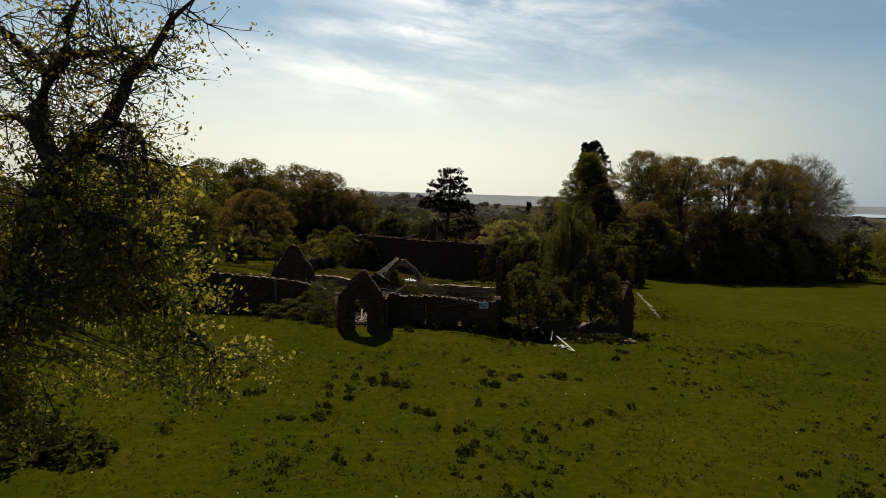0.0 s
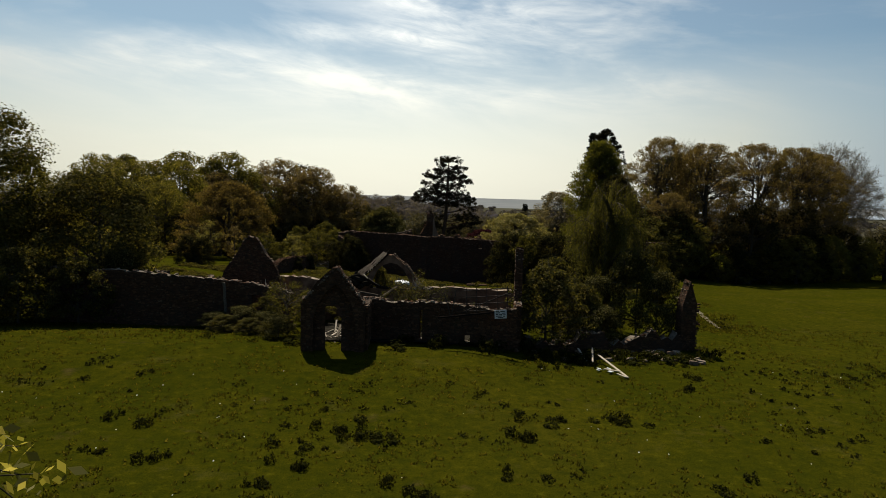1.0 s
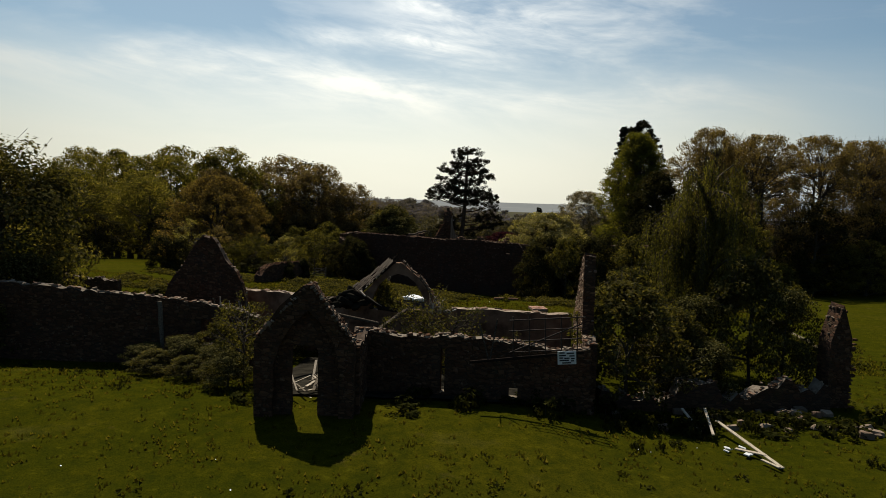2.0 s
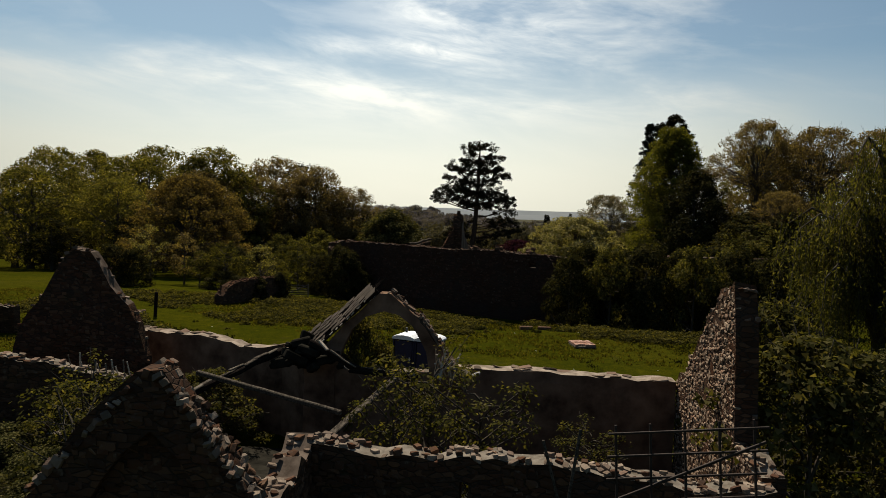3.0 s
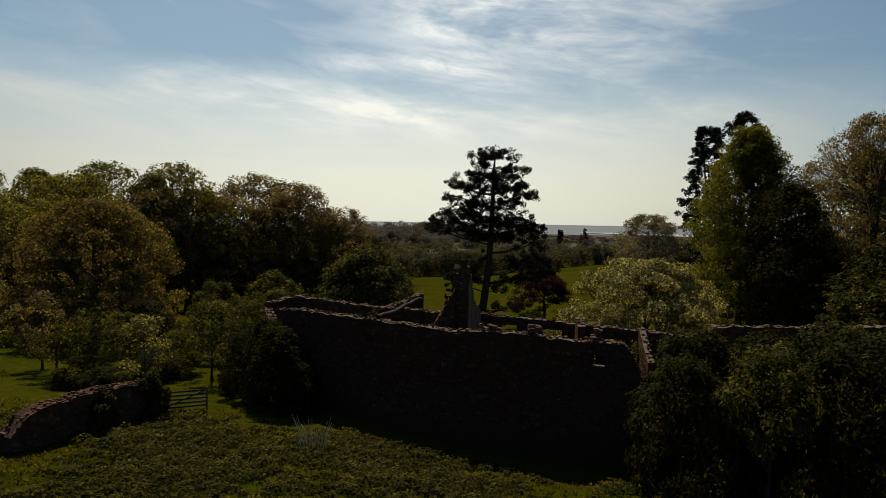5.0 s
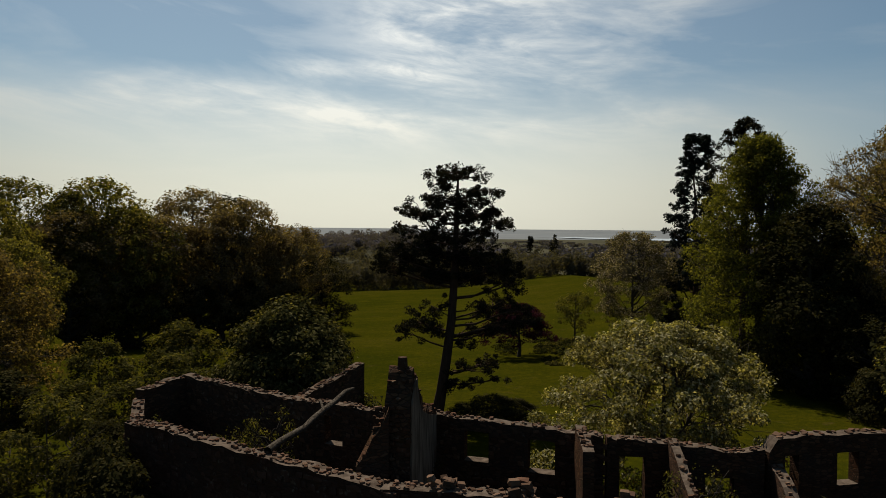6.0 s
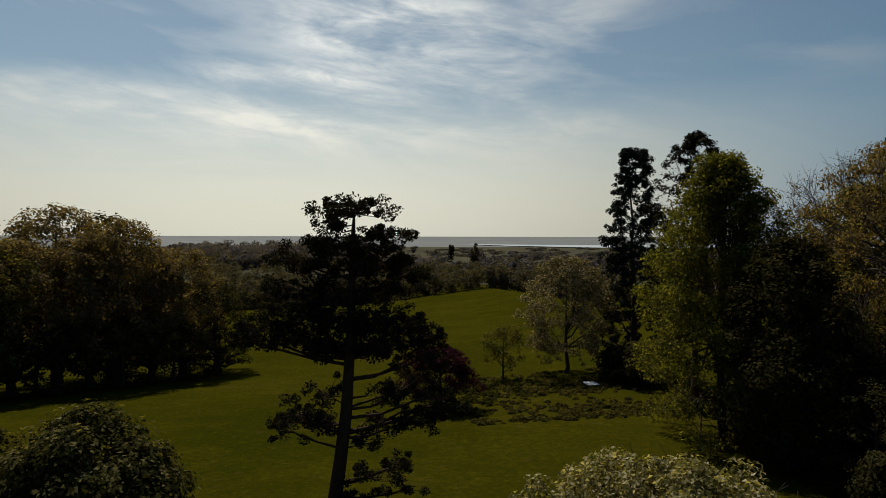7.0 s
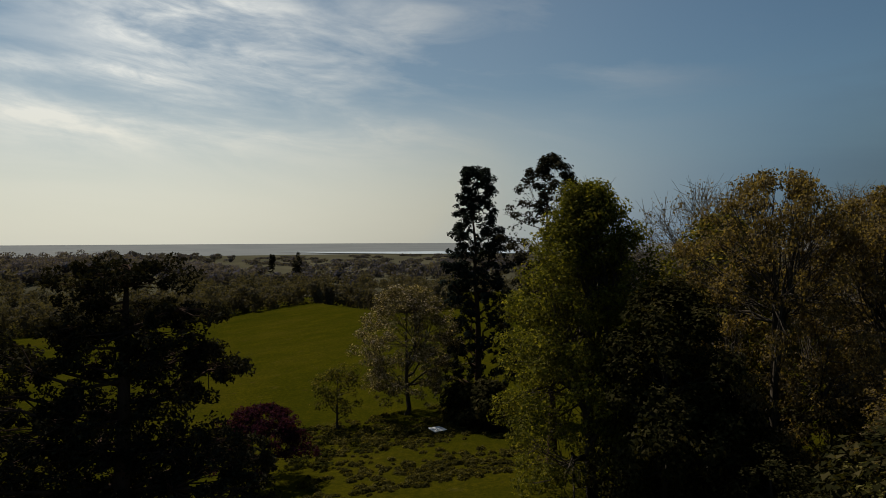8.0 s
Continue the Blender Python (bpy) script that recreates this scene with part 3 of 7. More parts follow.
def branching_tree(name, seed, height, radius, foot, shape, leaf, bark, label, tips=420, leaves=40, size=0.2, trunk=0.45, puff=0.5, twigs=2, category="tree", lean=(0.0, 0.0), lumps=0.16):
    """A tree whose limbs fork out to many tips under one rounded outline, each tip with its tuft of twigs and leaves."""
    rng = np.random.default_rng(seed)
    top = empty(name, 0, 0, 0, label, category)
    hc = height - foot
    u = rng.beta(1.35, 1.0, tips)
    az = rng.uniform(0, 2 * math.pi, tips)
    lump = 1 + lumps * np.sin(az * 3 + seed + 4 * u) + 0.7 * lumps * np.sin(az * 6 + u * 11 + 2 * seed)
    rr = radius * PROFILES[shape](u) * np.sqrt(rng.uniform(0.28, 1.0, tips)) * lump
    T = np.stack([rr * np.cos(az) + lean[0] * u, rr * np.sin(az) + lean[1] * u, foot + u * hc * 0.97], 1)
    fork = np.array([0.0, 0.0, foot + 0.12 * hc])
    subs = T[rng.choice(tips, max(10, tips // 10), replace=False)]
    mains = subs[rng.choice(len(subs), 9, replace=False)]
    of_sub = ((T[:, None] - subs[None]) ** 2).sum(2).argmin(1)
    of_main = ((subs[:, None] - mains[None]) ** 2).sum(2).argmin(1)
    paths = [[((0, 0, 0), trunk * 1.35), ((0.02 * height, 0, foot * 0.5), trunk), (fork, trunk * 0.8), (fork + np.array([lean[0] * 0.4, lean[1] * 0.4, hc * 0.42]), trunk * 0.35), (np.array([lean[0] * 0.8, lean[1] * 0.8, foot + hc * 0.8]), 0.03)]]
    node_m, node_s = [], []
    for c in mains:
        s0 = fork + np.array([0, 0, max(0.0, (c[2] - fork[2]) * rng.uniform(0.1, 0.4))])
        e = s0 + (c - s0) * 0.55
        e[2] += 0.05 * hc
        bend = (s0 + e) / 2 + rng.normal(size=3) * 0.05 * radius + np.array([0, 0, -0.02 * hc])
        paths.append([(s0, trunk * 0.5), (bend, trunk * 0.4), (e, trunk * 0.28)])
        node_m.append((bend, e))
    for c, k in zip(subs, of_main):
        b, e = node_m[k]
        s0 = b + (e - b) * rng.uniform(0.1, 1.0)
        q = s0 + (c - s0) * 0.6 + rng.normal(size=3) * 0.04 * radius
        paths.append([(s0, trunk * 0.2), ((s0 + q) / 2 + rng.normal(size=3) * 0.05 * radius, trunk * 0.15), (q, trunk * 0.09)])
        node_s.append((s0, q))
    thin_r = 0.012 + 0.02 * trunk
    for c, k in zip(T, of_sub):
        b, e = node_s[k]
        s0 = b + (e - b) * rng.uniform(0.3, 1.0)
        q = (s0 + c) / 2 + rng.normal(size=3) * 0.05 * radius
        paths.append([(s0, trunk * 0.07), (q, trunk * 0.045), (c, thin_r * 0.6)])
        for _ in range(twigs):
            paths.append([(q + (c - q) * rng.random(), thin_r), (c + np.clip(rng.normal(size=3), -1.3, 1.3) * puff * 1.2, 0.008)])
    V, F = tube_arrays(paths, 4)
    part_mesh("trunk", mesh_from("trunk", V, F), bark, top)
    big = rng.uniform(0.55, 1.4, tips)
    idx = np.repeat(np.arange(tips), np.maximum(2, (leaves * big ** 2).astype(int)))
    d = rng.normal(size=(len(idx), 3))
    d /= np.linalg.norm(d, axis=1)[:, None]
    P = T[idx] + d * (puff * big[idx] * rng.uniform(0.1, 1.0, len(idx)) ** 0.4)[:, None] * np.array([1.15, 1.15, 0.75])
    out = T[idx] - np.array([0, 0, foot + 0.3 * hc])
    out /= np.linalg.norm(out, axis=1)[:, None] + 1e-9
    face = d * 0.6 + out * 0.4 + rng.normal(size=P.shape) * 0.6 + np.array([0, 0, 0.35])
    V, F = leaf_arrays(P, size, rng, 0.0, 0.65, False, face)
    part_mesh("crown", mesh_from("crown", V, F), leaf, top)
    return top


def place(proto, x, y, turn=0.0, scale=1.0, tall=1.0, sink=0.1, label=""):
    m = Matrix.Translation((x, y, gz(x, y) - sink)) @ Matrix.Rotation(radians(turn), 4, "Z") @ Matrix.Diagonal((scale, scale, scale * tall, 1))
    ob = copy_thing(proto, m)
    if label:
        ob["label"] = label
    return ob


def set_down(ob, x, y, turn=0.0, sink=0.1):
    ob.matrix_basis = Matrix.Translation((x, y, gz(x, y) - sink)) @ Matrix.Rotation(radians(turn), 4, "Z")
    return ob


# ---------------------------------------------------------------- ground
GY = (-4900, 95, 129, 172, 205, 330, 440, 700, 2000, 4900)
GZ = (0.0, 0.0, -2.0, -5.2, -8.0, -13.5, -20.0, -29.0, -30.0, -16.0)


def gz(x, y):
    """Height of the ground: level by the ruins, falling away behind them."""
    z = float(np.interp(y, GY, GZ))
    far = min(1.0, max(0.0, (y - 130) / 90.0)) * max(0.0, 1.0 - max(0.0, y - 420) / 300)
    z += far * (0.12 * float(np.interp(x, (5, 60, 100), (0, 55, 0))) if x > 5 else 0.04 * max(-70.0, x - 5))
    z -= 2.2 * min(1.0, max(0.0, (x - 30) / 20.0)) * float(np.interp(y, (55, 128, 150, 180, 260), (0, 1, 1, 0.8, 0)))
    z += 20.5 * math.exp(-((x + 78) / (180 if x < -78 else 105)) ** 2 - ((y - 830) / 130) ** 2) if y > 400 else 0.0
    # the yard dips towards the house wall
    z -= float(np.interp(y, (86, 95, 104, 125), (0, 1, 1, 0))) * float(np.interp(x, (-30, -16, -8, 4, 40, 60), (0, 0.15, 0.45, 1.15, 1.15, 0)))
    # a low bank lies along the front range
    z += 0.8 * min(1.0, max(0.0, (8.0 - x) / 6.0)) * min(1.0, max(0.0, (x + 48) / 12.0)) * math.exp(-((y - 52.5) / 6.5) ** 2)
    z += 0.10 * noise.noise((x * 0.08, y * 0.08, 1.3)) + 0.05 * noise.noise((x * 0.35, y * 0.35, 4.1))
    return z


def steps(lo, hi, step, far):
    a = list(np.arange(lo, hi + 0.01, step))
    d, s = a[-1], step
    while d < far:
        s *= 1.22
        d += s
        a.append(min(d, far))
    d, s = a[0], step
    while d > -far:
        s *= 1.22
        d -= s
        a.insert(0, max(d, -far))
    return a


gxs, gys = steps(-50, 50, 1.6, 4900), steps(-12, 215, 1.6, 4900)
GV = np.array([(x, y, gz(x, y)) for y in gys for x in gxs])
nx = len(gxs)
GF = np.array([(j * nx + i, j * nx + i + 1, (j + 1) * nx + i + 1, (j + 1) * nx + i) for j in range(len(gys) - 1) for i in range(nx - 1)])
gm = mesh_from("ground", GV, GF)
gm.materials.append(GRASS)
gm.materials.append(DISTANT)
gm.materials.append(HORIZON_HAZE)
gm.materials.append(MEADOW)
mids = GV[GF].mean(1)
kinds = ((np.abs(mids[:, 1]) > 620) | (np.abs(mids[:, 0]) > 700)).astype(np.int32) + (mids[:, 1] > 2300)
kinds[(kinds == 0) & (mids[:, 1] > 121)] = 3
gm.polygons.foreach_set("material_index", kinds)
gm.polygons.foreach_set("use_smooth", np.ones(len(GF), bool))
tagged(new("ground", gm), "rough sunlit pasture falling away to low country", "ground", kind="structure")


def strip(name, pts, width, material, label, category, lift=0.012, wob=0.25):
    """A worn strip laid just above the ground along a line."""
    rows, rng = [], np.random.default_rng(5)
    pts = [Vector((*p, 0)) for p in pts]
    line = []
    for a, b in zip(pts, pts[1:]):
        n = max(2, int((b - a).length / 1.2))
        line += [a.lerp(b, k / n) for k in range(n)]
    line.append(pts[-1])
    V, F = [], []
    for k, p in enumerate(line):
        q = line[min(k + 1, len(line) - 1)] - line[max(k - 1, 0)]
        side = Vector((q.y, -q.x, 0)).normalized()
        for j in range(4):
            off = width * (j / 3 - 0.5) + (rng.uniform(-wob, wob) if j in (0, 3) else 0)
            v = p + side * off
            V.append((v.x, v.y, gz(v.x, v.y) + lift - (0.05 if j in (0, 3) else -0.03)))
    for k in range(len(line) - 1):
        F += [(k * 4 + j, k * 4 + j + 1, k * 4 + j + 5, k * 4 + j + 4) for j in range(3)]
    return tagged(part_mesh(name, mesh_from(name, V, F), material), label, category, kind="structure")


strip("dirt_track", [(21.9, 65), (22.6, 69), (23.5, 75), (24.6, 83)], 0.55, DIRT, "bare brown cattle track worn through the grass", "track")

# black sheet added over the floor, darkening the inside of the front range
V, F, nxf = [], [], 16
for j in range(12):
    for i in range(nxf):
        x_, y_ = -8.6 + 13.2 * i / (nxf - 1), 53.2 + 9.2 * j / 11
        V.append((x_, y_, gz(x_, y_) + 0.05 + 0.12 * abs(noise.noise((x_, y_, 6.0)))))
F = [(j * nxf + i, j * nxf + i + 1, (j + 1) * nxf + i + 1, (j + 1) * nxf + i) for j in range(11) for i in range(nxf - 1)]
tagged(part_mesh("floor", mesh_from("floor", V, F), BLACK_LITTER, None), "black sheet added over the soil inside the ruin", "floor", kind="structure")

# estuary and the country beyond it
V = [(320, 2420), (460, 2180), (660, 1980), (1100, 1860), (2300, 1780), (2700, 2260), (1300, 2280), (700, 2260), (480, 2330)]
V = [(x, y, gz(x, y) + 2.5) for x, y in V]
tagged(part_mesh("water", mesh_from("water", V, [tuple(range(9))]), WATER), "bright strip of distant estuary water", "water", kind="structure")

# ---------------------------------------------------------------- masonry
stone_meshes = []
for k in range(9):
    rng = np.random.default_rng(100 + k)
    bm = bmesh.new()
    for sx in (-1, 1):
        for sy in (-1, 1):
            for sz in (-1, 1):
                for _ in range(2):
                    bm.verts.new((sx * rng.uniform(0.22, 0.5), sy * rng.uniform(0.22, 0.5), sz * rng.uniform(0.22, 0.5)))
    g = bmesh.ops.convex_hull(bm, input=bm.verts)
    bmesh.ops.delete(bm, geom=[v for v in bm.verts if not v.link_faces], context="VERTS")
    me = bpy.data.meshes.new("stone")
    bm.to_mesh(me)
    bm.free()
    stone_meshes.append(me)
stone_sets = {}


def stone(parent, p, size, turn, rng, material):
    """One loose stone, an object on a shared mesh."""
    k = int(rng.integers(len(stone_meshes)))
    if (material.name, k) not in stone_sets:
        me = stone_meshes[k].copy()
        me.materials.append(material)
        stone_sets[material.name, k] = me
    ob = new("stone", stone_sets[material.name, k])
    ob.parent = parent
    ob.matrix_basis = Matrix.Translation(p) @ Euler((rng.uniform(-0.25, 0.25), rng.uniform(-0.25, 0.25), turn + rng.uniform(-0.3, 0.3))).to_matrix().to_4x4() @ Matrix.Diagonal((*size, 1))
    return ob


STONE_JOBS = []      # stones are laid at the end of the file


def ruin_wall(name, p0, p1, thick, top, openings=(), base=None, material=MASONRY, label="", jag=0.14, seed=1, step=0.35, cap=True):
    """A broken wall from p0 to p1 (plan points): top is [(share of length, height above ground)], openings are
    (start, end, sill, head) in metres along it and above the ground; they go right through."""
    p0, p1 = Vector((*p0, 0)), Vector((*p1, 0))
    L = (p1 - p0).length
    way = (p1 - p0) / L
    side = Vector((-way.y, way.x, 0))
    zg = (0.0 if p0.y < 70 else min(gz(p0.x, p0.y), gz(p1.x, p1.y))) if base is None else base
    if p0.y > 90 and "chimney" not in name:
        jag *= 0.45
    rng = np.random.default_rng(seed)
    ss = set(np.round(np.linspace(0, L, max(3, int(L / step))), 3))
    zs = {-1.9 if p0.y > 95 else -0.4}
    for a, b, lo, hi in openings:
        ss = {s for s in ss if min(abs(s - a), abs(s - b)) > 0.1} | {a, b}
        zs |= {lo, hi}
    ss = sorted(ss)
    hmax = max(h for _, h in top) + jag
    for z in np.arange(0, hmax + 0.7, 0.7):
        if all(abs(z - q) > 0.2 for q in zs):
            zs.add(float(z))
    zs = sorted(zs)
    if zs[-1] < hmax:
        zs.append(hmax + 0.1)
    ts = np.interp([s / L for s in ss], [a for a, _ in top], [h for _, h in top])
    ts = ts + rng.uniform(-jag, jag, len(ss))
    ts2 = ts + rng.uniform(-jag, jag, len(ss)) * 0.5

    def solid(i, j):
        if i < 0 or j < 0 or i >= len(ss) - 1 or j >= len(zs) - 1:
            return False
        if zs[j] >= max(ts[i], ts[i + 1]) - 1e-4:
            return False
        sm, zm = (ss[i] + ss[i + 1]) / 2, (zs[j] + zs[j + 1]) / 2
        return not any(a < sm < b and lo < zm < hi for a, b, lo, hi in openings)

    bm, cache = bmesh.new(), {}

    def vert(i, j, k):
        key = (i, j, k)
        if key not in cache:
            z = min(zs[j], (ts if k == 0 else ts2)[i])
            off = (k - 0.5) * thick + 0.035 * noise.noise((ss[i] * 1.3 + seed, z * 1.3, k * 9))
            p = p0 + way * ss[i] + side * off
            cache[key] = bm.verts.new((p.x, p.y, zg + z))
        return cache[key]

    def quad(*vs):
        pts = []
        for v in vs:
            if all((v.co - q.co).length > 1e-4 for q in pts):
                pts.append(v)
        if len(pts) > 2:
            try:
                bm.faces.new(pts)
            except ValueError:
                pass

    for i in range(len(ss) - 1):
        for j in range(len(zs) - 1):
            if not solid(i, j):
                continue
            quad(vert(i, j, 0), vert(i + 1, j, 0), vert(i + 1, j + 1, 0), vert(i, j + 1, 0))
            quad(vert(i + 1, j, 1), vert(i, j, 1), vert(i, j + 1, 1), vert(i + 1, j + 1, 1))
            if not solid(i, j + 1):
                quad(vert(i, j + 1, 0), vert(i + 1, j + 1, 0), vert(i + 1, j + 1, 1), vert(i, j + 1, 1))
            if not solid(i, j - 1):
                quad(vert(i, j, 0), vert(i, j, 1), vert(i + 1, j, 1), vert(i + 1, j, 0))
            if not solid(i - 1, j):
                quad(vert(i, j, 0), vert(i, j + 1, 0), vert(i, j + 1, 1), vert(i, j, 1))
            if not solid(i + 1, j):
                quad(vert(i + 1, j, 0), vert(i + 1, j, 1), vert(i + 1, j + 1, 1), vert(i + 1, j + 1, 0))
    bm.normal_update()
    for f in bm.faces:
        # upward faces take a lighter mortar, painted in as a sunlit rim
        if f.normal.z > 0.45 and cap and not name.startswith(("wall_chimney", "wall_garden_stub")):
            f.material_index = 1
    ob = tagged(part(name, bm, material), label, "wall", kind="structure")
    ob.data.materials.append(SUNLIT_TOP if "_mid" in name and p0.y < 70 else MORTAR_DULL if p0.y > 90 or "gable" in name or "porch" in name else MORTAR)
    if cap:
        STONE_JOBS.append((ob, p0, way, side, L, thick, zg, ss, ts, seed, openings))
    return ob


def outline_wall(name, pts, a, b, thick, material, label, base=0.0, seed=1, cap=True, parent=None):
    """A gable wall cut to an outline: pts are (metres from a towards b, height)."""
    a, b = Vector((*a, 0)), Vector((*b, 0))
    way = (b - a).normalized()
    side = Vector((-way.y, way.x, 0))
    bm = bmesh.new()
    dense = []
    for (s0, z0), (s1, z1) in zip(pts, pts[1:] + pts[:1]):
        n = max(1, int(math.hypot(s1 - s0, z1 - z0) / 0.45))
        for k in range(n):
            s, z = s0 + (s1 - s0) * k / n, z0 + (z1 - z0) * k / n
            q = noise.noise_vector((s * 2 + seed, z * 2, seed)) * (0.05 if z > 0.2 else 0)
            dense.append((s + q.x, z + q.y))
    vs = [bm.verts.new(a + way * s + Vector((0, 0, base + z)) - side * thick / 2) for s, z in dense]
    f = bm.faces.new(vs)
    g = bmesh.ops.extrude_face_region(bm, geom=[f])
    bmesh.ops.translate(bm, vec=side * thick, verts=[v for v in g["geom"] if isinstance(v, bmesh.types.BMVert)])
    bmesh.ops.recalc_face_normals(bm, faces=bm.faces)
    bmesh.ops.triangulate(bm, faces=[f for f in bm.faces if len(f.verts) > 4])
    ob = part(name, bm, material, parent)
    return ob if parent else tagged(ob, label, "wall", kind="structure")


WL = "roofless rubble stone wall with a broken top"
# the front range, nearest the pasture
PORCH = [(0, -0.3), (0, 3.55), (0.2, 3.75), (0.9, 4.85), (1.75, 5.6), (2.15, 5.62), (3.45, 3.75), (3.65, 3.45), (3.65, -0.3), (3.1, -0.3), (3.1, 2.6), (2.9, 3.5), (2.4, 4.3), (1.95, 4.7), (1.5, 4.3), (0.95, 3.5), (0.7, 2.6), (0.7, -0.3)]
porch = outline_wall("wall_porch_gable", PORCH,
                     (-8.05, 50.95), (-4.4, 50.95), 0.5, MASONRY, "roofless stone porch gable with a pointed recess and doorway", seed=3)
INFILL = [(0.62, -0.3), (0.62, 2.65), (0.9, 3.55), (1.45, 4.38), (1.95, 4.78), (2.45, 4.38), (2.98, 3.55), (3.18, 2.65), (3.18, -0.3), (2.3, -0.3), (2.28, 1.1), (2.28, 3.2), (2.15, 3.38), (1.45, 3.38), (1.32, 3.2), (1.32, -0.3)]
infill = outline_wall("wall_porch_infill", INFILL,
                      (-8.05, 51.08), (-4.4, 51.08), 0.22, MASONRY, "dark stone infill with an open doorway", seed=4)
ruin_wall("wall_porch_side", (-4.55, 51.2), (-4.65, 54.4), 0.55, [(0, 3.5), (0.4, 3.3), (1, 3.35)], label=WL, seed=11)
ruin_wall("wall_porch_side_far", (-7.9, 51.2), (-9.6, 60.0), 0.5, [(0, 3.4), (0.3, 2.2), (0.6, 1.4), (1, 2.6)], label=WL, seed=12)
ruin_wall("wall_front", (-4.4, 54.45), (4.6, 53.5), 0.55, [(0, 3.3), (0.2, 3.2), (0.45, 3.3), (0.7, 3.15), (0.85, 2.9), (1, 3.1)], jag=0.07,
          openings=[(3.1, 3.28, 0.95, 2.8), (5.9, 6.25, 0.9, 1.35)], label="front stone wall with a slit opening and loose coping", seed=13)
ruin_wall("wall_cross", (4.68, 53.6), (5.6, 61.6), 0.48, [(0, 3.1), (0.25, 3.2), (0.262, 5.4), (0.30, 6.6), (0.45, 6.3), (0.62, 5.3), (0.75, 4.4), (0.87, 3.6), (1, 3.0)],
          label="tall broken cross wall rising to a ragged gable point", seed=14, jag=0.2)
ruin_wall("wall_mid_west", (-14.0, 66.8), (-7.4, 64.3), 0.6, [(0, 3.1), (0.5, 3.15), (0.8, 2.95), (1, 3.2)], label="roofless rendered wall with a flat slabbed top", seed=15, jag=0.05, material=OLD_RENDER)
ruin_wall("wall_mid", (-7.3, 64.2), (-5.7, 62.6), 0.6, [(0, 3.1), (1, 3.3)], label=WL, seed=16, jag=0.06, material=OLD_RENDER)
ruin_wall("wall_mid_east", (-1.6, 62.3), (5.3, 61.7), 0.6, [(0, 3.1), (0.4, 3.15), (0.8, 3.05), (1, 3.1)], label="roofless rendered wall with a smooth mortared top", seed=17, jag=0.04, material=OLD_RENDER)
ARCH = [(-0.4, -0.3), (-0.4, 3.0), (-0.1, 3.3), (0.9, 4.4), (1.95, 5.42), (2.35, 5.42), (3.3, 4.55), (4.4, 3.1), (4.5, 2.7), (4.5, -0.3), (3.65, -0.3), (3.65, 2.8), (3.5, 3.6), (3.05, 4.4), (2.6, 4.75), (2.1, 4.85), (1.55, 4.65), (1.1, 4.2), (0.8, 3.6), (0.6, 2.8), (0.6, -0.3)]
arch = outline_wall("wall_arch_gable", ARCH,
                    (-5.9, 62.3), (-1.65, 62.1), 0.55, OLD_RENDER, "rendered dormer gable with a wide pointed arch", seed=6)
ruin_wall("wall_arch_base", (-5.32, 62.28), (-2.2, 62.12), 0.45, [(0, 2.95), (0.5, 2.85), (1, 2.95)], label="rendered wall under the arched opening", seed=42, jag=0.05, material=OLD_RENDER)
ruin_wall("wall_west", (-27.5, 59.8), (-10.6, 60.3), 0.55, [(0, 4.1), (0.35, 3.95), (0.7, 3.5), (0.85, 3.3), (1, 2.7)],
          openings=[(14.1, 14.7, 1.2, 2.5)], jag=0.08, label="long stone garden wall in shade with a rubble top", seed=18)
bar_between("drainpipe", (-15.0, 59.3, 0.3), (-15.25, 59.42, 3.4), 0.2, 0.16, TIMBER, bpy.data.objects["wall_west"], 0.04, "pale peeling plank against the wall", 0.06)
ruin_wall("wall_west_gable", (-17.0, 64.0), (-12.3, 64.2), 0.5, [(0, 2.4), (0.12, 4.1), (0.30, 5.2), (0.46, 6.35), (0.56, 6.35), (0.72, 5.2), (0.9, 4.2), (1, 2.6)],
                   label="free-standing rubble gable with a stepped broken edge", seed=19, step=0.28, jag=0.2)
ruin_wall("wall_garden_low", (-34.5, 80.6), (-27.1, 79.5), 0.5, [(0, 1.9), (0.6, 1.7), (1, 1.6)], label="low dark garden wall", seed=20)
ruin_wall("wall_garden_stub", (-20.1, 93.2), (-16.9, 100.4), 0.9, [(0, 1.0), (0.12, 1.9), (0.5, 2.1), (0.9, 1.9), (1, 1.2)], label="thick overgrown stub of stone wall", seed=21)
# the house range behind the yard
YL = "high shaded stone wall along the yard"
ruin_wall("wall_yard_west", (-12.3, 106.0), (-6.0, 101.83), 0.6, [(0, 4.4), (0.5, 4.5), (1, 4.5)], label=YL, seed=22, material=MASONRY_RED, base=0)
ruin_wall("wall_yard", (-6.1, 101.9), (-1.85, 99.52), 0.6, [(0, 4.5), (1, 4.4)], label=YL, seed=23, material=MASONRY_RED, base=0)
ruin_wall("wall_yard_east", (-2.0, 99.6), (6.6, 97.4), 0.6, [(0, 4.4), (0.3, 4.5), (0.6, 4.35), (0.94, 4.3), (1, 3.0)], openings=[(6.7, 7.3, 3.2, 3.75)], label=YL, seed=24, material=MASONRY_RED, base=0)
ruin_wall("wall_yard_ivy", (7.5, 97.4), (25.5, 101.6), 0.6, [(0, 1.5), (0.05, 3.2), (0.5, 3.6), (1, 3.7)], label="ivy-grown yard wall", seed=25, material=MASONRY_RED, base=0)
ruin_wall("wall_house_end", (-12.4, 106.2), (-15.2, 113.2), 0.55, [(0, 4.3), (0.5, 3.7), (1, 4.0)], openings=[(4.6, 5.6, 0.0, 3.0)], label=WL, seed=26, base=-0.6)
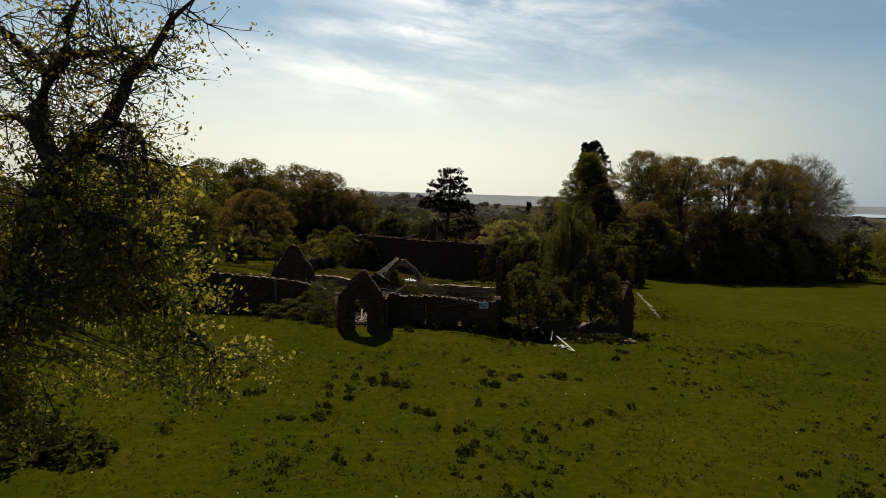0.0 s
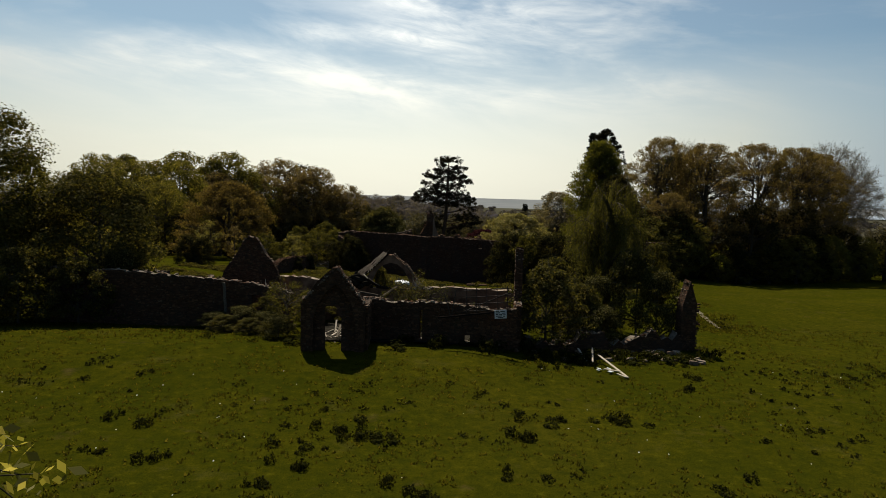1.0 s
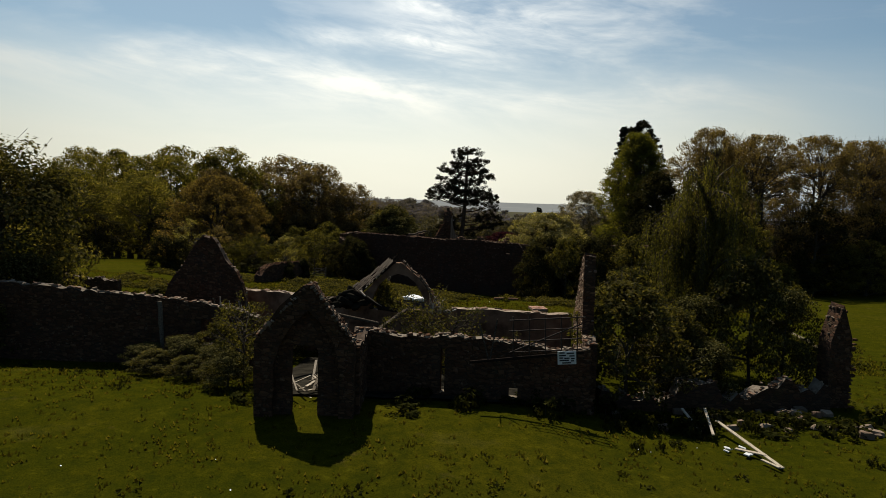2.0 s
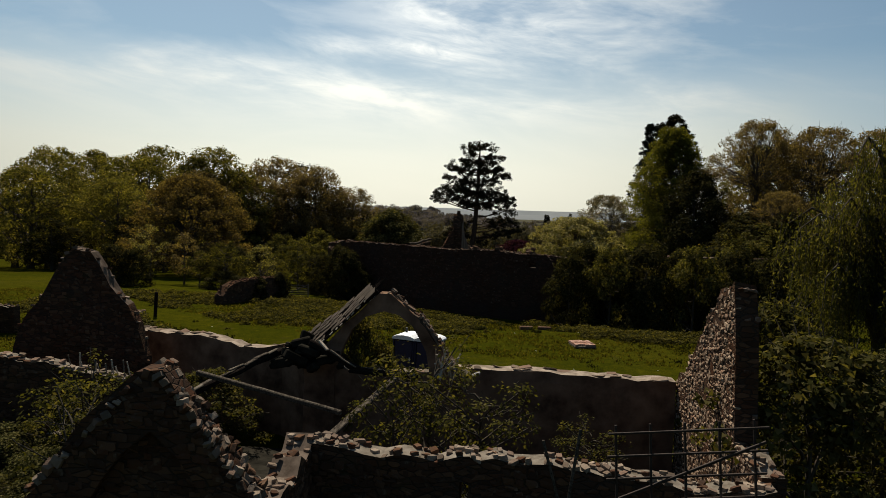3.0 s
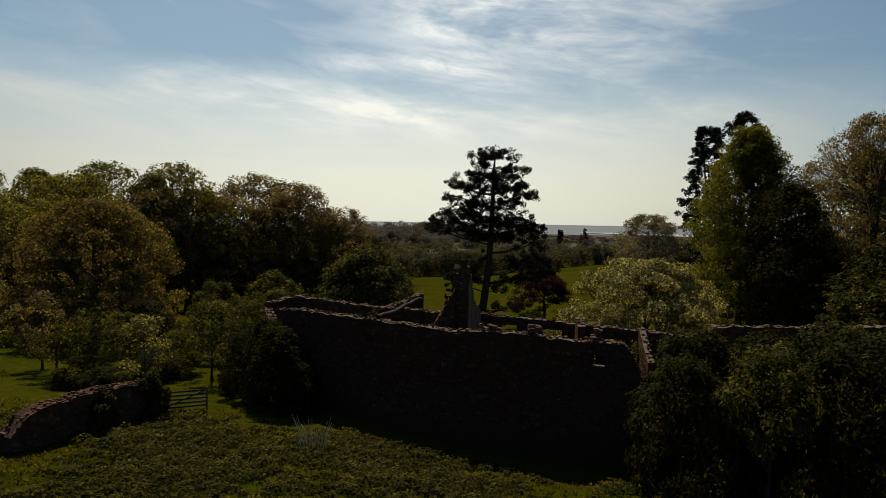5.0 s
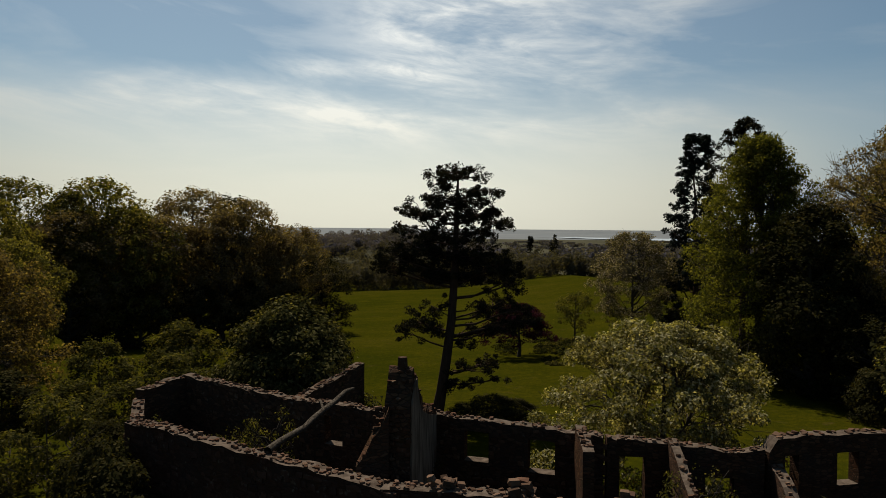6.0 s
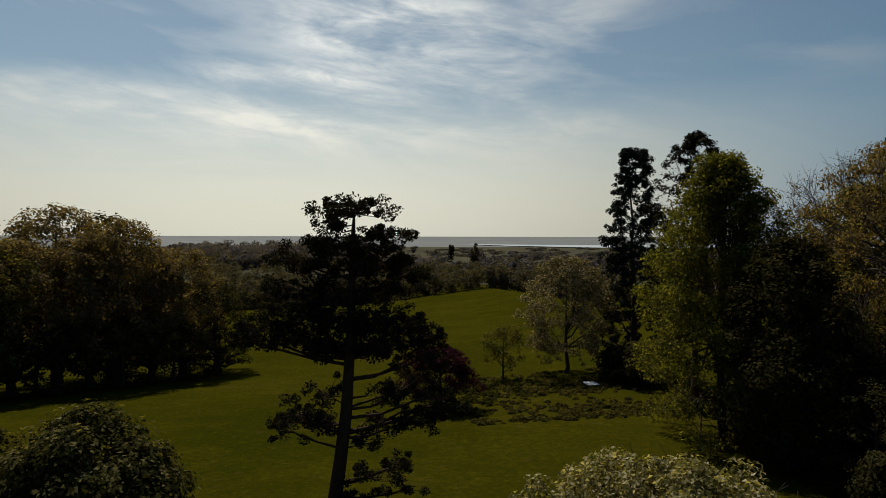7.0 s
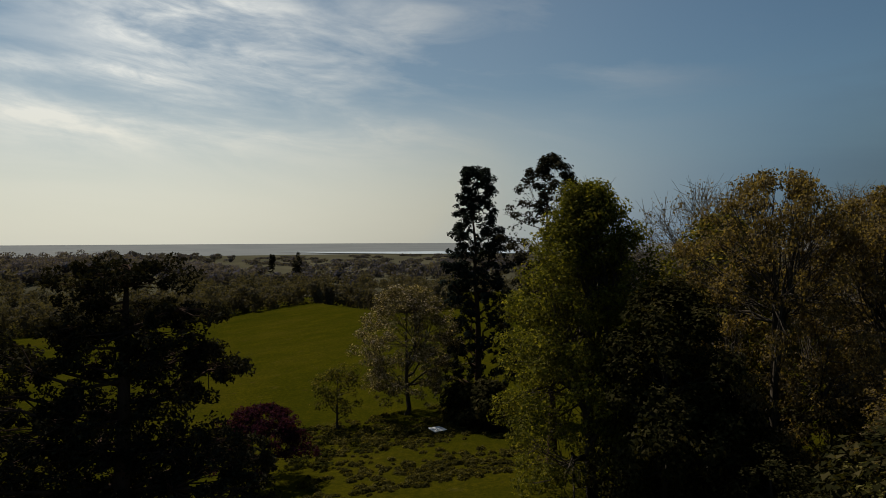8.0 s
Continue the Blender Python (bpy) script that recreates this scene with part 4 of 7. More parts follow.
ruin_wall("wall_house_corner", (-15.2, 113.2), (-13.8, 115.8), 0.55, [(0, 4.4), (1, 4.6)], label=WL, seed=27, base=-0.6)
ruin_wall("wall_house_west", (-13.8, 115.8), (-6.2, 111.0), 0.55, [(0, 4.6), (0.5, 4.5), (1, 4.5)], label=WL, seed=28, base=-0.6)
ruin_wall("wall_house_mid", (-6.2, 111.0), (-2.0, 109.2), 0.55, [(0, 4.5), (0.3, 4.6), (1, 4.4)], openings=[(0.8, 1.75, 2.7, 4.0)], label="house wall with an empty window", seed=29, base=-0.6)
ruin_wall("wall_house_back", (-2.0, 109.2), (6.2, 106.7), 0.55, [(0, 4.5), (0.2, 4.6), (0.5, 4.5), (0.8, 4.4), (1, 4.3)],
          openings=[(2.9, 3.95, 2.8, 4.05), (5.6, 6.7, 2.6, 3.95)], label="house back wall with two empty windows", seed=30, base=-0.6)
ruin_wall("wall_house_back_mid", (6.3, 106.65), (12.3, 106.1), 0.55, [(0, 4.3), (0.3, 4.25), (0.5, 4.1), (0.8, 3.9), (1, 4.1)], openings=[(0.5, 1.5, -0.3, 3.6), (3.8, 4.9, -0.3, 2.9)], label="house back wall with a doorway", seed=31, base=-0.6)
ruin_wall("wall_house_back_east", (12.4, 106.1), (32.0, 109.6), 0.55, [(0, 4.0), (0.02, 4.5), (0.5, 4.5), (1, 4.4)],
          openings=[(0.7, 1.3, 2.2, 3.8), (3.0, 4.0, 2.5, 3.8), (8.4, 9.4, 2.5, 3.8), (12.5, 13.5, 2.5, 3.8)], label="house back wall with a row of empty windows", seed=32, base=-0.6)
ruin_wall("wall_wing_east", (-7.9, 112.4), (-5.0, 119.4), 0.55, [(0, 4.2), (1, 4.9)], label=WL, seed=33, base=-0.9)
ruin_wall("wall_wing_north", (-5.0, 119.5), (-15.6, 124.2), 0.55, [(0, 4.8), (0.3, 4.0), (1, 3.4)], label=WL, seed=34, base=-1.4)
tower = ruin_wall("wall_chimney", (-1.7, 101.2), (-0.88, 109.0), 0.8, [(0, 6.6), (0.05, 7.3), (0.16, 7.5), (0.20, 7.1), (0.25, 6.5), (0.4, 5.8), (0.7, 4.9), (1, 4.3)],
                  label="tall broken chimney wall with pale plaster on its side", seed=35, base=-0.2, step=0.24, jag=0.26)
ruin_wall("wall_chimney_stub", (-3.0, 101.15), (-1.98, 101.25), 0.7, [(0, 4.7), (0.35, 5.3), (0.7, 5.7), (1, 6.3)], label="broken flue stub beside the chimney", seed=38, base=-0.2, step=0.2, jag=0.25)
bm = bmesh.new()
bmesh.ops.create_cone(bm, cap_ends=True, segments=10, radius1=0.19, radius2=0.15, depth=0.5, matrix=pose(-1.58, 101.9, 7.5))
part("chimney_pot", bm, DARK_STONE, tower, "dark clay chimney pot")
outline_wall("plaster_face", [(0.12, 2.2), (0.12, 6.5), (0.7, 7.1), (1.25, 7.15), (1.55, 6.6), (1.95, 6.1), (2.6, 5.75), (3.2, 5.5), (4.4, 5.05), (5.6, 4.7), (6.6, 4.45), (7.4, 4.2), (7.4, 2.2)],
             (-1.265, 101.14), (-0.445, 108.9), 0.05, STAINED_PLASTER, "", base=-0.2, parent=tower, seed=9)
ruin_wall("wall_house_cross", (8.15, 101.4), (8.8, 106.3), 0.34, [(0, 3.1), (0.3, 3.4), (0.7, 3.9), (1, 4.2)], label="cross wall of the house, top broken to a slope", seed=39, base=-0.4)
ruin_wall("wall_house_cross_low", (12.1, 102.6), (12.8, 106.0), 0.45, [(0, 2.2), (0.5, 3.0), (1, 3.3)], label="low cross wall of the house", seed=40, base=-0.4)
ruin_wall("wall_house_jamb", (4.9, 103.4), (5.2, 106.4), 0.4, [(0, 4.5), (0.3, 4.6), (1, 4.6)], label="standing end of a cross wall", seed=41, base=-0.4)
# the lone pier by the track
ruin_wall("wall_pier", (15.9, 57.2), (16.9, 57.3), 0.9, [(0, 3.2), (0.2, 4.2), (0.5, 4.75), (0.75, 4.5), (1, 3.0)], label="tall ragged stone pier, the end of a fallen wall", seed=36, step=0.3, jag=0.25)
ruin_wall("wall_rubble_low", (5.4, 55.3), (15.9, 56.8), 0.7, [(0, 0.9), (0.2, 0.5), (0.35, 1.1), (0.45, 1.5), (0.55, 0.6), (0.8, 1.2), (1, 1.0)], label="low remains of a fallen stone wall", seed=37, jag=0.3)

# ---------------------------------------------------------------- trees
# broad-leaved kinds, built once each and copied
proto = {}


def kind_of(key, *args, **kw):
    proto[key] = tree(*args, **kw)
    proto[key].matrix_basis = Matrix.Translation((0, -900, -60))
    return proto[key]


def grove(key, spots, label, first_seed=1):
    """Copies of one kind at (x, y, height share, width share)."""
    r = random.Random(first_seed)
    obs = []
    for x, y, s, wide in spots:
        obs.append(place(proto[key], x, y, r.uniform(0, 360), s * wide, 1.16 / wide, label=label))
    return obs


def kind_branching(key, *args, **kw):
    proto[key] = branching_tree(*args, **kw)
    proto[key].matrix_basis = Matrix.Translation((0, -900, -60))


kind_of("oak", "broadleaf_tree", 21, 20.0, 7.6, 2.0, "round", LEAF_OAK, BARK, 290, 46, 0.32, "large oak in mid-green leaf", trunk=0.5, clump=1.0, slim=0.65)
kind_of("lime", "broadleaf_tree", 22, 20.0, 6.6, 2.0, "tall", LEAF_OAK, BARK, 270, 46, 0.32, "tall lime tree in fresh leaf", trunk=0.45, clump=0.95, slim=0.65)
kind_of("olive", "broadleaf_tree", 23, 20.0, 7.0, 3.0, "round", LEAF_OLIVE, BARK, 290, 50, 0.29, "big tree with thin olive-brown spring leaf", trunk=0.5, bare=0.18, clump=0.95, slim=0.65)
kind_branching("airy", "broadleaf_tree", 26, 20.0, 7.4, 3.5, "round", LEAF_OLIVE, BARK, "big tree with thin olive-brown spring leaf", 460, 66, 0.17, 0.45, 0.62, 1)
kind_branching("thin", "broadleaf_tree", 24, 20.0, 8.0, 5.0, "round", LEAF_OLIVE, BARK_PALE, "half-bare tree just coming into leaf", 420, 7, 0.15, 0.42, 0.6, 6)
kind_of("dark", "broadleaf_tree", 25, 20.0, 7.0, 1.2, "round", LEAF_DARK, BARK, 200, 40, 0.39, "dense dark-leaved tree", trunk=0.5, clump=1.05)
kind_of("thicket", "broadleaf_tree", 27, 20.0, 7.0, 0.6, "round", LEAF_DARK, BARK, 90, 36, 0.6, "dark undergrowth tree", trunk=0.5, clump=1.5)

# woods at the back on the left of the yard
grove("olive", [(-36, 203, 1.12, 1.1), (-47, 208, 1.24, 1.15), (-28, 209, 0.92, 1.15), (-59, 204, 1.08, 1.2)], "tall tree at the wood's edge, olive spring leaf", 2)
grove("dark", [(-41, 214, 1.18, 1.15), (-23.5, 213, 0.66, 1.4)], "dense dark tree at the wood's edge", 3)
grove("oak", [(-68, 178, 1.02, 1.05), (-78, 168, 1.0, 1.0), (-60, 168, 0.94, 1.0), (-72, 156, 0.86, 1.0), (-76, 184, 1.05, 1.1)], "large oak in fresh green leaf", 4)
grove("oak", [(-56, 190, 1.2, 1.1), (-65, 184, 1.16, 1.1), (-51, 191, 1.0, 1.2)], "great oak in fresh leaf at the back of the wood", 25)
grove("lime", [(-58, 186, 1.08, 1.0), (-82, 190, 1.15, 1.0), (-74, 150, 0.7, 1.0)], "tall tree in fresh leaf", 5)
grove("oak", [(-52, 140, 0.6, 1.1), (-61, 134, 0.62, 1.2), (-73, 132, 0.7, 1.1), (-45, 150, 0.62, 1.1), (-58, 150, 0.7, 1.1)], "rounded tree in fresh leaf", 6)
grove("dark", [(-74, 122, 0.42, 1.3), (-78, 114, 0.45, 1.3)], "dark rounded thicket tree", 8)
rt_ = random.Random(31)
grove("thicket", [(-92 + 3.6 * k + rt_.uniform(-1.5, 1.5), 131 + rt_.uniform(-4, 9), rt_.uniform(0.2, 0.34), rt_.uniform(1.3, 1.9)) for k in range(14)], "dark thicket under the trees beyond the garden", 24)
grove("olive", [(-47, 194, 0.95, 1.2), (-39, 200, 1.0, 1.2), (-56, 182, 0.92, 1.2), (-32, 206, 0.86, 1.2)], "big rounded tree at the wood's edge", 23)
# woods on the right
grove("airy", [(47, 134, 1.06, 1.0), (68, 144, 1.1, 1.0), (57, 138, 1.09, 1.0), (40, 138, 1.08, 0.85), (37.5, 125, 0.6, 1.0), (76, 152, 1.1, 0.95)], "big tree with thin olive-brown spring leaf", 9)
grove("thin", [(88, 168, 1.3, 1.1), (81, 158, 1.12, 0.9), (97, 178, 1.2, 0.9), (48, 152, 1.15, 1.0)], "half-bare tree just coming into leaf", 11)
grove("dark", [(54, 131, 0.62, 1.2), (66, 138, 0.6, 1.2), (56, 158, 1.05, 1.0), (84, 165, 0.62, 1.2)], "dense dark-leaved tree in the wood", 10)
# dark-leaved trees added to stand for the black shade under the tall ones
grove("dark", [(35, 137, 0.42, 1.3), (39.5, 142, 0.5, 1.2), (33.5, 132, 0.34, 1.4), (42, 135, 0.46, 1.3), (37, 147, 0.6, 1.1)], "dark tree added for the shade under the tall ones", 22)
ru = random.Random(20)
edge_spots = [(33 + 60 * k / 33 + ru.uniform(-1.5, 1.5), 120 + 32 * k / 33 + ru.uniform(-3, 6), ru.uniform(0.2, 0.48), ru.uniform(1.1, 1.6)) for k in range(34)]
# half of the edge trees are dark, added to blacken the wood's foot
grove("thicket", [s for k, s in enumerate(edge_spots) if k % 2], "dark undergrowth tree added for the shade at the wood's edge", 20)
grove("oak", edge_spots[::2], "green undergrowth tree at the wood's edge", 20)
# dark filling added for the shade at the other wood's foot
grove("thicket", [(-22, 209, 0.34, 1.5), (-28, 204, 0.42, 1.4), (-34, 199, 0.44, 1.4), (-41, 194, 0.44, 1.4), (-48, 188, 0.46, 1.4), (-57, 187, 0.36, 1.5), (-62, 179, 0.36, 1.5), (-66, 170, 0.36, 1.5), (-48, 203, 0.5, 1.3), (-70, 188, 0.5, 1.3)], "dark undergrowth added for the shade at the foot of the wood", 21)
grove("lime", [(45, 148, 1.0, 1.0)], "tall tree in fresh leaf", 12)
grove("oak", [(101, 150, 0.6, 1.1), (120, 132, 0.7, 1.1)], "rounded tree beyond the track", 13)

# single trees that stand out
t = branching_tree("broadleaf_tree", 41, 24.3, 6.7, 0.8, "spire", LEAF_FRESH, BARK, "tall bright green tree, leafy to the ground", 560, 130, 0.19, 0.5, 0.9, 1, lumps=0.3)
set_down(t, 31.0, 146.5, 30)
t = tree("yew_tree", 64, 17.0, 5.4, 0.0, "tall", LEAF_DARK, BARK, 260, 90, 0.26, "dense black-green yew under the tall tree", trunk=0.5, clump=1.0)
set_down(t, 32.4, 139.5)
t = tree("redwood", 42, 31.0, 5.0, 1.0, "column", NEEDLES_BLUE, BARK_PINE, 700, 90, 0.26, "slim dark redwood, narrow crown", trunk=0.5, clump=0.5, bare=0.25)
set_down(t, 37.6, 181)
t = tree("fir_tree", 63, 28.5, 4.9, 9.0, "tall", NEEDLES, BARK_PINE, 480, 56, 0.23, "dark conifer with an open ragged crown", trunk=0.4, clump=0.42, bare=0.39)
set_down(t, 34.0, 157)
t = branching_tree("broadleaf_tree", 44, 16.0, 6.5, 1.6, "round", LEAF_BLOSSOM, BARK, "tree in pale blossom and young leaf", 400, 64, 0.2, 0.3, 0.65, 1)
set_down(t, 28.6, 182)
t = tree("small_tree", 45, 7.2, 3.4, 1.2, "fan", LEAF_MID, BARK, 44, 70, 0.22, "small many-stemmed tree, nearly bare", trunk=0.16, bare=0.3, clump=0.8)
set_down(t, 19.8, 181)
t = branching_tree("copper_tree", 46, 8.4, 5.4, 2.6, "dome", LEAF_COPPER, BARK, "low copper-leaved spreading tree", 210, 60, 0.24, 0.26, 0.6, 1)
set_down(t, 9.6, 165)
t.scale = (0.8, 0.8, 0.8)
t = branching_tree("chestnut_tree", 47, 13.2, 8.2, 0.6, "dome", LEAF_BROWN, BARK, "wide tree in bronze young leaf", 460, 80, 0.2, 0.5, 0.75, 1)
set_down(t, -36.5, 129)
t = branching_tree("hawthorn", 48, 9.2, 6.0, 1.5, "dome", LEAF_CREAM, BARK, "spreading tree covered in cream blossom", 420, 130, 0.135, 0.25, 0.5, 1, lumps=0.26)
set_down(t, 10.7, 113.0)
t = tree("ivy_mound", 49, 9.0, 4.3, 0.0, "dome", LEAF_IVY, BARK, 130, 330, 0.2, "great mound of ivy over the ruined wing", category="ivy", trunk=0.3, clump=0.9)
set_down(t, -9.3, 120.4)
t = tree("broadleaf_tree", 52, 15.4, 5.0, 0.5, "round", LEAF_MID, BARK, 150, 220, 0.2, "bushy tree in front of the garden wall", trunk=0.3)
set_down(t, -34.5, 63)
t = tree("broadleaf_tree", 53, 11.0, 4.4, 0.3, "round", LEAF_ELDER, BARK, 130, 240, 0.19, "bushy tree overhanging the garden wall", trunk=0.3)
set_down(t, -26.6, 64.5)

for x, y, h, w, leaf, sd, lb in ((-34.2, 112.0, 6.4, 1.9, LEAF_FRESH_THIN, 54, "small pale-leaved tree in the garden"), (-30.3, 111.6, 5.4, 1.5, LEAF_OLIVE, 55, "slim young tree with thin leaf"),
                                 (-24.7, 108.2, 5.0, 1.6, LEAF_MID, 56, "small rounded garden tree"), (-17.9, 110.0, 5.6, 1.9, LEAF_MID, 57, "small leafy fruit tree on a slim stem"),
                                 (-27.6, 108.8, 3.6, 1.2, LEAF_MID, 58, "young fruit tree in fresh leaf"), (-20.6, 106.4, 4.4, 1.4, LEAF_FRESH_THIN, 59, "young tree in pale spring leaf")):
    t = tree("small_tree", sd, h, w, 1.2, "round", leaf, BARK, 44, 55, 0.14, lb, trunk=0.09, clump=0.42, bare=0.3)
    set_down(t, x, y, 40 * sd)


def willow(x, y, height, radius):
    """A weeping willow: limbs arch over and long leafy strands hang from them."""
    rng = np.random.default_rng(50)
    top = empty("willow", 0, 0, 0, "weeping willow in fresh yellow-green leaf", "tree")
    limbs, P, threads = [], [], []
    limbs.append([((0, 0, 0), 0.3), ((0.1, 0, 2.5), 0.24), ((0.0, 0.1, 5.0), 0.2), ((0.1, 0, height * 0.8), 0.1)])
    for k in range(44):
        a = 2.4 * k + rng.uniform(-0.3, 0.3)
        z0 = rng.uniform(3.0, height * 0.75)
        reach = radius * rng.uniform(0.25, 1.1)
        zt = min(height * (1.0 - 0.25 * (reach / radius) ** 2), z0 + rng.uniform(1.0, 4.0))
        way = np.array([math.cos(a), math.sin(a), 0])
        line = [np.array([0, 0, z0]), way * reach * 0.35 + np.array([0, 0, (z0 + zt) / 2 + 0.4]), way * reach * 0.75 + np.array([0, 0, zt]), way * reach + np.array([0, 0, zt - 0.6])]
        limbs.append(list(zip(line, (0.1, 0.07, 0.04, 0.015))))
        for _ in range(15):
            f = rng.uniform(0.35, 1.0) * 3
            i = min(2, int(f))
            s = line[i] + (line[i + 1] - line[i]) * (f - i) + rng.normal(size=3) * 0.2
            L = min(s[2] - 0.4, rng.uniform(0.8, 3.6))
            drift = rng.normal(size=2) * 0.2
            n = int(L / 0.055)
            u = np.linspace(0, 1, n)[:, None]
            line_p = s + np.concatenate([drift * u, -u * L], 1)
            P.append(line_p + rng.normal(size=(n, 3)) * np.array([0.06, 0.06, 0.03]))
            threads.append([(s, 0.012), (s + np.array([drift[0] * 0.5, drift[1] * 0.5, -L * 0.5]), 0.009), (s + np.array([drift[0], drift[1], -L]), 0.004)])
    for k, limb in enumerate(limbs):
        V, F = tube_arrays([limb], 7)
        nm = "limb" if k else "trunk"
        part_mesh(nm, mesh_from(nm, V, F), BARK, top)
    V, F = tube_arrays(threads, 3)
    part_mesh("branchwork", mesh_from("branchwork", V, F), BARK, top, "long thin hanging shoots")
    P = np.concatenate(P)
    P = np.concatenate([P, P + rng.normal(size=P.shape) * 0.09])
    V, F = leaf_arrays(P, 0.14, rng, -1.5, 0.3, True)
    part_mesh("crown", mesh_from("crown", V, F), LEAF_WILLOW, top)
    return set_down(top, x, y)


willow(12.5, 63.4, 12.2, 2.7)


def foreground_tree():
    """The old ash by the start: a forked crooked stem, open twiggy boughs above and hanging leafy boughs below."""
    rng = np.random.default_rng(51)
    top = empty("ash_tree", -12.3, 19.5, gz(-12.3, 19.5) - 0.1, "old tree with dark crooked boughs and thin young leaf", "tree")
    stem = [((-4.2, 0, 0), 0.5), ((-3.9, 0.1, 2.5), 0.42), ((-3.2, 0.0, 5.2), 0.38), ((-2.0, 0.1, 8.2), 0.34), ((-0.9, 0.0, 10.6), 0.31), ((0.1, 0, 12.5), 0.29)]
    left = [((0.1, 0, 12.5), 0.24), ((-0.6, 0.2, 13.6), 0.21), ((-0.65, 0.3, 14.5), 0.19), ((-0.2, 0.1, 15.5), 0.17), ((0.5, -0.1, 16.1), 0.15), ((0.65, -0.3, 17.1), 0.12), ((1.4, -0.5, 18.2), 0.09), ((2.2, -0.6, 19.4), 0.05)]
    right = [((0.1, 0, 12.5), 0.22), ((0.8, 0.2, 13.4), 0.2), ((1.5, 0.4, 14.1), 0.17), ((2.05, 0.3, 15.0), 0.14), ((2.35, 0.2, 15.7), 0.12), ((3.1, 0.0, 16.2), 0.09), ((3.85, -0.2, 17.3), 0.06), ((4.6, -0.3, 17.9), 0.03)]
    boughs = [stem, left, right,
              [((0.8, 0.2, 13.4), 0.1), ((1.35, 0.0, 13.0), 0.09), ((2.1, -0.2, 12.8), 0.08), ((2.7, -0.3, 12.3), 0.06), ((3.3, -0.3, 11.5), 0.03)],
              [((1.5, 0.4, 14.1), 0.09), ((2.2, 0.7, 14.0), 0.08), ((2.55, 0.7, 13.4), 0.07), ((2.65, 0.6, 12.4), 0.05), ((3.1, 0.5, 11.7), 0.03)],
              [((0.5, -0.1, 16.1), 0.1), ((1.5, -0.4, 16.1), 0.08), ((2.5, -0.6, 16.3), 0.06), ((3.6, -0.8, 15.6), 0.03)],
              [((-0.6, 0.2, 13.6), 0.1), ((-1.5, 0.5, 14.2), 0.08), ((-2.6, 0.6, 14.1), 0.06), ((-3.8, 0.5, 14.6), 0.03)],
              [((-0.2, 0.1, 15.5), 0.09), ((-1.2, -0.2, 16.6), 0.07), ((-2.3, -0.4, 17.5), 0.04)],
              [((-2.0, 0.1, 8.2), 0.14), ((1.0, 0.5, 8.9), 0.11), ((2.8, 0.7, 8.6), 0.08), ((4.2, 0.6, 7.2), 0.05), ((5.2, 0.5, 6.1), 0.02)],
              [((-0.9, 0, 10.6), 0.14), ((1.2, -0.6, 11.2), 0.11), ((2.7, -0.9, 10.9), 0.08), ((4.2, -0.9, 9.8), 0.04)],
              [((-3.2, 0, 5.2), 0.15), ((-2.6, -0.8, 5.4), 0.12), ((-2.2, -1.2, 5.1), 0.1), ((-1.6, -1.4, 5.8), 0.05)],
              [((-2.0, 0.1, 8.2), 0.12), ((-2.4, 0.6, 9.2), 0.1), ((-3.0, 0.8, 9.0), 0.06), ((-4.4, 0.8, 8.0), 0.03)],
              [((-0.9, 0, 10.6), 0.1), ((0.4, 1.6, 11.4), 0.08), ((0.9, 3.2, 11.0), 0.04)],
              [((-1.6, 0, 9.0), 0.1), ((0.2, -1.6, 9.6), 0.08), ((0.6, -3.0, 9.0), 0.04)]]
    twigs, P, P_low = [], [], []
    for b, bough in enumerate(boughs[1:]):
        pts = np.array([p for p, r in bough], float)
        low = b >= 7
        for k in range(46 if b < 2 else (44 if low else 26)):
            i = rng.integers(1, len(pts))
            f = rng.random()
            s = pts[i - 1] * (1 - f) + pts[i] * f
            d = rng.normal(size=3) * np.array([1, 0.9, 0.8]) + np.array([0.0, 0, -0.35 if low else 0.1])
            d /= np.linalg.norm(d)
            n = rng.uniform(0.9, 2.3)
            m1 = s + d * n * 0.4 + rng.normal(size=3) * 0.16
            m2 = s + d * n * 0.75 + rng.normal(size=3) * 0.22
            e = s + d * n + rng.normal(size=3) * 0.25 + np.array([0, 0, -0.2])
            twigs.append([(s, 0.035), (m1, 0.024), (m2, 0.016), (e, 0.007)])
            for _ in range(4):
                q = m2 + rng.normal(size=3) * 0.5
                twigs.append([(m1, 0.016), ((m1 + q) / 2 + rng.normal(size=3) * 0.12, 0.012), (q, 0.006)])
                (P_low if low else P).append(q + rng.normal(size=(11 if low else 6, 3)) * 0.19)
            (P_low if low else P).append(e + rng.normal(size=(17 if low else 8, 3)) * 0.18)
    # the lower crown hangs in leafy sheaves, wider to one side towards its foot
    Q = []
    while len(Q) < 100:
        z = rng.uniform(5.0, 13.0)
        reach = float(np.interp(z, (5.0, 6.2, 9.0, 12.0, 13.0), (3.2, 5.2, 4.7, 3.4, 2.0)))
        a, d = rng.uniform(0, 2 * math.pi), math.sqrt(rng.uniform(0.12, 1.0))
        c = np.array([0.3 + reach * d * math.cos(a), 0.8 * reach * d * math.sin(a), z])
        zs = min(11.5, z + 1.0 + 0.3 * d * reach)
        s = np.array([np.interp(zs, (5.2, 8.2, 10.6, 12.5), (-3.2, -2.0, -0.9, 0.1)), 0.0, zs])
        mid = (s + c) / 2 + rng.normal(size=3) * 0.3 + np.array([0, 0, 0.4])
        twigs.append([(s, 0.035), (mid, 0.022), (c, 0.008)])
        for _ in range(5):
            e = c + rng.normal(size=3) * np.array([0.5, 0.5, 0.3])
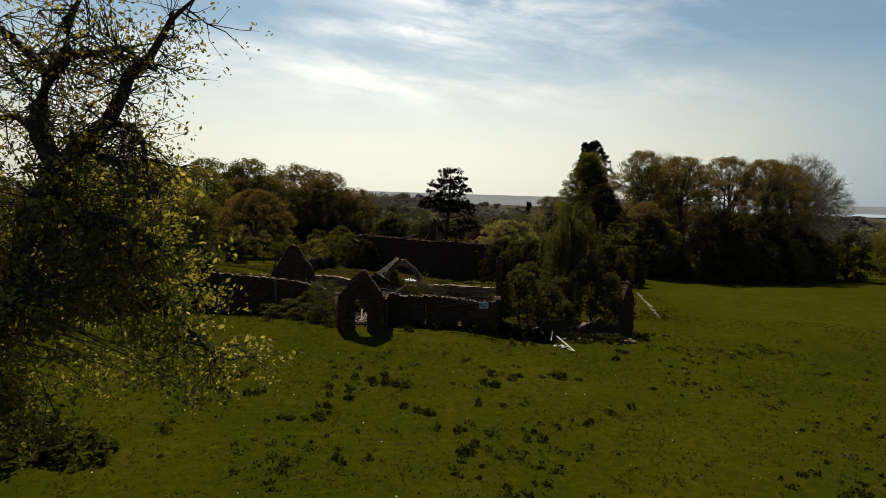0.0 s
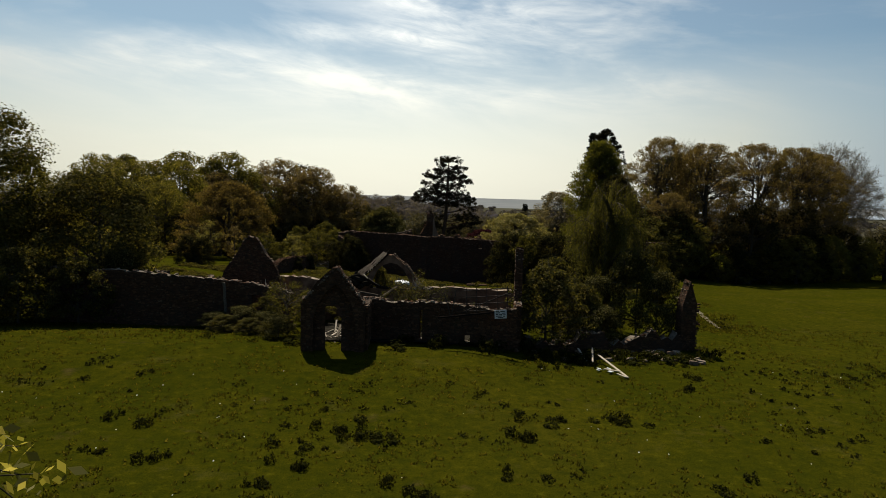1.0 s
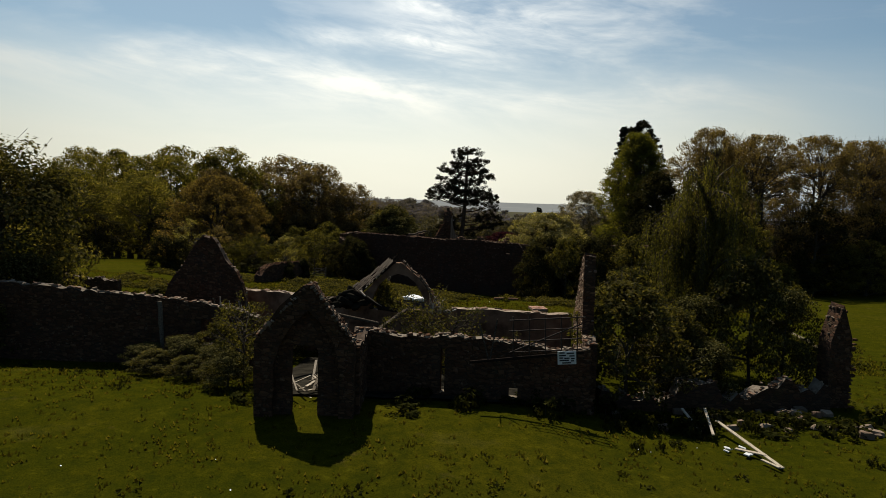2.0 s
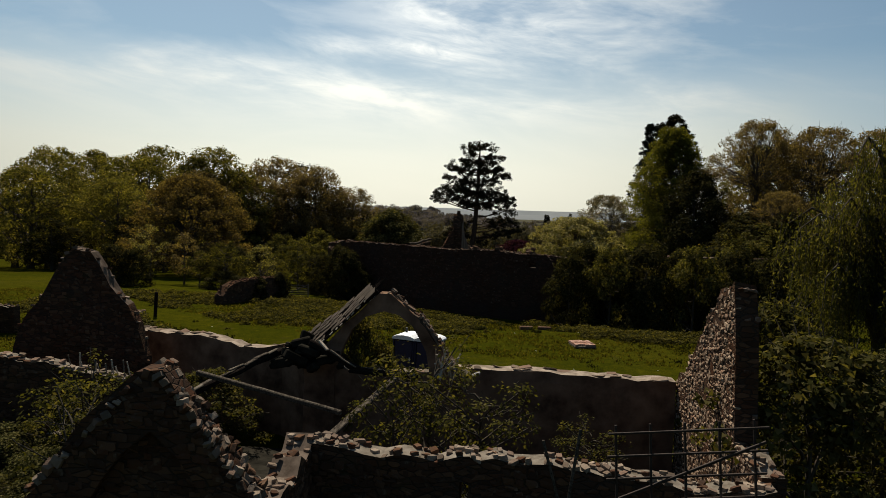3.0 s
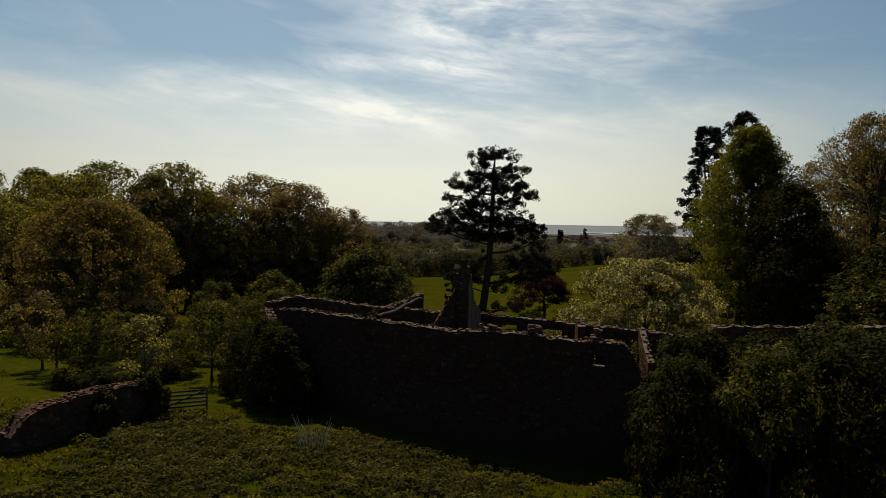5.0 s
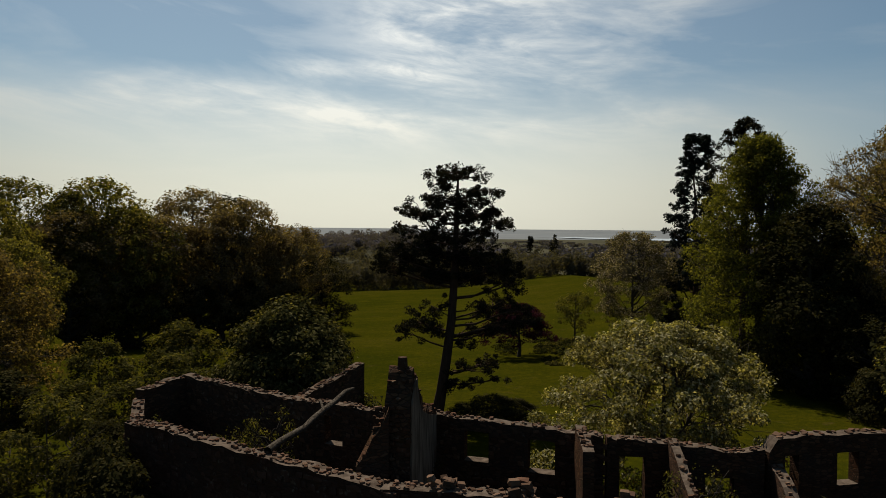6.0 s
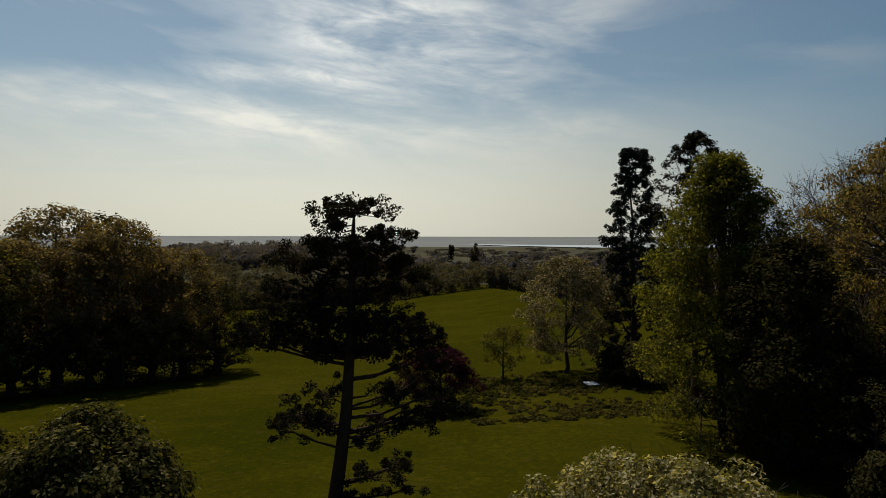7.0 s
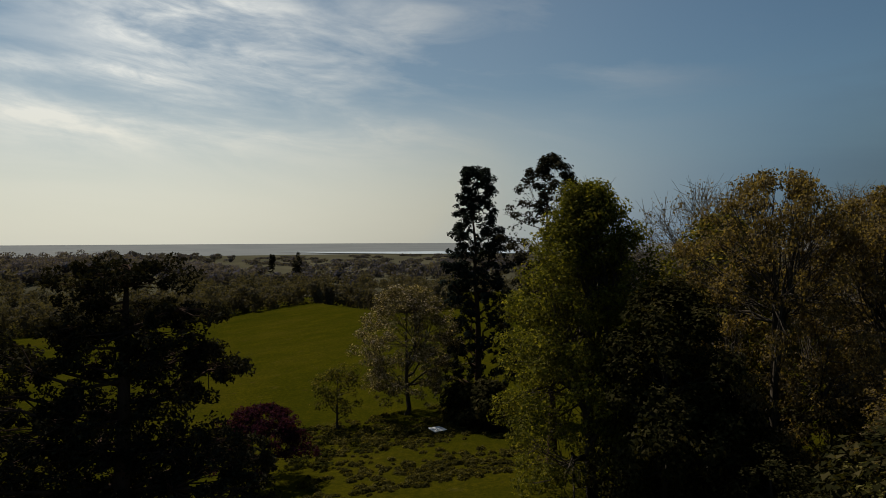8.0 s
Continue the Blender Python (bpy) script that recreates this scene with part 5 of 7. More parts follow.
            twigs.append([(mid * 0.3 + c * 0.7, 0.015), (e, 0.006)])
            Q.append(None)
            P_low.append(e + rng.normal(size=(13, 3)) * np.array([0.26, 0.26, 0.13]))
        Q = Q[: len(Q) - 4]
    V, F = tube_arrays([[(p, 1.45 * r) for p, r in bough] for bough in boughs], 9)
    part_mesh("trunk", mesh_from("trunk", V, F), BARK, top)
    V, F = tube_arrays(twigs, 4)
    part_mesh("branchwork", mesh_from("branchwork", V, F), BARK, top, "thin dark branching sprays")
    P = np.concatenate(P)
    V, F = leaf_arrays(P, 0.155, rng, 0.2, 0.5, True, rng.normal(size=P.shape))
    part_mesh("crown", mesh_from("crown", V, F), LEAF_FRESH_THIN, top)
    P_low = np.concatenate(P_low)
    V, F = leaf_arrays(P_low, 0.2, rng, 0.2, 0.55, True, rng.normal(size=P_low.shape) * np.array([0.8, 1.0, 0.7]))
    part_mesh("lower_crown", mesh_from("lower_crown", V, F), LEAF_ASH, top, "hanging sheaves of mid-green leaf")
    return top


foreground_tree()


def pine():
    """The lone Scots pine: tall bare-legged trunk and crooked boughs that end in rounded, gappy clouds of needles."""
    rng = np.random.default_rng(61)
    top = empty("scots_pine", 0, 0, 0, "lone dark Scots pine with cloudy layered crown", "tree")
    zt = np.array([0, 2, 4.5, 7, 9.5, 12, 14.5, 16.2, 17.2])
    xt = np.array([-0.55, -0.2, 0.15, 0.45, 0.6, 0.7, 0.75, 0.8, 0.85])
    rt = np.array([0.52, 0.42, 0.38, 0.34, 0.3, 0.25, 0.19, 0.12, 0.05])
    TP = np.stack([xt, 0.12 * np.sin(zt * 0.5), zt], 1)
    paths, P = [list(zip(TP, rt))], []

    def bough(x, z, w, h, copies=2):
        """A bough reaching x metres aside at height z, with a cloud of tufts w by h; it is echoed in depth."""
        for n in range(copies):
            reach = abs(x - 0.7)
            y = rng.uniform(-1, 1) * (0.4 * w + (0.35 * reach if n else 0.15 * reach))
            zz = z + (rng.uniform(-0.3, 0.3) if n else 0)
            zs = max(2.5, zz - 0.3 - 0.22 * reach)
            s = np.array([np.interp(zs, zt, xt), 0.0, zs])
            e = np.array([x, y, zz - 0.3 * h])
            r0 = 0.03 + 0.013 * np.linalg.norm(e - s)
            q1 = s + (e - s) * 0.35 + np.array([0, 0, -0.12]) + rng.normal(size=3) * 0.12
            q2 = s + (e - s) * 0.75 + np.array([0, 0, 0.1]) + rng.normal(size=3) * 0.12
            paths.append([(s, r0), (q1, r0 * 0.8), (q2, r0 * 0.55), (e, 0.025)])
            h2 = 1.45 * h
            for _ in range(max(8, int(11 * w * h + 5 * w))):
                a, d = rng.uniform(0, 2 * math.pi), math.sqrt(rng.random())
                lift = h2 * (rng.uniform(-0.7, 0.85) * math.sqrt(max(0.15, 1 - d * d)) - 0.45 * d * d)
                c = np.array([x + 1.12 * w * d * math.cos(a), y + 1.1 * w * d * math.sin(a), zz + lift])
                if rng.random() < 0.25:
                    c = c + (q1 - c) * rng.uniform(0.2, 0.85) + np.array([0, 0, rng.uniform(-0.4, 0.3)])
                paths.append([(q2, 0.03), ((q2 + c) / 2 + rng.normal(size=3) * 0.1, 0.018), (c, 0.008)])
                v = rng.normal(size=(76, 3))
                v /= np.linalg.norm(v, axis=1)[:, None]
                P.append(c + v * (rng.uniform(0.18, 0.44) * rng.random((76, 1)) ** 0.4) * np.array([1.1, 1.1, 0.85]))

    # the flat top and the high arms
    for x, z, w, h in ((0.8, 17.3, 1.9, 0.55), (-0.5, 17.0, 0.8, 0.5), (2.7, 16.3, 1.0, 0.45), (-1.0, 15.8, 0.7, 0.4), (1.0, 15.6, 2.2, 0.6), (-2.6, 14.7, 1.15, 0.55), (-3.2, 13.8, 0.4, 0.35),
                       (1.9, 14.6, 1.5, 0.5), (4.0, 14.2, 0.95, 0.6), (3.2, 14.6, 0.6, 0.4), (-1.0, 14.6, 1.2, 0.6), (-0.9, 13.4, 1.6, 0.75), (1.9, 13.2, 1.5, 0.5)):
        bough(x, z, w, h)
    # the broad middle, drooping at both ends
    for x, z, w, h in ((-2.1, 12.4, 1.5, 0.7), (-3.6, 11.6, 1.2, 0.6), (-4.5, 10.8, 0.55, 0.4), (-0.3, 11.8, 2.0, 0.9), (2.6, 11.8, 1.8, 0.9), (4.2, 11.2, 1.0, 0.8), (5.1, 9.9, 0.45, 0.8),
                       (3.0, 10.4, 1.6, 0.8), (0.8, 10.6, 1.3, 0.6), (-0.9, 10.4, 1.0, 0.6), (-2.4, 10.9, 0.9, 0.5)):
        bough(x, z, w, h)
    # low boughs, thin and ragged
    for n, (x, z, w, h) in enumerate(((-0.6, 8.1, 1.2, 0.65), (-2.1, 7.2, 1.0, 0.65), (-2.9, 6.2, 0.5, 0.5), (-0.9, 6.7, 0.6, 0.4), (2.8, 8.4, 0.8, 0.4), (4.0, 8.2, 1.4, 0.6), (5.5, 8.0, 0.8, 0.5),
                                      (6.0, 7.3, 0.5, 0.4), (2.0, 6.7, 0.6, 0.5), (4.4, 7.0, 1.2, 0.5), (1.8, 3.8, 1.4, 0.4), (0.7, 2.9, 0.7, 0.4), (4.0, 3.2, 0.7, 0.35), (3.2, 4.1, 0.8, 0.35), (1.5, 5.6, 0.6, 0.4))):
        bough(x, z, w, h, 1 + (n % 2))
    V, F = tube_arrays(paths, 6)
    part_mesh("trunk", mesh_from("trunk", V, F), BARK_PINE, top)
    V, F = leaf_arrays(np.concatenate(P), 0.15, rng, 0.1, 0.42)
    part_mesh("crown", mesh_from("crown", V, F), NEEDLES, top)
    return top


pine_tree = set_down(pine(), 0.0, 128.8)
pine_tree.scale = (1.03, 1.03, 1.03)

# ---------------------------------------------------------------- shrubs and ivy
kind_of("bush", "shrub", 71, 2.0, 1.1, 0.0, "dome", LEAF_MID, BARK, 30, 110, 0.17, "rounded green shrub", "shrub", trunk=0.05, clump=0.4)
kind_of("pale_bush", "shrub", 72, 2.0, 1.0, 0.15, "round", LEAF_MID, BARK, 26, 90, 0.16, "loose young shrub in pale leaf", "shrub", trunk=0.05, clump=0.38)
kind_of("dark_bush", "shrub", 73, 2.0, 1.15, 0.0, "dome", LEAF_DARK, BARK, 30, 110, 0.18, "dark dense shrub", "shrub", trunk=0.05, clump=0.42)
kind_of("bush_big", "shrub", 75, 5.0, 2.4, 0.2, "dome", LEAF_MID, BARK, 90, 75, 0.165, "large elder bush", "shrub", trunk=0.09, clump=0.5, bare=0.1)
kind_of("dark_bush_big", "shrub", 76, 5.0, 2.4, 0.0, "dome", LEAF_DARK, BARK, 90, 75, 0.175, "large dark bush", "shrub", trunk=0.09, clump=0.55)
kind_of("pale_bush_big", "shrub", 77, 4.0, 1.5, 0.3, "round", LEAF_MID, BARK, 60, 70, 0.14, "young pale shrub", "shrub", trunk=0.06, clump=0.4, bare=0.2)
kind_branching("bush_near", "shrub", 79, 5.0, 2.4, 0.5, "dome", LEAF_ELDER, BARK, "large elder bush", 190, 46, 0.13, 0.1, 0.34, 1, "shrub", lumps=0.24)
kind_of("dark_bush_near", "shrub", 80, 5.0, 2.4, 0.0, "dome", LEAF_IVY, BARK, 110, 100, 0.14, "large dark bush", "shrub", trunk=0.09, clump=0.5, four=True)
kind_of("sapling", "sapling", 78, 4.0, 1.5, 0.4, "fan", LEAF_MID, BARK, 46, 46, 0.11, "straggly sapling", "sapling", trunk=0.045, clump=0.36, bare=0.35, four=True)
kind_of("bramble", "bramble", 74, 1.0, 1.0, 0.0, "dome", WEED, BARK, 10, 15, 0.27, "low tangle of bramble and nettle", "bramble", trunk=0.03, clump=0.35)


def shrubs(key, spots, label, seed):
    r = random.Random(seed)
    for x, y, h, w in spots:
        big = key not in ("bramble", "sapling") and w > 1.1 and y < 150
        own, base_h, base_w = (key, 1.0, 1.0) if key == "bramble" else (key, 2.0, 1.1)
        if key == "sapling":
            big, base_h, base_w = False, 4.0, 1.5
        if big:
            own, base_h, base_w = (key + "_big", 4.0, 1.5) if key == "pale_bush" else (key + "_big", 5.0, 2.3)
        if y < 66 and key in ("bush", "dark_bush"):
            own, base_h, base_w = key + "_near", 5.0, 2.3
        if 90 < y < 104 and x > 4 and key != "bramble":
            h += 1.1                     # rooted lower, in the dip along the wall
        k = w * (1.1 if base_w != 1.0 else 1.0) / base_w
        m = Matrix.Translation((x, y, gz(x, y) - 0.08)) @ Matrix.Rotation(r.uniform(0, 6.28), 4, "Z") @ Matrix.Diagonal((k, k, h / base_h, 1))
        ob = copy_thing(proto[own], m)
        ob["label"] = label


# inside and around the front range
shrubs("bush", [(6.9, 56.6, 5.4, 2.3), (13.9, 60.3, 6.4, 2.2), (8.2, 61.5, 5.6, 2.0), (9.4, 58.2, 4.2, 1.6), (-9.6, 62.6, 2.6, 1.4), (-12, 58.6, 2.4, 1.0), (-9.2, 110.2, 3.0, 1.0), (-7.2, 108.4, 2.2, 0.8), (-3.4, 102.4, 2.6, 0.7), (-11.5, 110.5, 2.4, 1.1), (-25, 58.6, 4.7, 1.9), (-28.6, 57.8, 5.2, 2.2)],
       "elder bush grown up inside the ruined walls", 1)
shrubs("dark_bush", [(15.0, 59.0, 5.2, 1.5), (11.2, 60.2, 4.6, 1.6), (-23.5, 61.8, 5.4, 1.8), (-29, 60.6, 4.6, 2.4), (-33, 58.5, 3.5, 2.5), (10.5, 57.6, 3.0, 1.6)],
       "dark thicket against the stone walls", 2)
shrubs("sapling", [(-2.2, 58.2, 4.4, 1.5), (-0.8, 57.4, 3.8, 1.4), (-2.9, 57.3, 3.6, 1.1), (-9.8, 55.2, 3.6, 1.3), (-10.4, 57.2, 3.8, 1.2), (2.4, 59.6, 2.2, 1.0)],
       "straggly elder sapling among the fallen timbers", 17)
shrubs("dark_bush", [(-13.5, 58.2, 1.7, 1.2), (-11.6, 57.0, 1.5, 1.1), (-15.6, 58.6, 1.3, 1.1), (-10.2, 54.4, 1.5, 1.0)], "dark nettles and bramble heaped by the garden wall", 26)
shrubs("bush", [(-4.75, 63.1, 4.5, 0.95), (-3.95, 63.0, 3.7, 0.7)], "elder bush growing in the arched opening", 28)
shrubs("bush", [(-14.4, 57.0, 1.2, 1.0), (-12.4, 55.8, 1.1, 0.9)], "low leafy elder shoots by the garden wall", 27)
shrubs("dark_bush", [(-18.2, 96.8, 1.9, 0.7), (-17.2, 99.4, 2.2, 0.8)], "dark ivy heaped on the stub of wall", 29)
# yard edge: ivy and elder along the wall
shrubs("dark_bush", [(8.4, 95.6, 5.4, 2.2), (11.2, 95.2, 5.2, 2.2), (14.0, 96.0, 5.6, 2.2), (17.2, 96.6, 5.2, 2.3), (20.6, 97.6, 4.8, 2.2), (24, 98.6, 4.6, 2.2), (-11.6, 103.2, 4.6, 1.6), (-12.6, 104.6, 4.9, 1.4), (27.5, 99.5, 4.4, 2.2), (-10.4, 102.4, 2.8, 1.2)],
       "ivy and elder thick against the yard wall", 3)
shrubs("bush", [(9.8, 94.0, 4.4, 1.5), (13.0, 93.8, 3.8, 1.6), (16.0, 94.2, 4.2, 1.5), (19.4, 95.4, 3.6, 1.6), (22.5, 96.6, 4.0, 1.6), (17.8, 100.8, 5.2, 1.6), (23.0, 103.0, 5.4, 1.8)], "leafy elder in front of the yard wall", 4)
shrubs("dark_bush", [(7.0, 92.6, 4.4, 1.6), (12.6, 91.4, 5.1, 1.9), (19.2, 92.0, 5.2, 2.0), (22.8, 92.6, 5.0, 2.1), (26.5, 93.6, 4.8, 2.0)], "dark elder and ivy leaning out from the yard wall", 18)
shrubs("bush", [(9.9, 91.6, 4.9, 1.8), (16.0, 91.4, 5.2, 1.9), (24.6, 91.0, 4.4, 1.6)], "elder in new leaf leaning out from the yard wall", 19)
# rough garden on the left of the yard
shrubs("pale_bush", [(-20.8, 112, 3.2, 1.3), (-25, 115, 3.4, 1.3)], "young shrub in pale spring leaf", 5)
shrubs("bush", [(-21, 118, 4.4, 2.0), (-17.6, 117, 4.6, 1.9), (-17.6, 123.5, 5.2, 2.2), (-24, 127, 5.6, 2.4), (-20.5, 133, 6.5, 2.8), (-28.5, 119, 3.4, 1.8)],
       "rounded green shrub in the overgrown garden", 6)
shrubs("dark_bush", [(-14.4, 106.0, 3.9, 1.3), (-16.6, 112.4, 3.6, 1.6), (-15.0, 108.6, 2.6, 1.2), (-35.2, 106.2, 4.0, 1.7), (-33.2, 106.4, 3.7, 1.6), (-44, 82, 4.8, 2.4), (-36, 85, 3.4, 1.6), (-24.4, 106.5, 1.8, 1.6), (-22.4, 105.2, 1.5, 1.3), (-14.0, 113.5, 3.0, 1.4), (-29, 124, 4.0, 2.4), (-21.5, 109.5, 1.8, 1.6)], "dark rounded shrub by the garden", 7)
shrubs("bush", [(-20.4, 79.4, 1.5, 0.9), (-22.2, 80.0, 1.2, 1.0), (-18.8, 78.2, 1.3, 0.8), (-24.2, 80.6, 1.3, 1.0), (-17.2, 76.8, 1.0, 0.8), (-21.2, 77.6, 1.1, 0.9)], "low leafy sapling in the rough grass", 15)
# plants inside the roofless house
shrubs("sapling", [(-8.8, 107.6, 4.6, 1.1), (-7.8, 109.2, 5.2, 1.1), (-9.6, 108.8, 4.4, 1.0), (-10.8, 106.6, 4.2, 0.9), (-5.2, 105.6, 4.0, 1.0), (-3.6, 104.0, 4.2, 0.9), (-2.9, 105.6, 4.4, 0.8), (-13.0, 109.0, 4.6, 1.1), (-6.2, 103.6, 4.0, 0.8), (3.0, 102.0, 4.0, 1.1), (8.5, 103.0, 4.4, 1.2), (-1.0, 107.2, 4.2, 0.9)], "leafy sapling grown up inside the house", 16)
shrubs("dark_bush", [(3.2, 126.6, 2.2, 2.0), (1.4, 127.4, 1.5, 1.2), (5.0, 127.4, 1.8, 1.5)], "low shrub at the foot of the pine", 8)
# dark bushes added to deepen the shade along the wood's edge
shrubs("dark_bush", [(36, 122, 5.5, 2.8), (32.5, 128, 6.0, 2.4), (40, 126, 4.5, 2.6), (46, 131, 4.0, 2.4), (34.5, 172, 5.0, 2.6), (33.5, 176, 4.0, 2.4)], "dark undergrowth added for the shade at the wood's edge", 9)
# nettle clumps on the pasture and in the yard
nettles = [(-3.7, 40.2), (-2.4, 38.7), (-6.0, 37.7), (4.4, 42.1), (7.6, 42.1), (3.3, 35.5), (-6.0, 32.6), (-8.2, 32.0), (1.1, 31.3), (4.4, 30.4), (-3.4, 27.0), (-0.1, 33.7), (9.9, 35.3),
           (-4.2, 39.5), (-2.9, 39.6), (-5.5, 36.4), (4.6, 41.6), (3.5, 39.8), (8.4, 41.9), (-7.1, 34.9), (-1.5, 34.8), (8.0, 33.0), (2.6, 28.6), (-10.5, 36.5), (-13.5, 40.5), (12.8, 47.8), (14.5, 49.6), (6.4, 50.5)]
r8 = random.Random(8)
spots = []
for x, y in nettles:
    for _ in range(3):
        spots.append((x + r8.gauss(0, 0.6), y + r8.gauss(0, 0.4), r8.uniform(0.22, 0.5), r8.uniform(0.16, 0.36)))
shrubs("bramble", spots, "clump of dark nettles on the grazed grass", 10)
shrubs("bramble", [(-17.5, 27.5, 1.2, 1.7), (-15.6, 26.4, 1.0, 1.4), (-19.5, 29, 1.3, 1.6), (-18.5, 25.4, 1.0, 1.6)], "dark bramble patch on the pasture", 11)
spots = []
for _ in range(46):
    u_ = r8.random()
    spots.append((-9 + 26 * u_ + r8.gauss(0, 0.4), 52.0 + 0.12 * u_ * 20 + r8.uniform(-1.4, 0.9), r8.uniform(0.3, 0.9), r8.uniform(0.3, 0.75)))
shrubs("bramble", [s for s in spots if not (-8.4 < s[0] < -4.2 and s[1] > 50.2)], "nettles along the foot of the front wall", 12)
spots = []
for _ in range(70):
    x, y = r8.uniform(-16, 12), r8.uniform(85, 97)
    if y < 101.5 - 0.38 * (x + 12.5) - 2.5:
        spots.append((x, y, r8.uniform(0.15, 0.4), r8.uniform(0.3, 0.7)))
shrubs("bramble", spots, "rank weeds growing in the yard", 13)
shrubs("bramble", [(17 + r8.uniform(-9, 9), 175 + r8.uniform(-9, 9), r8.uniform(0.4, 0.9), r8.uniform(0.6, 1.3)) for _ in range(26)], "rough weeds at the wood's edge", 14)
for k_ in list(proto):
    for o in (proto[k_], *proto[k_].children_recursive):
        bpy.data.objects.remove(o, do_unlink=True)


def grass_stuff(name, n, region, seed, h, keep=None):
    """Tufts of blades in one mesh."""
    rng = np.random.default_rng(seed)
    x0, x1, y0, y1 = region
    X, Y = rng.uniform(x0, x1, n), rng.uniform(y0, y1, n)
    dens = np.array([noise.noise((x * 0.25, y * 0.25, 2.0)) + 0.5 * noise.noise((x * 0.9, y * 0.9, 7.0)) for x, y in zip(X, Y)])
    ok = dens + rng.uniform(-0.5, 0.5, n) > 0.05
    if keep:
        ok &= np.array([keep(x, y) for x, y in zip(X, Y)])
    X, Y = X[ok], Y[ok]
    Z = np.array([gz(x, y) for x, y in zip(X, Y)])
    V, F = [], []
    for k in range(4):
        a = rng.uniform(0, 2 * math.pi, len(X))
        hh = h * rng.uniform(0.5, 1.4, len(X))
        bx, by = X + rng.normal(0, 0.07, len(X)), Y + rng.normal(0, 0.07, len(X))
        w = 0.045 * rng.uniform(0.6, 1.5, len(X))
        tip = np.stack([bx + np.cos(a + 1.2) * hh * 0.5, by + np.sin(a + 1.2) * hh * 0.5, Z + hh], 1)
        v = np.stack([np.stack([bx - np.cos(a) * w, by - np.sin(a) * w, Z - 0.02], 1), np.stack([bx + np.cos(a) * w, by + np.sin(a) * w, Z - 0.02], 1), tip], 1)
        V.append(v.reshape(-1, 3))
    V = np.concatenate(V)
    ob = part_mesh(name, mesh_from(name, V, np.arange(len(V)).reshape(-1, 3)), GRASS_BLADE)
    return tagged(ob, "tufts of pasture grass", "grass", kind="stuff")


grass_stuff("grass", 62000, (-70, 70, 8, 66), 31, 0.10, lambda x, y: not (-9 < x < 5 and y > 52) and not (y > 53.5 and 5 < x < 16) and not (x < -10 and y > 59.4))
def off_track(x, y):
    """True away from the mown way that crosses the yard."""
    line = ((-40, 102.5), (-30, 94.5), (-22, 87.5), (-14, 82.3), (-9, 78.5), (2, 75.5), (14, 74))
    yt = float(np.interp(x, [p[0] for p in line], [p[1] for p in line]))
    return abs(y - yt) > 2.0 + 0.9 * noise.noise((x * 0.3, y * 0.3, 1))


grass_stuff("yard_grass", 52000, (-40, 26, 63, 102), 32, 0.11, lambda x, y: off_track(x, y) and (y < 101 - 0.38 * (x + 12.5) or x < -13))


def weed_stuff(name, n, region, seed, keep, label, leaf=WEED, size=0.14, tall=0.5, spread=(0.07, 0.2), sparse=0.12, flat=0.1, slim=0.55):
    """Small rosettes of broad leaves, docks and thistles, in one mesh."""
    rng = np.random.default_rng(seed)
    x0, x1, y0, y1 = region
    P = []
    while len(P) < n:
        x, y = rng.uniform(x0, x1), rng.uniform(y0, y1)
        if noise.noise((x * 0.13, y * 0.13, 5.0)) + 0.5 * noise.noise((x * 0.5, y * 0.5, 9.0)) + rng.uniform(-0.4, 0.4) < sparse or not keep(x, y):
            n -= 0.5
            continue
        k, s = int(rng.integers(8, 22)), rng.uniform(*spread)
        s *= 1.0 + 0.7 * noise.noise((x * 0.35, y * 0.35, 11.0))
        q = rng.normal(size=(k, 3)) * np.array([s, s, s * tall])
        q[:, 2] = np.abs(q[:, 2]) + 0.02
        P.append(q + np.array([x, y, gz(x, y)]))
    V, F = leaf_arrays(np.concatenate(P), size, rng, flat, slim)
    return tagged(part_mesh(name, mesh_from(name, V, F), leaf), label, "weeds", kind="stuff")


weed_stuff("field_weeds", 3000, (-45, 40, 12, 58), 33, lambda x, y: not (-9 < x < 5 and y > 52) and not (y > 53.5 and 5 < x < 16), "docks and thistles scattered over the pasture", sparse=0.42)
def by_wall(x, y):
    return y < 101 - 0.38 * (x + 12.5) or x < -13


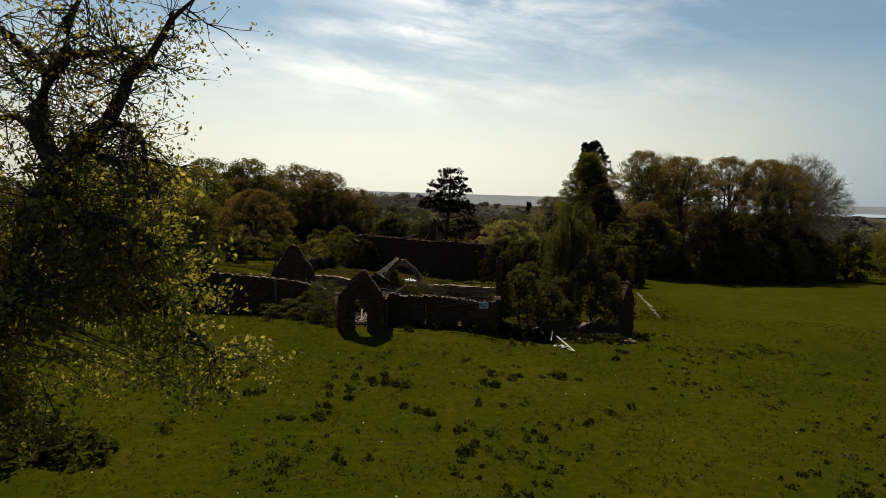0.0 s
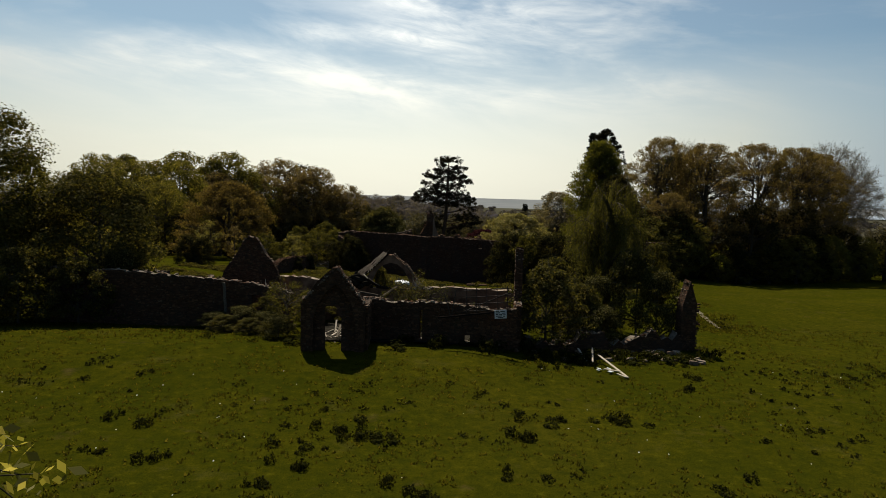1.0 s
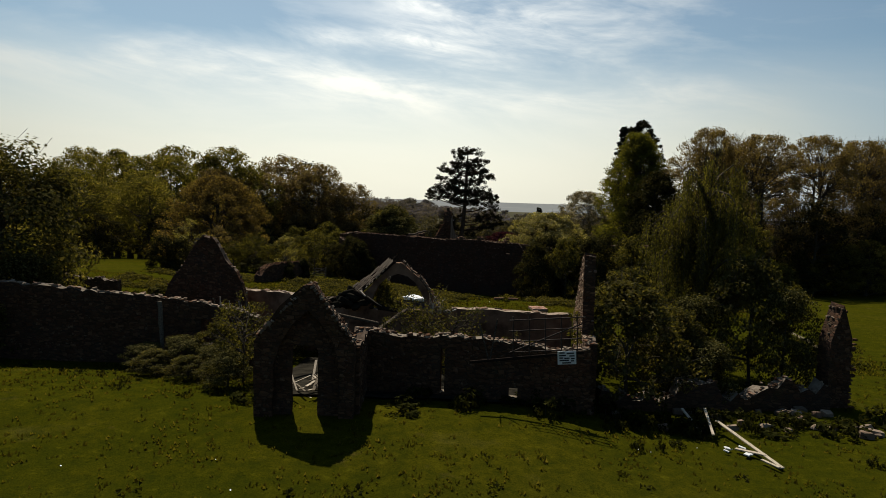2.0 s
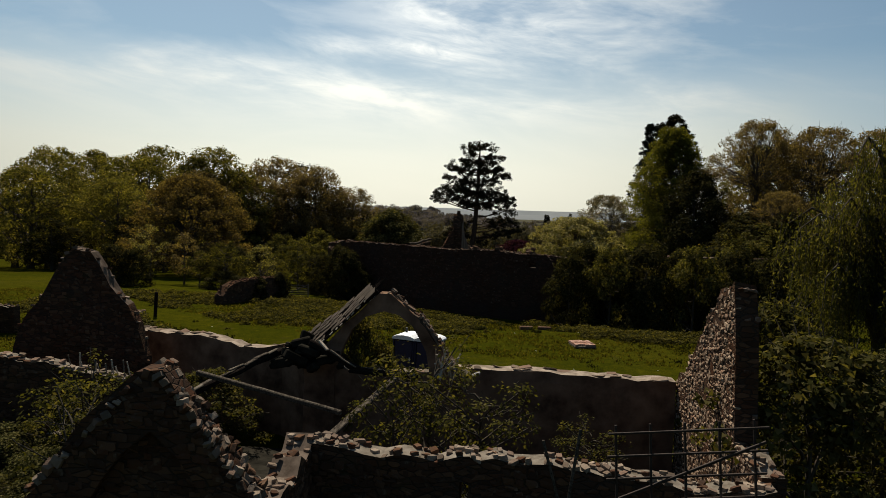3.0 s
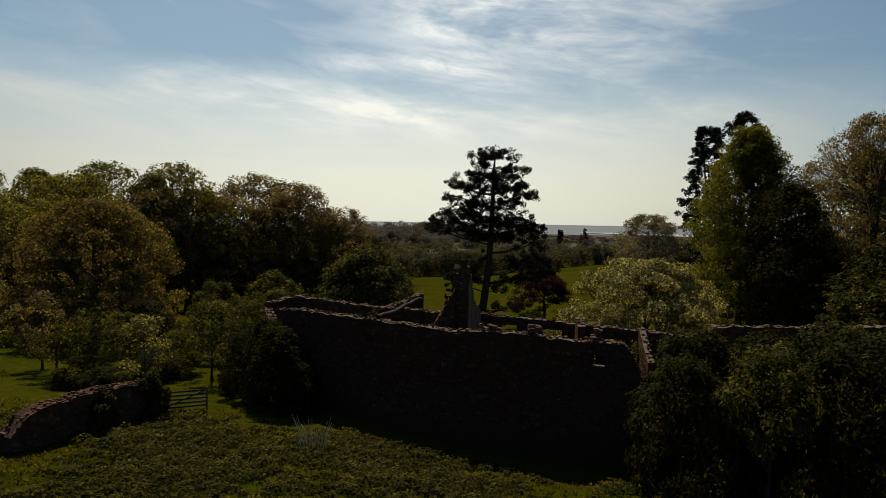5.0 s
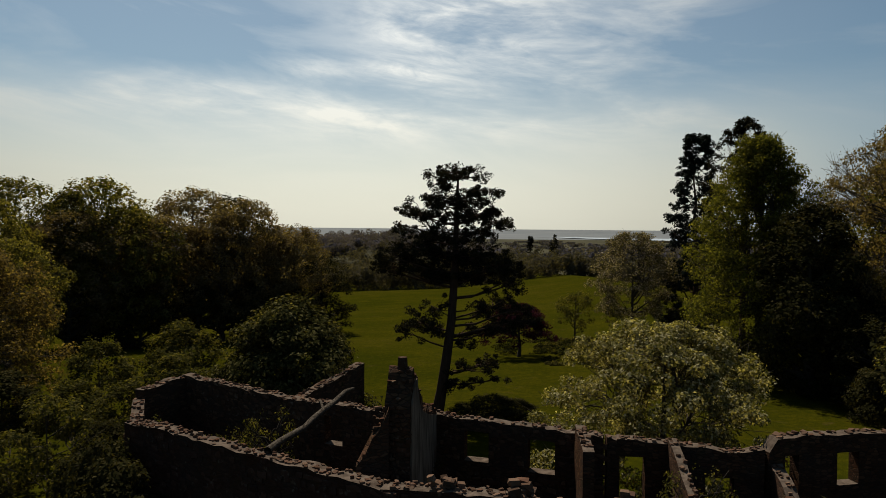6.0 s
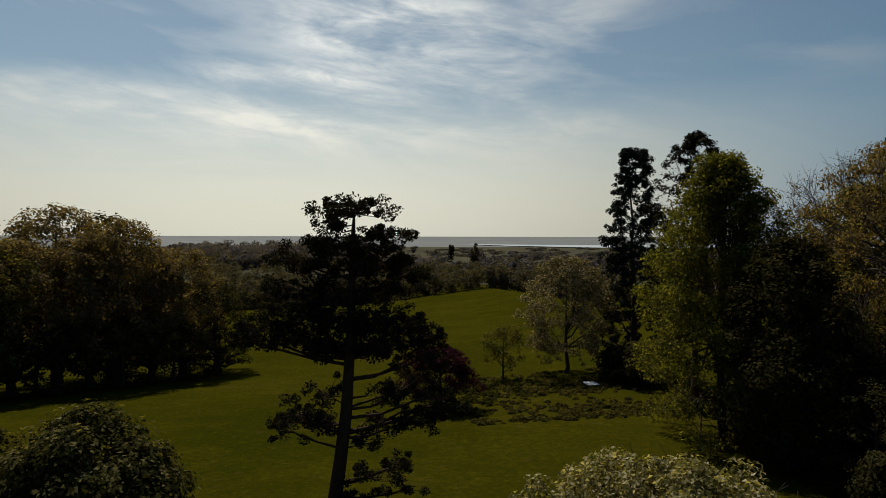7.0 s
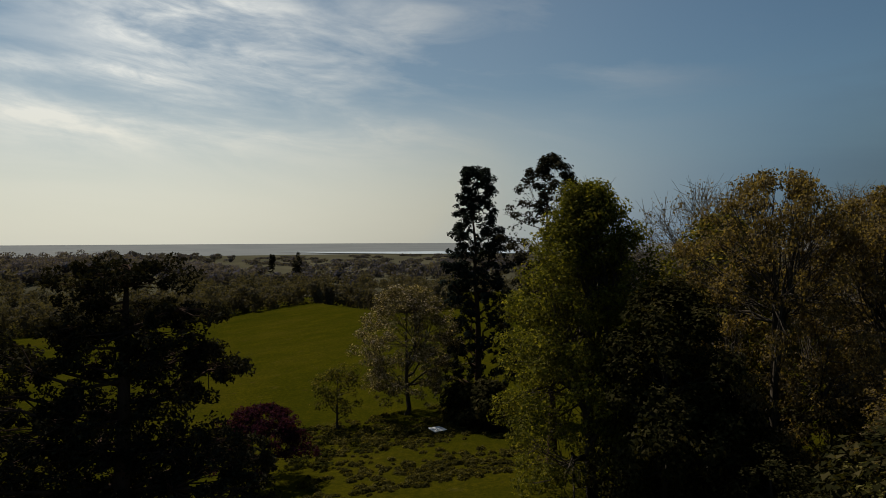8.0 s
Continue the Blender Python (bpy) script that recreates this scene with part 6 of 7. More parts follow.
rng = np.random.default_rng(91)
P = [(x, y, gz(x, y) + 0.03) for x, y in zip(rng.uniform(-24, 30, 110), rng.uniform(20, 52, 110))]
P += [(x, y, gz(x, y) + 0.05) for x, y in zip(rng.uniform(-24, 16, 60), rng.uniform(66, 92, 60))]
V, F = leaf_arrays(np.array(P), 0.065, rng, 0.6, 0.9, True, rng.normal(size=(170, 3)) * 0.3 + np.array([0, -0.3, 1.0]))
tagged(part_mesh("flowers", mesh_from("flowers", V, F), BOARD_WHITE), "tiny white daisies and flecks dotted over the grass", "flowers", kind="stuff")
def mound_stuff(name, n, region, seed, keep, label, leaf, size, sparse):
    """Soft rounded clumps of weeds, each a low dome of leaves, in one mesh."""
    rng = np.random.default_rng(seed)
    x0, x1, y0, y1 = region
    P, N = [], []
    while len(P) < n:
        x, y = rng.uniform(x0, x1), rng.uniform(y0, y1)
        if noise.noise((x * 0.13, y * 0.13, 5.0)) + 0.5 * noise.noise((x * 0.5, y * 0.5, 9.0)) + rng.uniform(-0.4, 0.4) < sparse or not keep(x, y):
            n -= 0.5
            continue
        r = rng.uniform(0.14, 0.5) * (1.0 + 0.6 * noise.noise((x * 0.35, y * 0.35, 11.0)))
        k = int(14 + 110 * r)
        d = rng.normal(size=(k, 3))
        d[:, 2] = np.abs(d[:, 2])
        d /= np.linalg.norm(d, axis=1)[:, None]
        P.append(d * np.array([r, r, r * rng.uniform(0.45, 0.85)]) * rng.uniform(0.7, 1.1, (k, 1)) + np.array([x, y, gz(x, y)]))
        N.append(d + np.array([0, 0, 0.5]) + rng.normal(size=(k, 3)) * 0.45)
    V, F = leaf_arrays(np.concatenate(P), size, rng, 0.1, 0.6, False, np.concatenate(N))
    return tagged(part_mesh(name, mesh_from(name, V, F), leaf), label, "weeds", kind="stuff")


mound_stuff("yard_weeds", 9000, (-34, 24, 80, 101), 34, lambda x, y: y > 84.5 + 2.5 * noise.noise((x * 0.15, 0, 3)) - 0.06 * (x + 8) and off_track(x, y) and by_wall(x, y),
           "rank weeds along the yard wall", YARD_LEAF, 0.13, 0.05)
weed_stuff("rough_weeds", 5200, (-34, 24, 64, 98), 35, lambda x, y: by_wall(x, y) and (off_track(x, y) or noise.noise((x * 0.8, y * 0.8, 2.0)) > 0.25), "dark docks scattered in the yard grass", WEED, 0.13, 0.4, (0.08, 0.22), 0.3, 0.0, 0.5)

mound_stuff("edge_weeds", 1700, (12, 36, 156, 184), 36, lambda x, y: noise.noise((x * 0.5, y * 0.16, 8.0)) > -0.3, "rough weeds at the wood's foot", YARD_LEAF, 0.24, -0.05)

# ---------------------------------------------------------------- far woods


def far_wood(name, spots, leaf, seed, n_leaf, size, label):
    """Many far trees in one mesh, each a lumpy crown of sprays."""
    rng = np.random.default_rng(seed)
    P, N = [], []
    for x, y, h, r in spots:
        z = gz(x, y)
        c = rng.normal(size=(9, 3)) * np.array([0.42 * r, 0.42 * r, 0.2 * h]) + np.array([x, y, z + 0.6 * h])
        k = rng.integers(0, 9, n_leaf)
        d = rng.normal(size=(n_leaf, 3)) + np.array([0, 0, 0.25])
        d /= np.linalg.norm(d, axis=1)[:, None]
        P.append(c[k] + d * np.array([0.42 * r, 0.42 * r, 0.22 * h]) * rng.uniform(0.7, 1.0, (n_leaf, 1)))
        N.append(d + rng.normal(size=(n_leaf, 3)) * 0.3)
        N.append(rng.normal(size=(n_leaf // 4, 3)))
        P.append(np.stack([x + rng.normal(0, 0.3 * r, n_leaf // 4), y + rng.normal(0, 0.3 * r, n_leaf // 4), z + rng.uniform(0, 0.5, n_leaf // 4) * h], 1))
    V, F = leaf_arrays(np.concatenate(P), size, rng, 0.0, 0.67, False, np.concatenate(N))
    return tagged(part_mesh(name, mesh_from(name, V, F), leaf), label, "wood", kind="stuff")


rw = random.Random(17)
belt = []
for k in range(74):         # a close wood on one side, rounded hedge trees with gaps on the other
    belt.append((-165 + 2.4 * k + rw.uniform(-1.5, 1.5), 402 + (k % 3) * 8 + rw.uniform(-2, 2), rw.uniform(10.5, 13.8), rw.uniform(5.0, 7.2)))
for k in range(40):
    x = 14 + 3.2 * k + rw.uniform(-2, 2)
    belt.append((x, 396 + 0.1 * x + rw.uniform(0, 30), rw.uniform(7.5, 12.5), rw.uniform(4.2, 7.0)))
far_wood("hedge_wood", belt, FAR_LEAF, 41, 760, 0.78, "belt of trees beyond the sloping field")
mid_w = []
for _ in range(220):
    y = rw.uniform(440, 700)
    mid_w.append((rw.uniform(-0.75, 0.8) * y, y, rw.uniform(9, 15), rw.uniform(5, 9)))
for _ in range(110):
    mid_w.append((rw.uniform(-360, 220), rw.uniform(640, 770), rw.uniform(7, 12), rw.uniform(6, 11)))
hill_w = []
for _ in range(170):        # wooded hill
    a, d = rw.uniform(0, 6.28), rw.random() ** 0.5
    hill_w.append((-95 + 190 * d * math.cos(a), 815 + 90 * d * math.sin(a), rw.uniform(11, 15), 10))
far_wood("far_wood", mid_w, FAR_LEAF, 42, 380, 1.05, "rolling woodland in the middle distance")
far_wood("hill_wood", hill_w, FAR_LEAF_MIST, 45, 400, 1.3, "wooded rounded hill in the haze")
far_w = []
for _ in range(420):
    y = rw.uniform(700, 1900)
    x = rw.uniform(-0.75, 0.85) * y
    open_ground = x > 140 and y > 1250
    far_w.append((x, y, rw.uniform(3, 6) if open_ground else rw.uniform(9, 16), rw.uniform(10, 22)))
far_wood("farther_wood", far_w, FAR_LEAF_HAZE, 43, 220, 3.2, "hazy woods towards the estuary")
kind_w = [(107, 893, 30, 4.0), (136, 900, 29, 6)]
far_wood("far_conifers", kind_w, NEEDLES, 44, 260, 2.2, "dark far conifers above the woods")

# ---------------------------------------------------------------- loose things


def portable_toilet(x, y, turn):
    top = empty("portable_toilet", x, y, gz(x, y) + 0.02, "blue plastic portable toilet with a white domed roof", "portable toilet", "toilets", turn)
    W, D, H = 1.08, 1.08, 2.02
    box("base", (W, D, 0.14), pose(0, 0, 0.07), PLASTIC_DARK, top, 0.02, "dark skid base")
    for sx in (-1, 1):
        box("side_panel", (0.05, D - 0.1, H - 0.14), pose(sx * (W / 2 - 0.03), 0, 0.14 + (H - 0.14) / 2), PLASTIC_BLUE, top, 0.012)
    box("back_panel", (W - 0.12, 0.05, H - 0.14), pose(0, D / 2 - 0.05, 0.14 + (H - 0.14) / 2), PLASTIC_BLUE, top, 0.012)
    door = box("door", (W - 0.2, 0.045, H - 0.3), pose(0, -D / 2 + 0.04, 0.2 + (H - 0.3) / 2), PLASTIC_BLUE, top, 0.012)
    box("door_handle", (0.04, 0.05, 0.16), pose(W / 2 - 0.2, -D / 2 - 0.005, 1.1), PLASTIC_WHITE, door, 0.008)
    for sx in (-1, 1):
        for sy in (-1, 1):
            box("corner_post", (0.08, 0.08, H - 0.1), pose(sx * (W / 2 - 0.03), sy * (D / 2 - 0.03), 0.1 + (H - 0.1) / 2), PLASTIC_BLUE, top, 0.025)
    bm = bmesh.new()
    prof = [(-0.58, 0), (-0.58, 0.07), (-0.5, 0.13), (-0.32, 0.19), (0, 0.22), (0.32, 0.19), (0.5, 0.13), (0.58, 0.07), (0.58, 0)]
    rows = []
    for k in range(12):
        yy = -0.58 + 1.16 * k / 11
        f = 1.0 if k % 2 else 0.93
        rows.append([bm.verts.new((px, yy, H - 0.03 + pz * (f if pz > 0.1 else 1))) for px, pz in prof])
    for a, b in zip(rows, rows[1:]):
        for i in range(len(prof) - 1):
            bm.faces.new((a[i], a[i + 1], b[i + 1], b[i]))
    bm.faces.new(rows[0])
    bm.faces.new(list(reversed(rows[-1])))
    for a, b in zip(rows, rows[1:]):
        bm.faces.new((b[0], b[-1], a[-1], a[0]))
    bmesh.ops.recalc_face_normals(bm, faces=bm.faces)
    part("roof", bm, PLASTIC_WHITE, top, "white ribbed roof")
    bm = bmesh.new()
    bmesh.ops.create_cone(bm, cap_ends=True, segments=12, radius1=0.055, radius2=0.055, depth=0.3, matrix=pose(-0.25, 0.3, H + 0.22))
    part("vent_pipe", bm, INK, top, "black vent pipe")
    return top


portable_toilet(-3.72, 72.3, -22)
portable_toilet(-2.68, 71.88, -22)

# roof remains on the arched gable
roof = empty("roof_fragment", 0, 0, 0, "surviving slope of slates and rafters on the arched gable", "roof")
rs = random.Random(4)
ridge_end, eave_end = Vector((-4.12, 61.8, 5.44)), Vector((-6.1, 61.9, 3.5))
back = Vector((-0.25, 1.0, 0.0))          # the roof runs back from the gable
down = eave_end - ridge_end
up_n = down.cross(back).normalized()
up_n = up_n if up_n.z > 0 else -up_n


def on_roof(u, v, lift=0.0):
    """A point of the slope: u from ridge to eave, v metres back; it sags a little and flares at the eave."""
    return ridge_end + down * u + Vector((-0.24 - 0.30 * u, 1.0, 0.0)) * v + up_n * (lift - 0.05 * math.sin(math.pi * u))


for k in range(6):
    a, b = on_roof(-0.05, 0.05 + 0.24 * k, -0.07), on_roof(1.02, 0.05 + 0.24 * k, -0.07)
    bar_between("rafter", a, b, 0.07, 0.09, TIMBER_DARK, roof, rough=0.03)
for i in range(13):
    for j in range(5):
        if rs.random() < 0.04 or (j == 0 and i % 4 == 1):
            continue
        shift = 0.12 * (i % 2) + rs.uniform(-0.05, 0.05)
        p = on_roof((i + 0.5) / 13, 0.12 + 0.28 * j + shift, 0.03 + rs.uniform(0, 0.012))
        q = on_roof((i + 1.0) / 13, 0.12 + 0.28 * j, 0.03) - on_roof((i + 0.0) / 13, 0.12 + 0.28 * j, 0.03)
        x_ax = q.normalized()
        z_ax = x_ax.cross(back).normalized()
        z_ax = z_ax if z_ax.z > 0 else -z_ax
        y_ax = z_ax.cross(x_ax)
        loose = 3.0 if j == 0 else 1.0
        m = Matrix.Translation(p) @ Matrix((x_ax, y_ax, z_ax)).transposed().to_4x4() @ Euler((rs.uniform(-0.03, 0.03) * loose, 0.03 + rs.uniform(-0.015, 0.02) * loose, rs.uniform(-0.07, 0.07) * loose)).to_matrix().to_4x4()
        box("slate", (rs.uniform(0.3, 0.42), rs.uniform(0.28, 0.46), 0.018), m, SLATE, roof, 0.0)
# pale bars added for the light in the gaps along the slates' edge
for k in range(9):
    u_ = 0.12 + 0.092 * k + rs.uniform(-0.02, 0.02)
    bar_between("lath_end", on_roof(u_, -0.06, 0.03), on_roof(u_ + rs.uniform(0.03, 0.055), -0.09, 0.02), 0.06, 0.03, PALE_WOOD, roof, 0.004)
for k in range(5):
    bar_between("ridge_stub", on_roof(-0.03, 0.15 + 0.1 * k, 0.0), on_roof(-0.03, 0.15 + 0.1 * k, 0.0) + Vector((rs.uniform(0.15, 0.4), 0.1, rs.uniform(0.15, 0.4))), 0.03, 0.04, TIMBER_DARK, roof, 0.004)
# coping stones down the other side, and a heap of broken timbers below
beams = empty("fallen_beams", 0, 0, 0, "charred and pale-topped roof timbers fallen across the range", "timber")


bar_between("tie_beam", (-8.35, 58.4, 3.6), (-4.2, 56.7, 3.2), 0.12, 0.12, BARKED, beams, 0.02, rough=0.025)
bar_between("rafter", (-8.5, 57.9, 3.05), (-7.1, 62.4, 3.42), 0.2, 0.17, TIMBER_DARK, beams, 0.03, rough=0.06)
for k in range(7):          # pale split strips stand for its sunlit upper face
    u0_, u1_ = 0.02 + 0.13 * k, 0.02 + 0.13 * k + rs.uniform(0.12, 0.2)
    a_, b_ = Vector((-8.5, 57.9, 3.15)), Vector((-7.1, 62.4, 3.52))
    off_ = Vector((rs.uniform(-0.05, 0.05), 0, rs.uniform(-0.01, 0.03)))
    bar_between("strip", a_.lerp(b_, u0_) + off_, a_.lerp(b_, min(1.0, u1_)) + off_ * 0.6, rs.uniform(0.06, 0.13), 0.05, BARKED if k % 3 else TIMBER, beams, 0.015, rough=0.04)
bar_between("rafter", (-4.5, 55.2, 2.85), (-3.1, 59.0, 3.5), 0.2, 0.09, BARKED, beams, 0.02, rough=0.03)
bar_between("purlin", (-6.0, 61.3, 3.95), (-4.4, 61.15, 3.12), 0.16, 0.2, TIMBER_DARK, beams, 0.04, rough=0.06)
bar_between("purlin", (-4.75, 61.2, 3.16), (-2.6, 61.15, 2.98), 0.2, 0.16, TIMBER_DARK, beams, 0.04, rough=0.05)
# pale strip laid on for the purlin's light top
bar_between("strip", (-3.6, 61.15, 3.12), (-2.7, 61.12, 3.06), 0.17, 0.05, TIMBER, beams, 0.015, rough=0.03)
bar_between("splintered_end", (-5.66, 61.1, 4.03), (-5.36, 60.95, 3.76), 0.13, 0.05, PALE_WOOD, beams, 0.015)
bar_between("strip", (-5.3, 61.05, 3.74), (-4.5, 61.0, 3.26), 0.07, 0.04, TIMBER, beams, 0.012, rough=0.04)
heap = empty("charred_heap", -6.3, 62.3, 2.9, "black heap of charred roof timber and ash on the wall corner", "debris")
for k in range(56):
    a_, l_ = rs.uniform(0, 3.14), rs.uniform(0.3, 0.8)
    p_ = Vector((rs.gauss(0, 0.42), rs.gauss(0, 0.4), 0))
    p_.z = rs.uniform(0.1, 0.95 - 0.45 * min(1.6, abs(p_.x)))
    q_ = p_ + Vector((l_ * math.cos(a_), l_ * math.sin(a_), rs.uniform(-0.4, 0.4)))
    bar_between("charred_piece", p_ - (q_ - p_) / 2, p_ + (q_ - p_) / 2, rs.uniform(0.16, 0.4), rs.uniform(0.14, 0.34), BLACK_LITTER, heap, 0.04, rough=0.09)
spl = empty("splintered_timber", -1.75, 61.45, 2.95, "white splintered timber ends by the arch", "timber")
for k in range(9):
    bar_between("splinter", (rs.uniform(-0.5, 0.3), rs.uniform(-0.5, 0.3), 0), (rs.uniform(-0.4, 0.5), rs.uniform(-0.5, 0.1), rs.uniform(0.4, 1.05)), 0.08, 0.05, PALE_WOOD, spl, 0.01)
for k in range(6):
    box("slab", (rs.uniform(0.25, 0.5), rs.uniform(0.2, 0.4), 0.06), pose(rs.uniform(-0.4, 0.9), rs.uniform(-0.3, 0.3), rs.uniform(0.1, 0.3), rs.uniform(-30, 30), rs.uniform(-25, 25), rs.uniform(0, 180)), TIMBER if k % 2 else PLASTER, spl, 0.015)
log = empty("fallen_bough", -6.0, 101.9, 4.5, "bleached crooked bough lying between the house walls", "branch")
V, F = tube_arrays([[((0, 0, 0.12), 0.13), ((0.2, 0.9, 0.14), 0.12), ((0.35, 1.8, 0.05), 0.13), ((0.7, 2.7, 0.1), 0.11), ((0.8, 3.6, 0.12), 0.12), ((1.05, 4.6, 0.22), 0.11), ((1.2, 5.6, 0.16), 0.12),
                     ((1.4, 6.6, 0.24), 0.1), ((1.5, 7.6, 0.22), 0.1), ((1.75, 8.4, 0.16), 0.07)],
                    [((1.05, 4.6, 0.22), 0.06), ((0.8, 5.4, 0.36), 0.045), ((0.7, 5.8, 0.34), 0.02)]], 8)
part_mesh("bough", mesh_from("bough", V, F), BARKED, log)
wreck = empty("timber_debris", -6.2, 54.6, gz(-6.2, 54.6), "pile of pale broken laths, boards and stones inside the porch", "debris")
for k in range(26):
    p_ = Vector((rs.uniform(-1.1, 1.1), rs.uniform(-1.6, 1.4), rs.uniform(0.02, 0.5)))
    a_, l_ = rs.uniform(0, 3.14), rs.uniform(0.4, 1.5)
    v_ = Vector((l_ * math.cos(a_), l_ * math.sin(a_), rs.uniform(-0.1, 0.9))) / 2
    bar_between("lath", p_ - v_ + Vector((0, 0, abs(v_.z))), p_ + v_ + Vector((0, 0, abs(v_.z))), rs.uniform(0.04, 0.13), rs.uniform(0.03, 0.06), PALE_WOOD if k % 3 else TIMBER, wreck, 0.006)
laths = empty("broken_laths", -11.8, 60.25, 2.85, "row of broken pale laths standing on the wall top", "lath")
for k in range(11):
    x_ = -0.9 + 0.17 * k
    bar_between("lath", (x_, rs.uniform(-0.05, 0.05), -0.15), (x_ + rs.uniform(-0.22, 0.02), rs.uniform(-0.12, 0.05), rs.uniform(0.35, 0.75)), 0.045, 0.03, PALE_WOOD if k % 3 else TIMBER, laths, 0.005)
# the leaning rail frame with its notice
rails = empty("rail_frame", 0, 0, 0, "rusty steel rail frame leaning on the front wall", "railing")
for k in range(5):
    x_ = 1.5 + 0.62 * k
    bar_between("upright", (x_, 52.75, 2.7 + 0.08 * k), (x_ - 0.05, 52.95, 4.35 + 0.05 * k), 0.04, 0.04, RUST, rails, 0.006)
for k in range(4):
    bar_between("rail", (1.3, 52.85, 2.95 + 0.42 * k), (4.15, 52.8, 3.2 + 0.42 * k), 0.035, 0.04, RUST, rails, 0.006)
bar_between("brace", (1.35, 52.82, 2.95), (4.1, 52.78, 4.2), 0.04, 0.05, RUST, rails, 0.006)
bar_between("prop", (0.55, 52.9, 2.6), (0.15, 53.0, 4.0), 0.05, 0.05, BARKED, rails, 0.01)
bar_between("prop", (0.6, 52.9, 2.6), (0.85, 53.1, 4.2), 0.05, 0.05, BARKED, rails, 0.01)
bar_between("boom", (-0.2, 52.7, 2.55), (4.2, 52.7, 3.1), 0.09, 0.1, TIMBER_DARK, rails, 0.01)
sign = empty("warning_sign", 3.55, 52.62, 2.78, "white warning notice with black lettering on the railing", "sign")
box("panel", (0.72, 0.02, 0.52), pose(0, 0, 0.1, 0, -4), BOARD_WHITE, sign, 0.004)
for zz, runs in ((0.20, ((-0.2, 0.2), (0.12, 0.28))), (0.10, ((-0.17, 0.26), (0.19, 0.2))), (0.0, ((-0.22, 0.14), (0.0, 0.2), (0.23, 0.14))), (-0.09, ((-0.1, 0.36), (0.22, 0.12))), (-0.18, ((0.0, 0.34),))):
    for x_, w in runs:
        box("lettering_bar", (w, 0.012, 0.05), pose(x_, -0.014, 0.1 + zz - 0.02, 0, -4), INK, sign, 0.0)
# split planks on the grass
planks = empty("broken_planks", 10.0, 51.5, 0.1, "pale split planks and boards thrown on the grass", "plank")
for (a, b, w) in (((0.45, -2.2, 0.0), (-0.35, 1.6, 0.35), 0.15), ((-1.0, 0.2, 0.25), (-0.55, 2.4, 0.6), 0.10), ((-0.5, -0.6, 0.05), (0.3, -1.3, 0.1), 0.16), ((-1.2, 1.0, 0.1), (-1.4, 2.6, 0.5), 0.12), ((0.0, -1.6, 0.05), (0.3, -2.3, 0.05), 0.12)):
    bar_between("plank", a, b, w, 0.05, PALE_WOOD, planks, 0.008)
for k in range(5):
    box("shard", (rs.uniform(0.12, 0.3), rs.uniform(0.08, 0.2), 0.05), pose(-0.5 + rs.uniform(-0.6, 0.5), -0.8 + rs.uniform(-0.5, 0.5), 0.03, rs.uniform(-15, 15), rs.uniform(-15, 15), rs.uniform(0, 180)), BOARD_WHITE, planks, 0.01)


def brick_pallet(x, y, turn):
    top = empty("brick_stack", x, y, gz(x, y), "flat stack of salvaged orange bricks on a pallet", "bricks", turn=turn)
    top.scale = (0.85, 0.7, 0.9)
    box("pallet", (1.5, 1.9, 0.13), pose(0, 0, 0.09), TIMBER, top, 0.01)
    r = random.Random(3)
    for j in range(8):
        for i in range(6):
            if r.random() < 0.07:
                continue
            me_m = pose(-0.62 + 0.245 * i + r.uniform(-0.01, 0.01), -0.82 + 0.235 * j + (0.12 if j > 3 else 0), 0.15 + 0.06, r.uniform(-2, 2), r.uniform(-2, 2), r.uniform(-4, 4))
            box("brick", (0.225, 0.205, 0.12), me_m, BRICK, top, 0.0)


brick_pallet(6.1, 81.4, 8)
for x, y, tn in ((3.3, 87.0, 10), (4.6, 87.5, -6)):
    tr = empty("stone_trough", x, y, gz(x, y), "long pale stone block lying in the grass", "stone block", "yard blocks", tn)
    bm = bmesh.new()
    box_bm(bm, (0.9, 0.36, 0.26), pose(0, 0, 0.1), 0.04)
    part("block", bm, LOOSE_DULL, tr)
post = empty("fence_post", -22.2, 86.8, gz(-22.2, 86.8), "weathered wooden fence post standing alone", "post")
box("post", (0.2, 0.2, 1.75), pose(0, 0, 0.8, 2, 3, 12), TIMBER_DARK, post, 0.02)
gate = empty("field_gate", -15.9, 101.0, gz(-15.9, 101.0), "weathered wooden field gate beside the wall stub", "gate", turn=28)
for k in range(5):
    box("rail", (2.2, 0.05, 0.09), pose(0, 0, 0.3 + 0.2 * k), BARKED, gate, 0.008)
for x_ in (-1.1, 1.1):
    box("stile", (0.09, 0.08, 1.25), pose(x_, 0, 0.62), TIMBER, gate, 0.01)
bar_between("brace", (-1.05, 0.04, 0.3), (1.05, 0.04, 1.1), 0.05, 0.08, TIMBER, gate, 0.006)
board = empty("white_board", 28.7, 171.8, gz(28.7, 171.8), "small white board lying in the weeds", "board")
box("panel", (1.7, 1.2, 0.12), pose(0, 0, 0.3, 8, 4, 20), BOARD_WHITE, board, 0.01)
for k in range(9):
    x, y = -24.2 + rs.uniform(-1.6, 1.4), 87.0 + rs.uniform(-0.5, 0.5)
    st = box("garden_stone", (rs.uniform(0.3, 0.8), rs.uniform(0.25, 0.5), rs.uniform(0.2, 0.4)), pose(x, y, gz(x, y) + 0.12, rs.uniform(-12, 12), rs.uniform(-12, 12), rs.uniform(0, 180)), LOOSE, None, 0.05)
    tagged(st, "rough pale stone in a low heap by the post", "stone", "garden stones")
V = [(5.4, 73.9, gz(5.4, 73.9) + 0.05)]
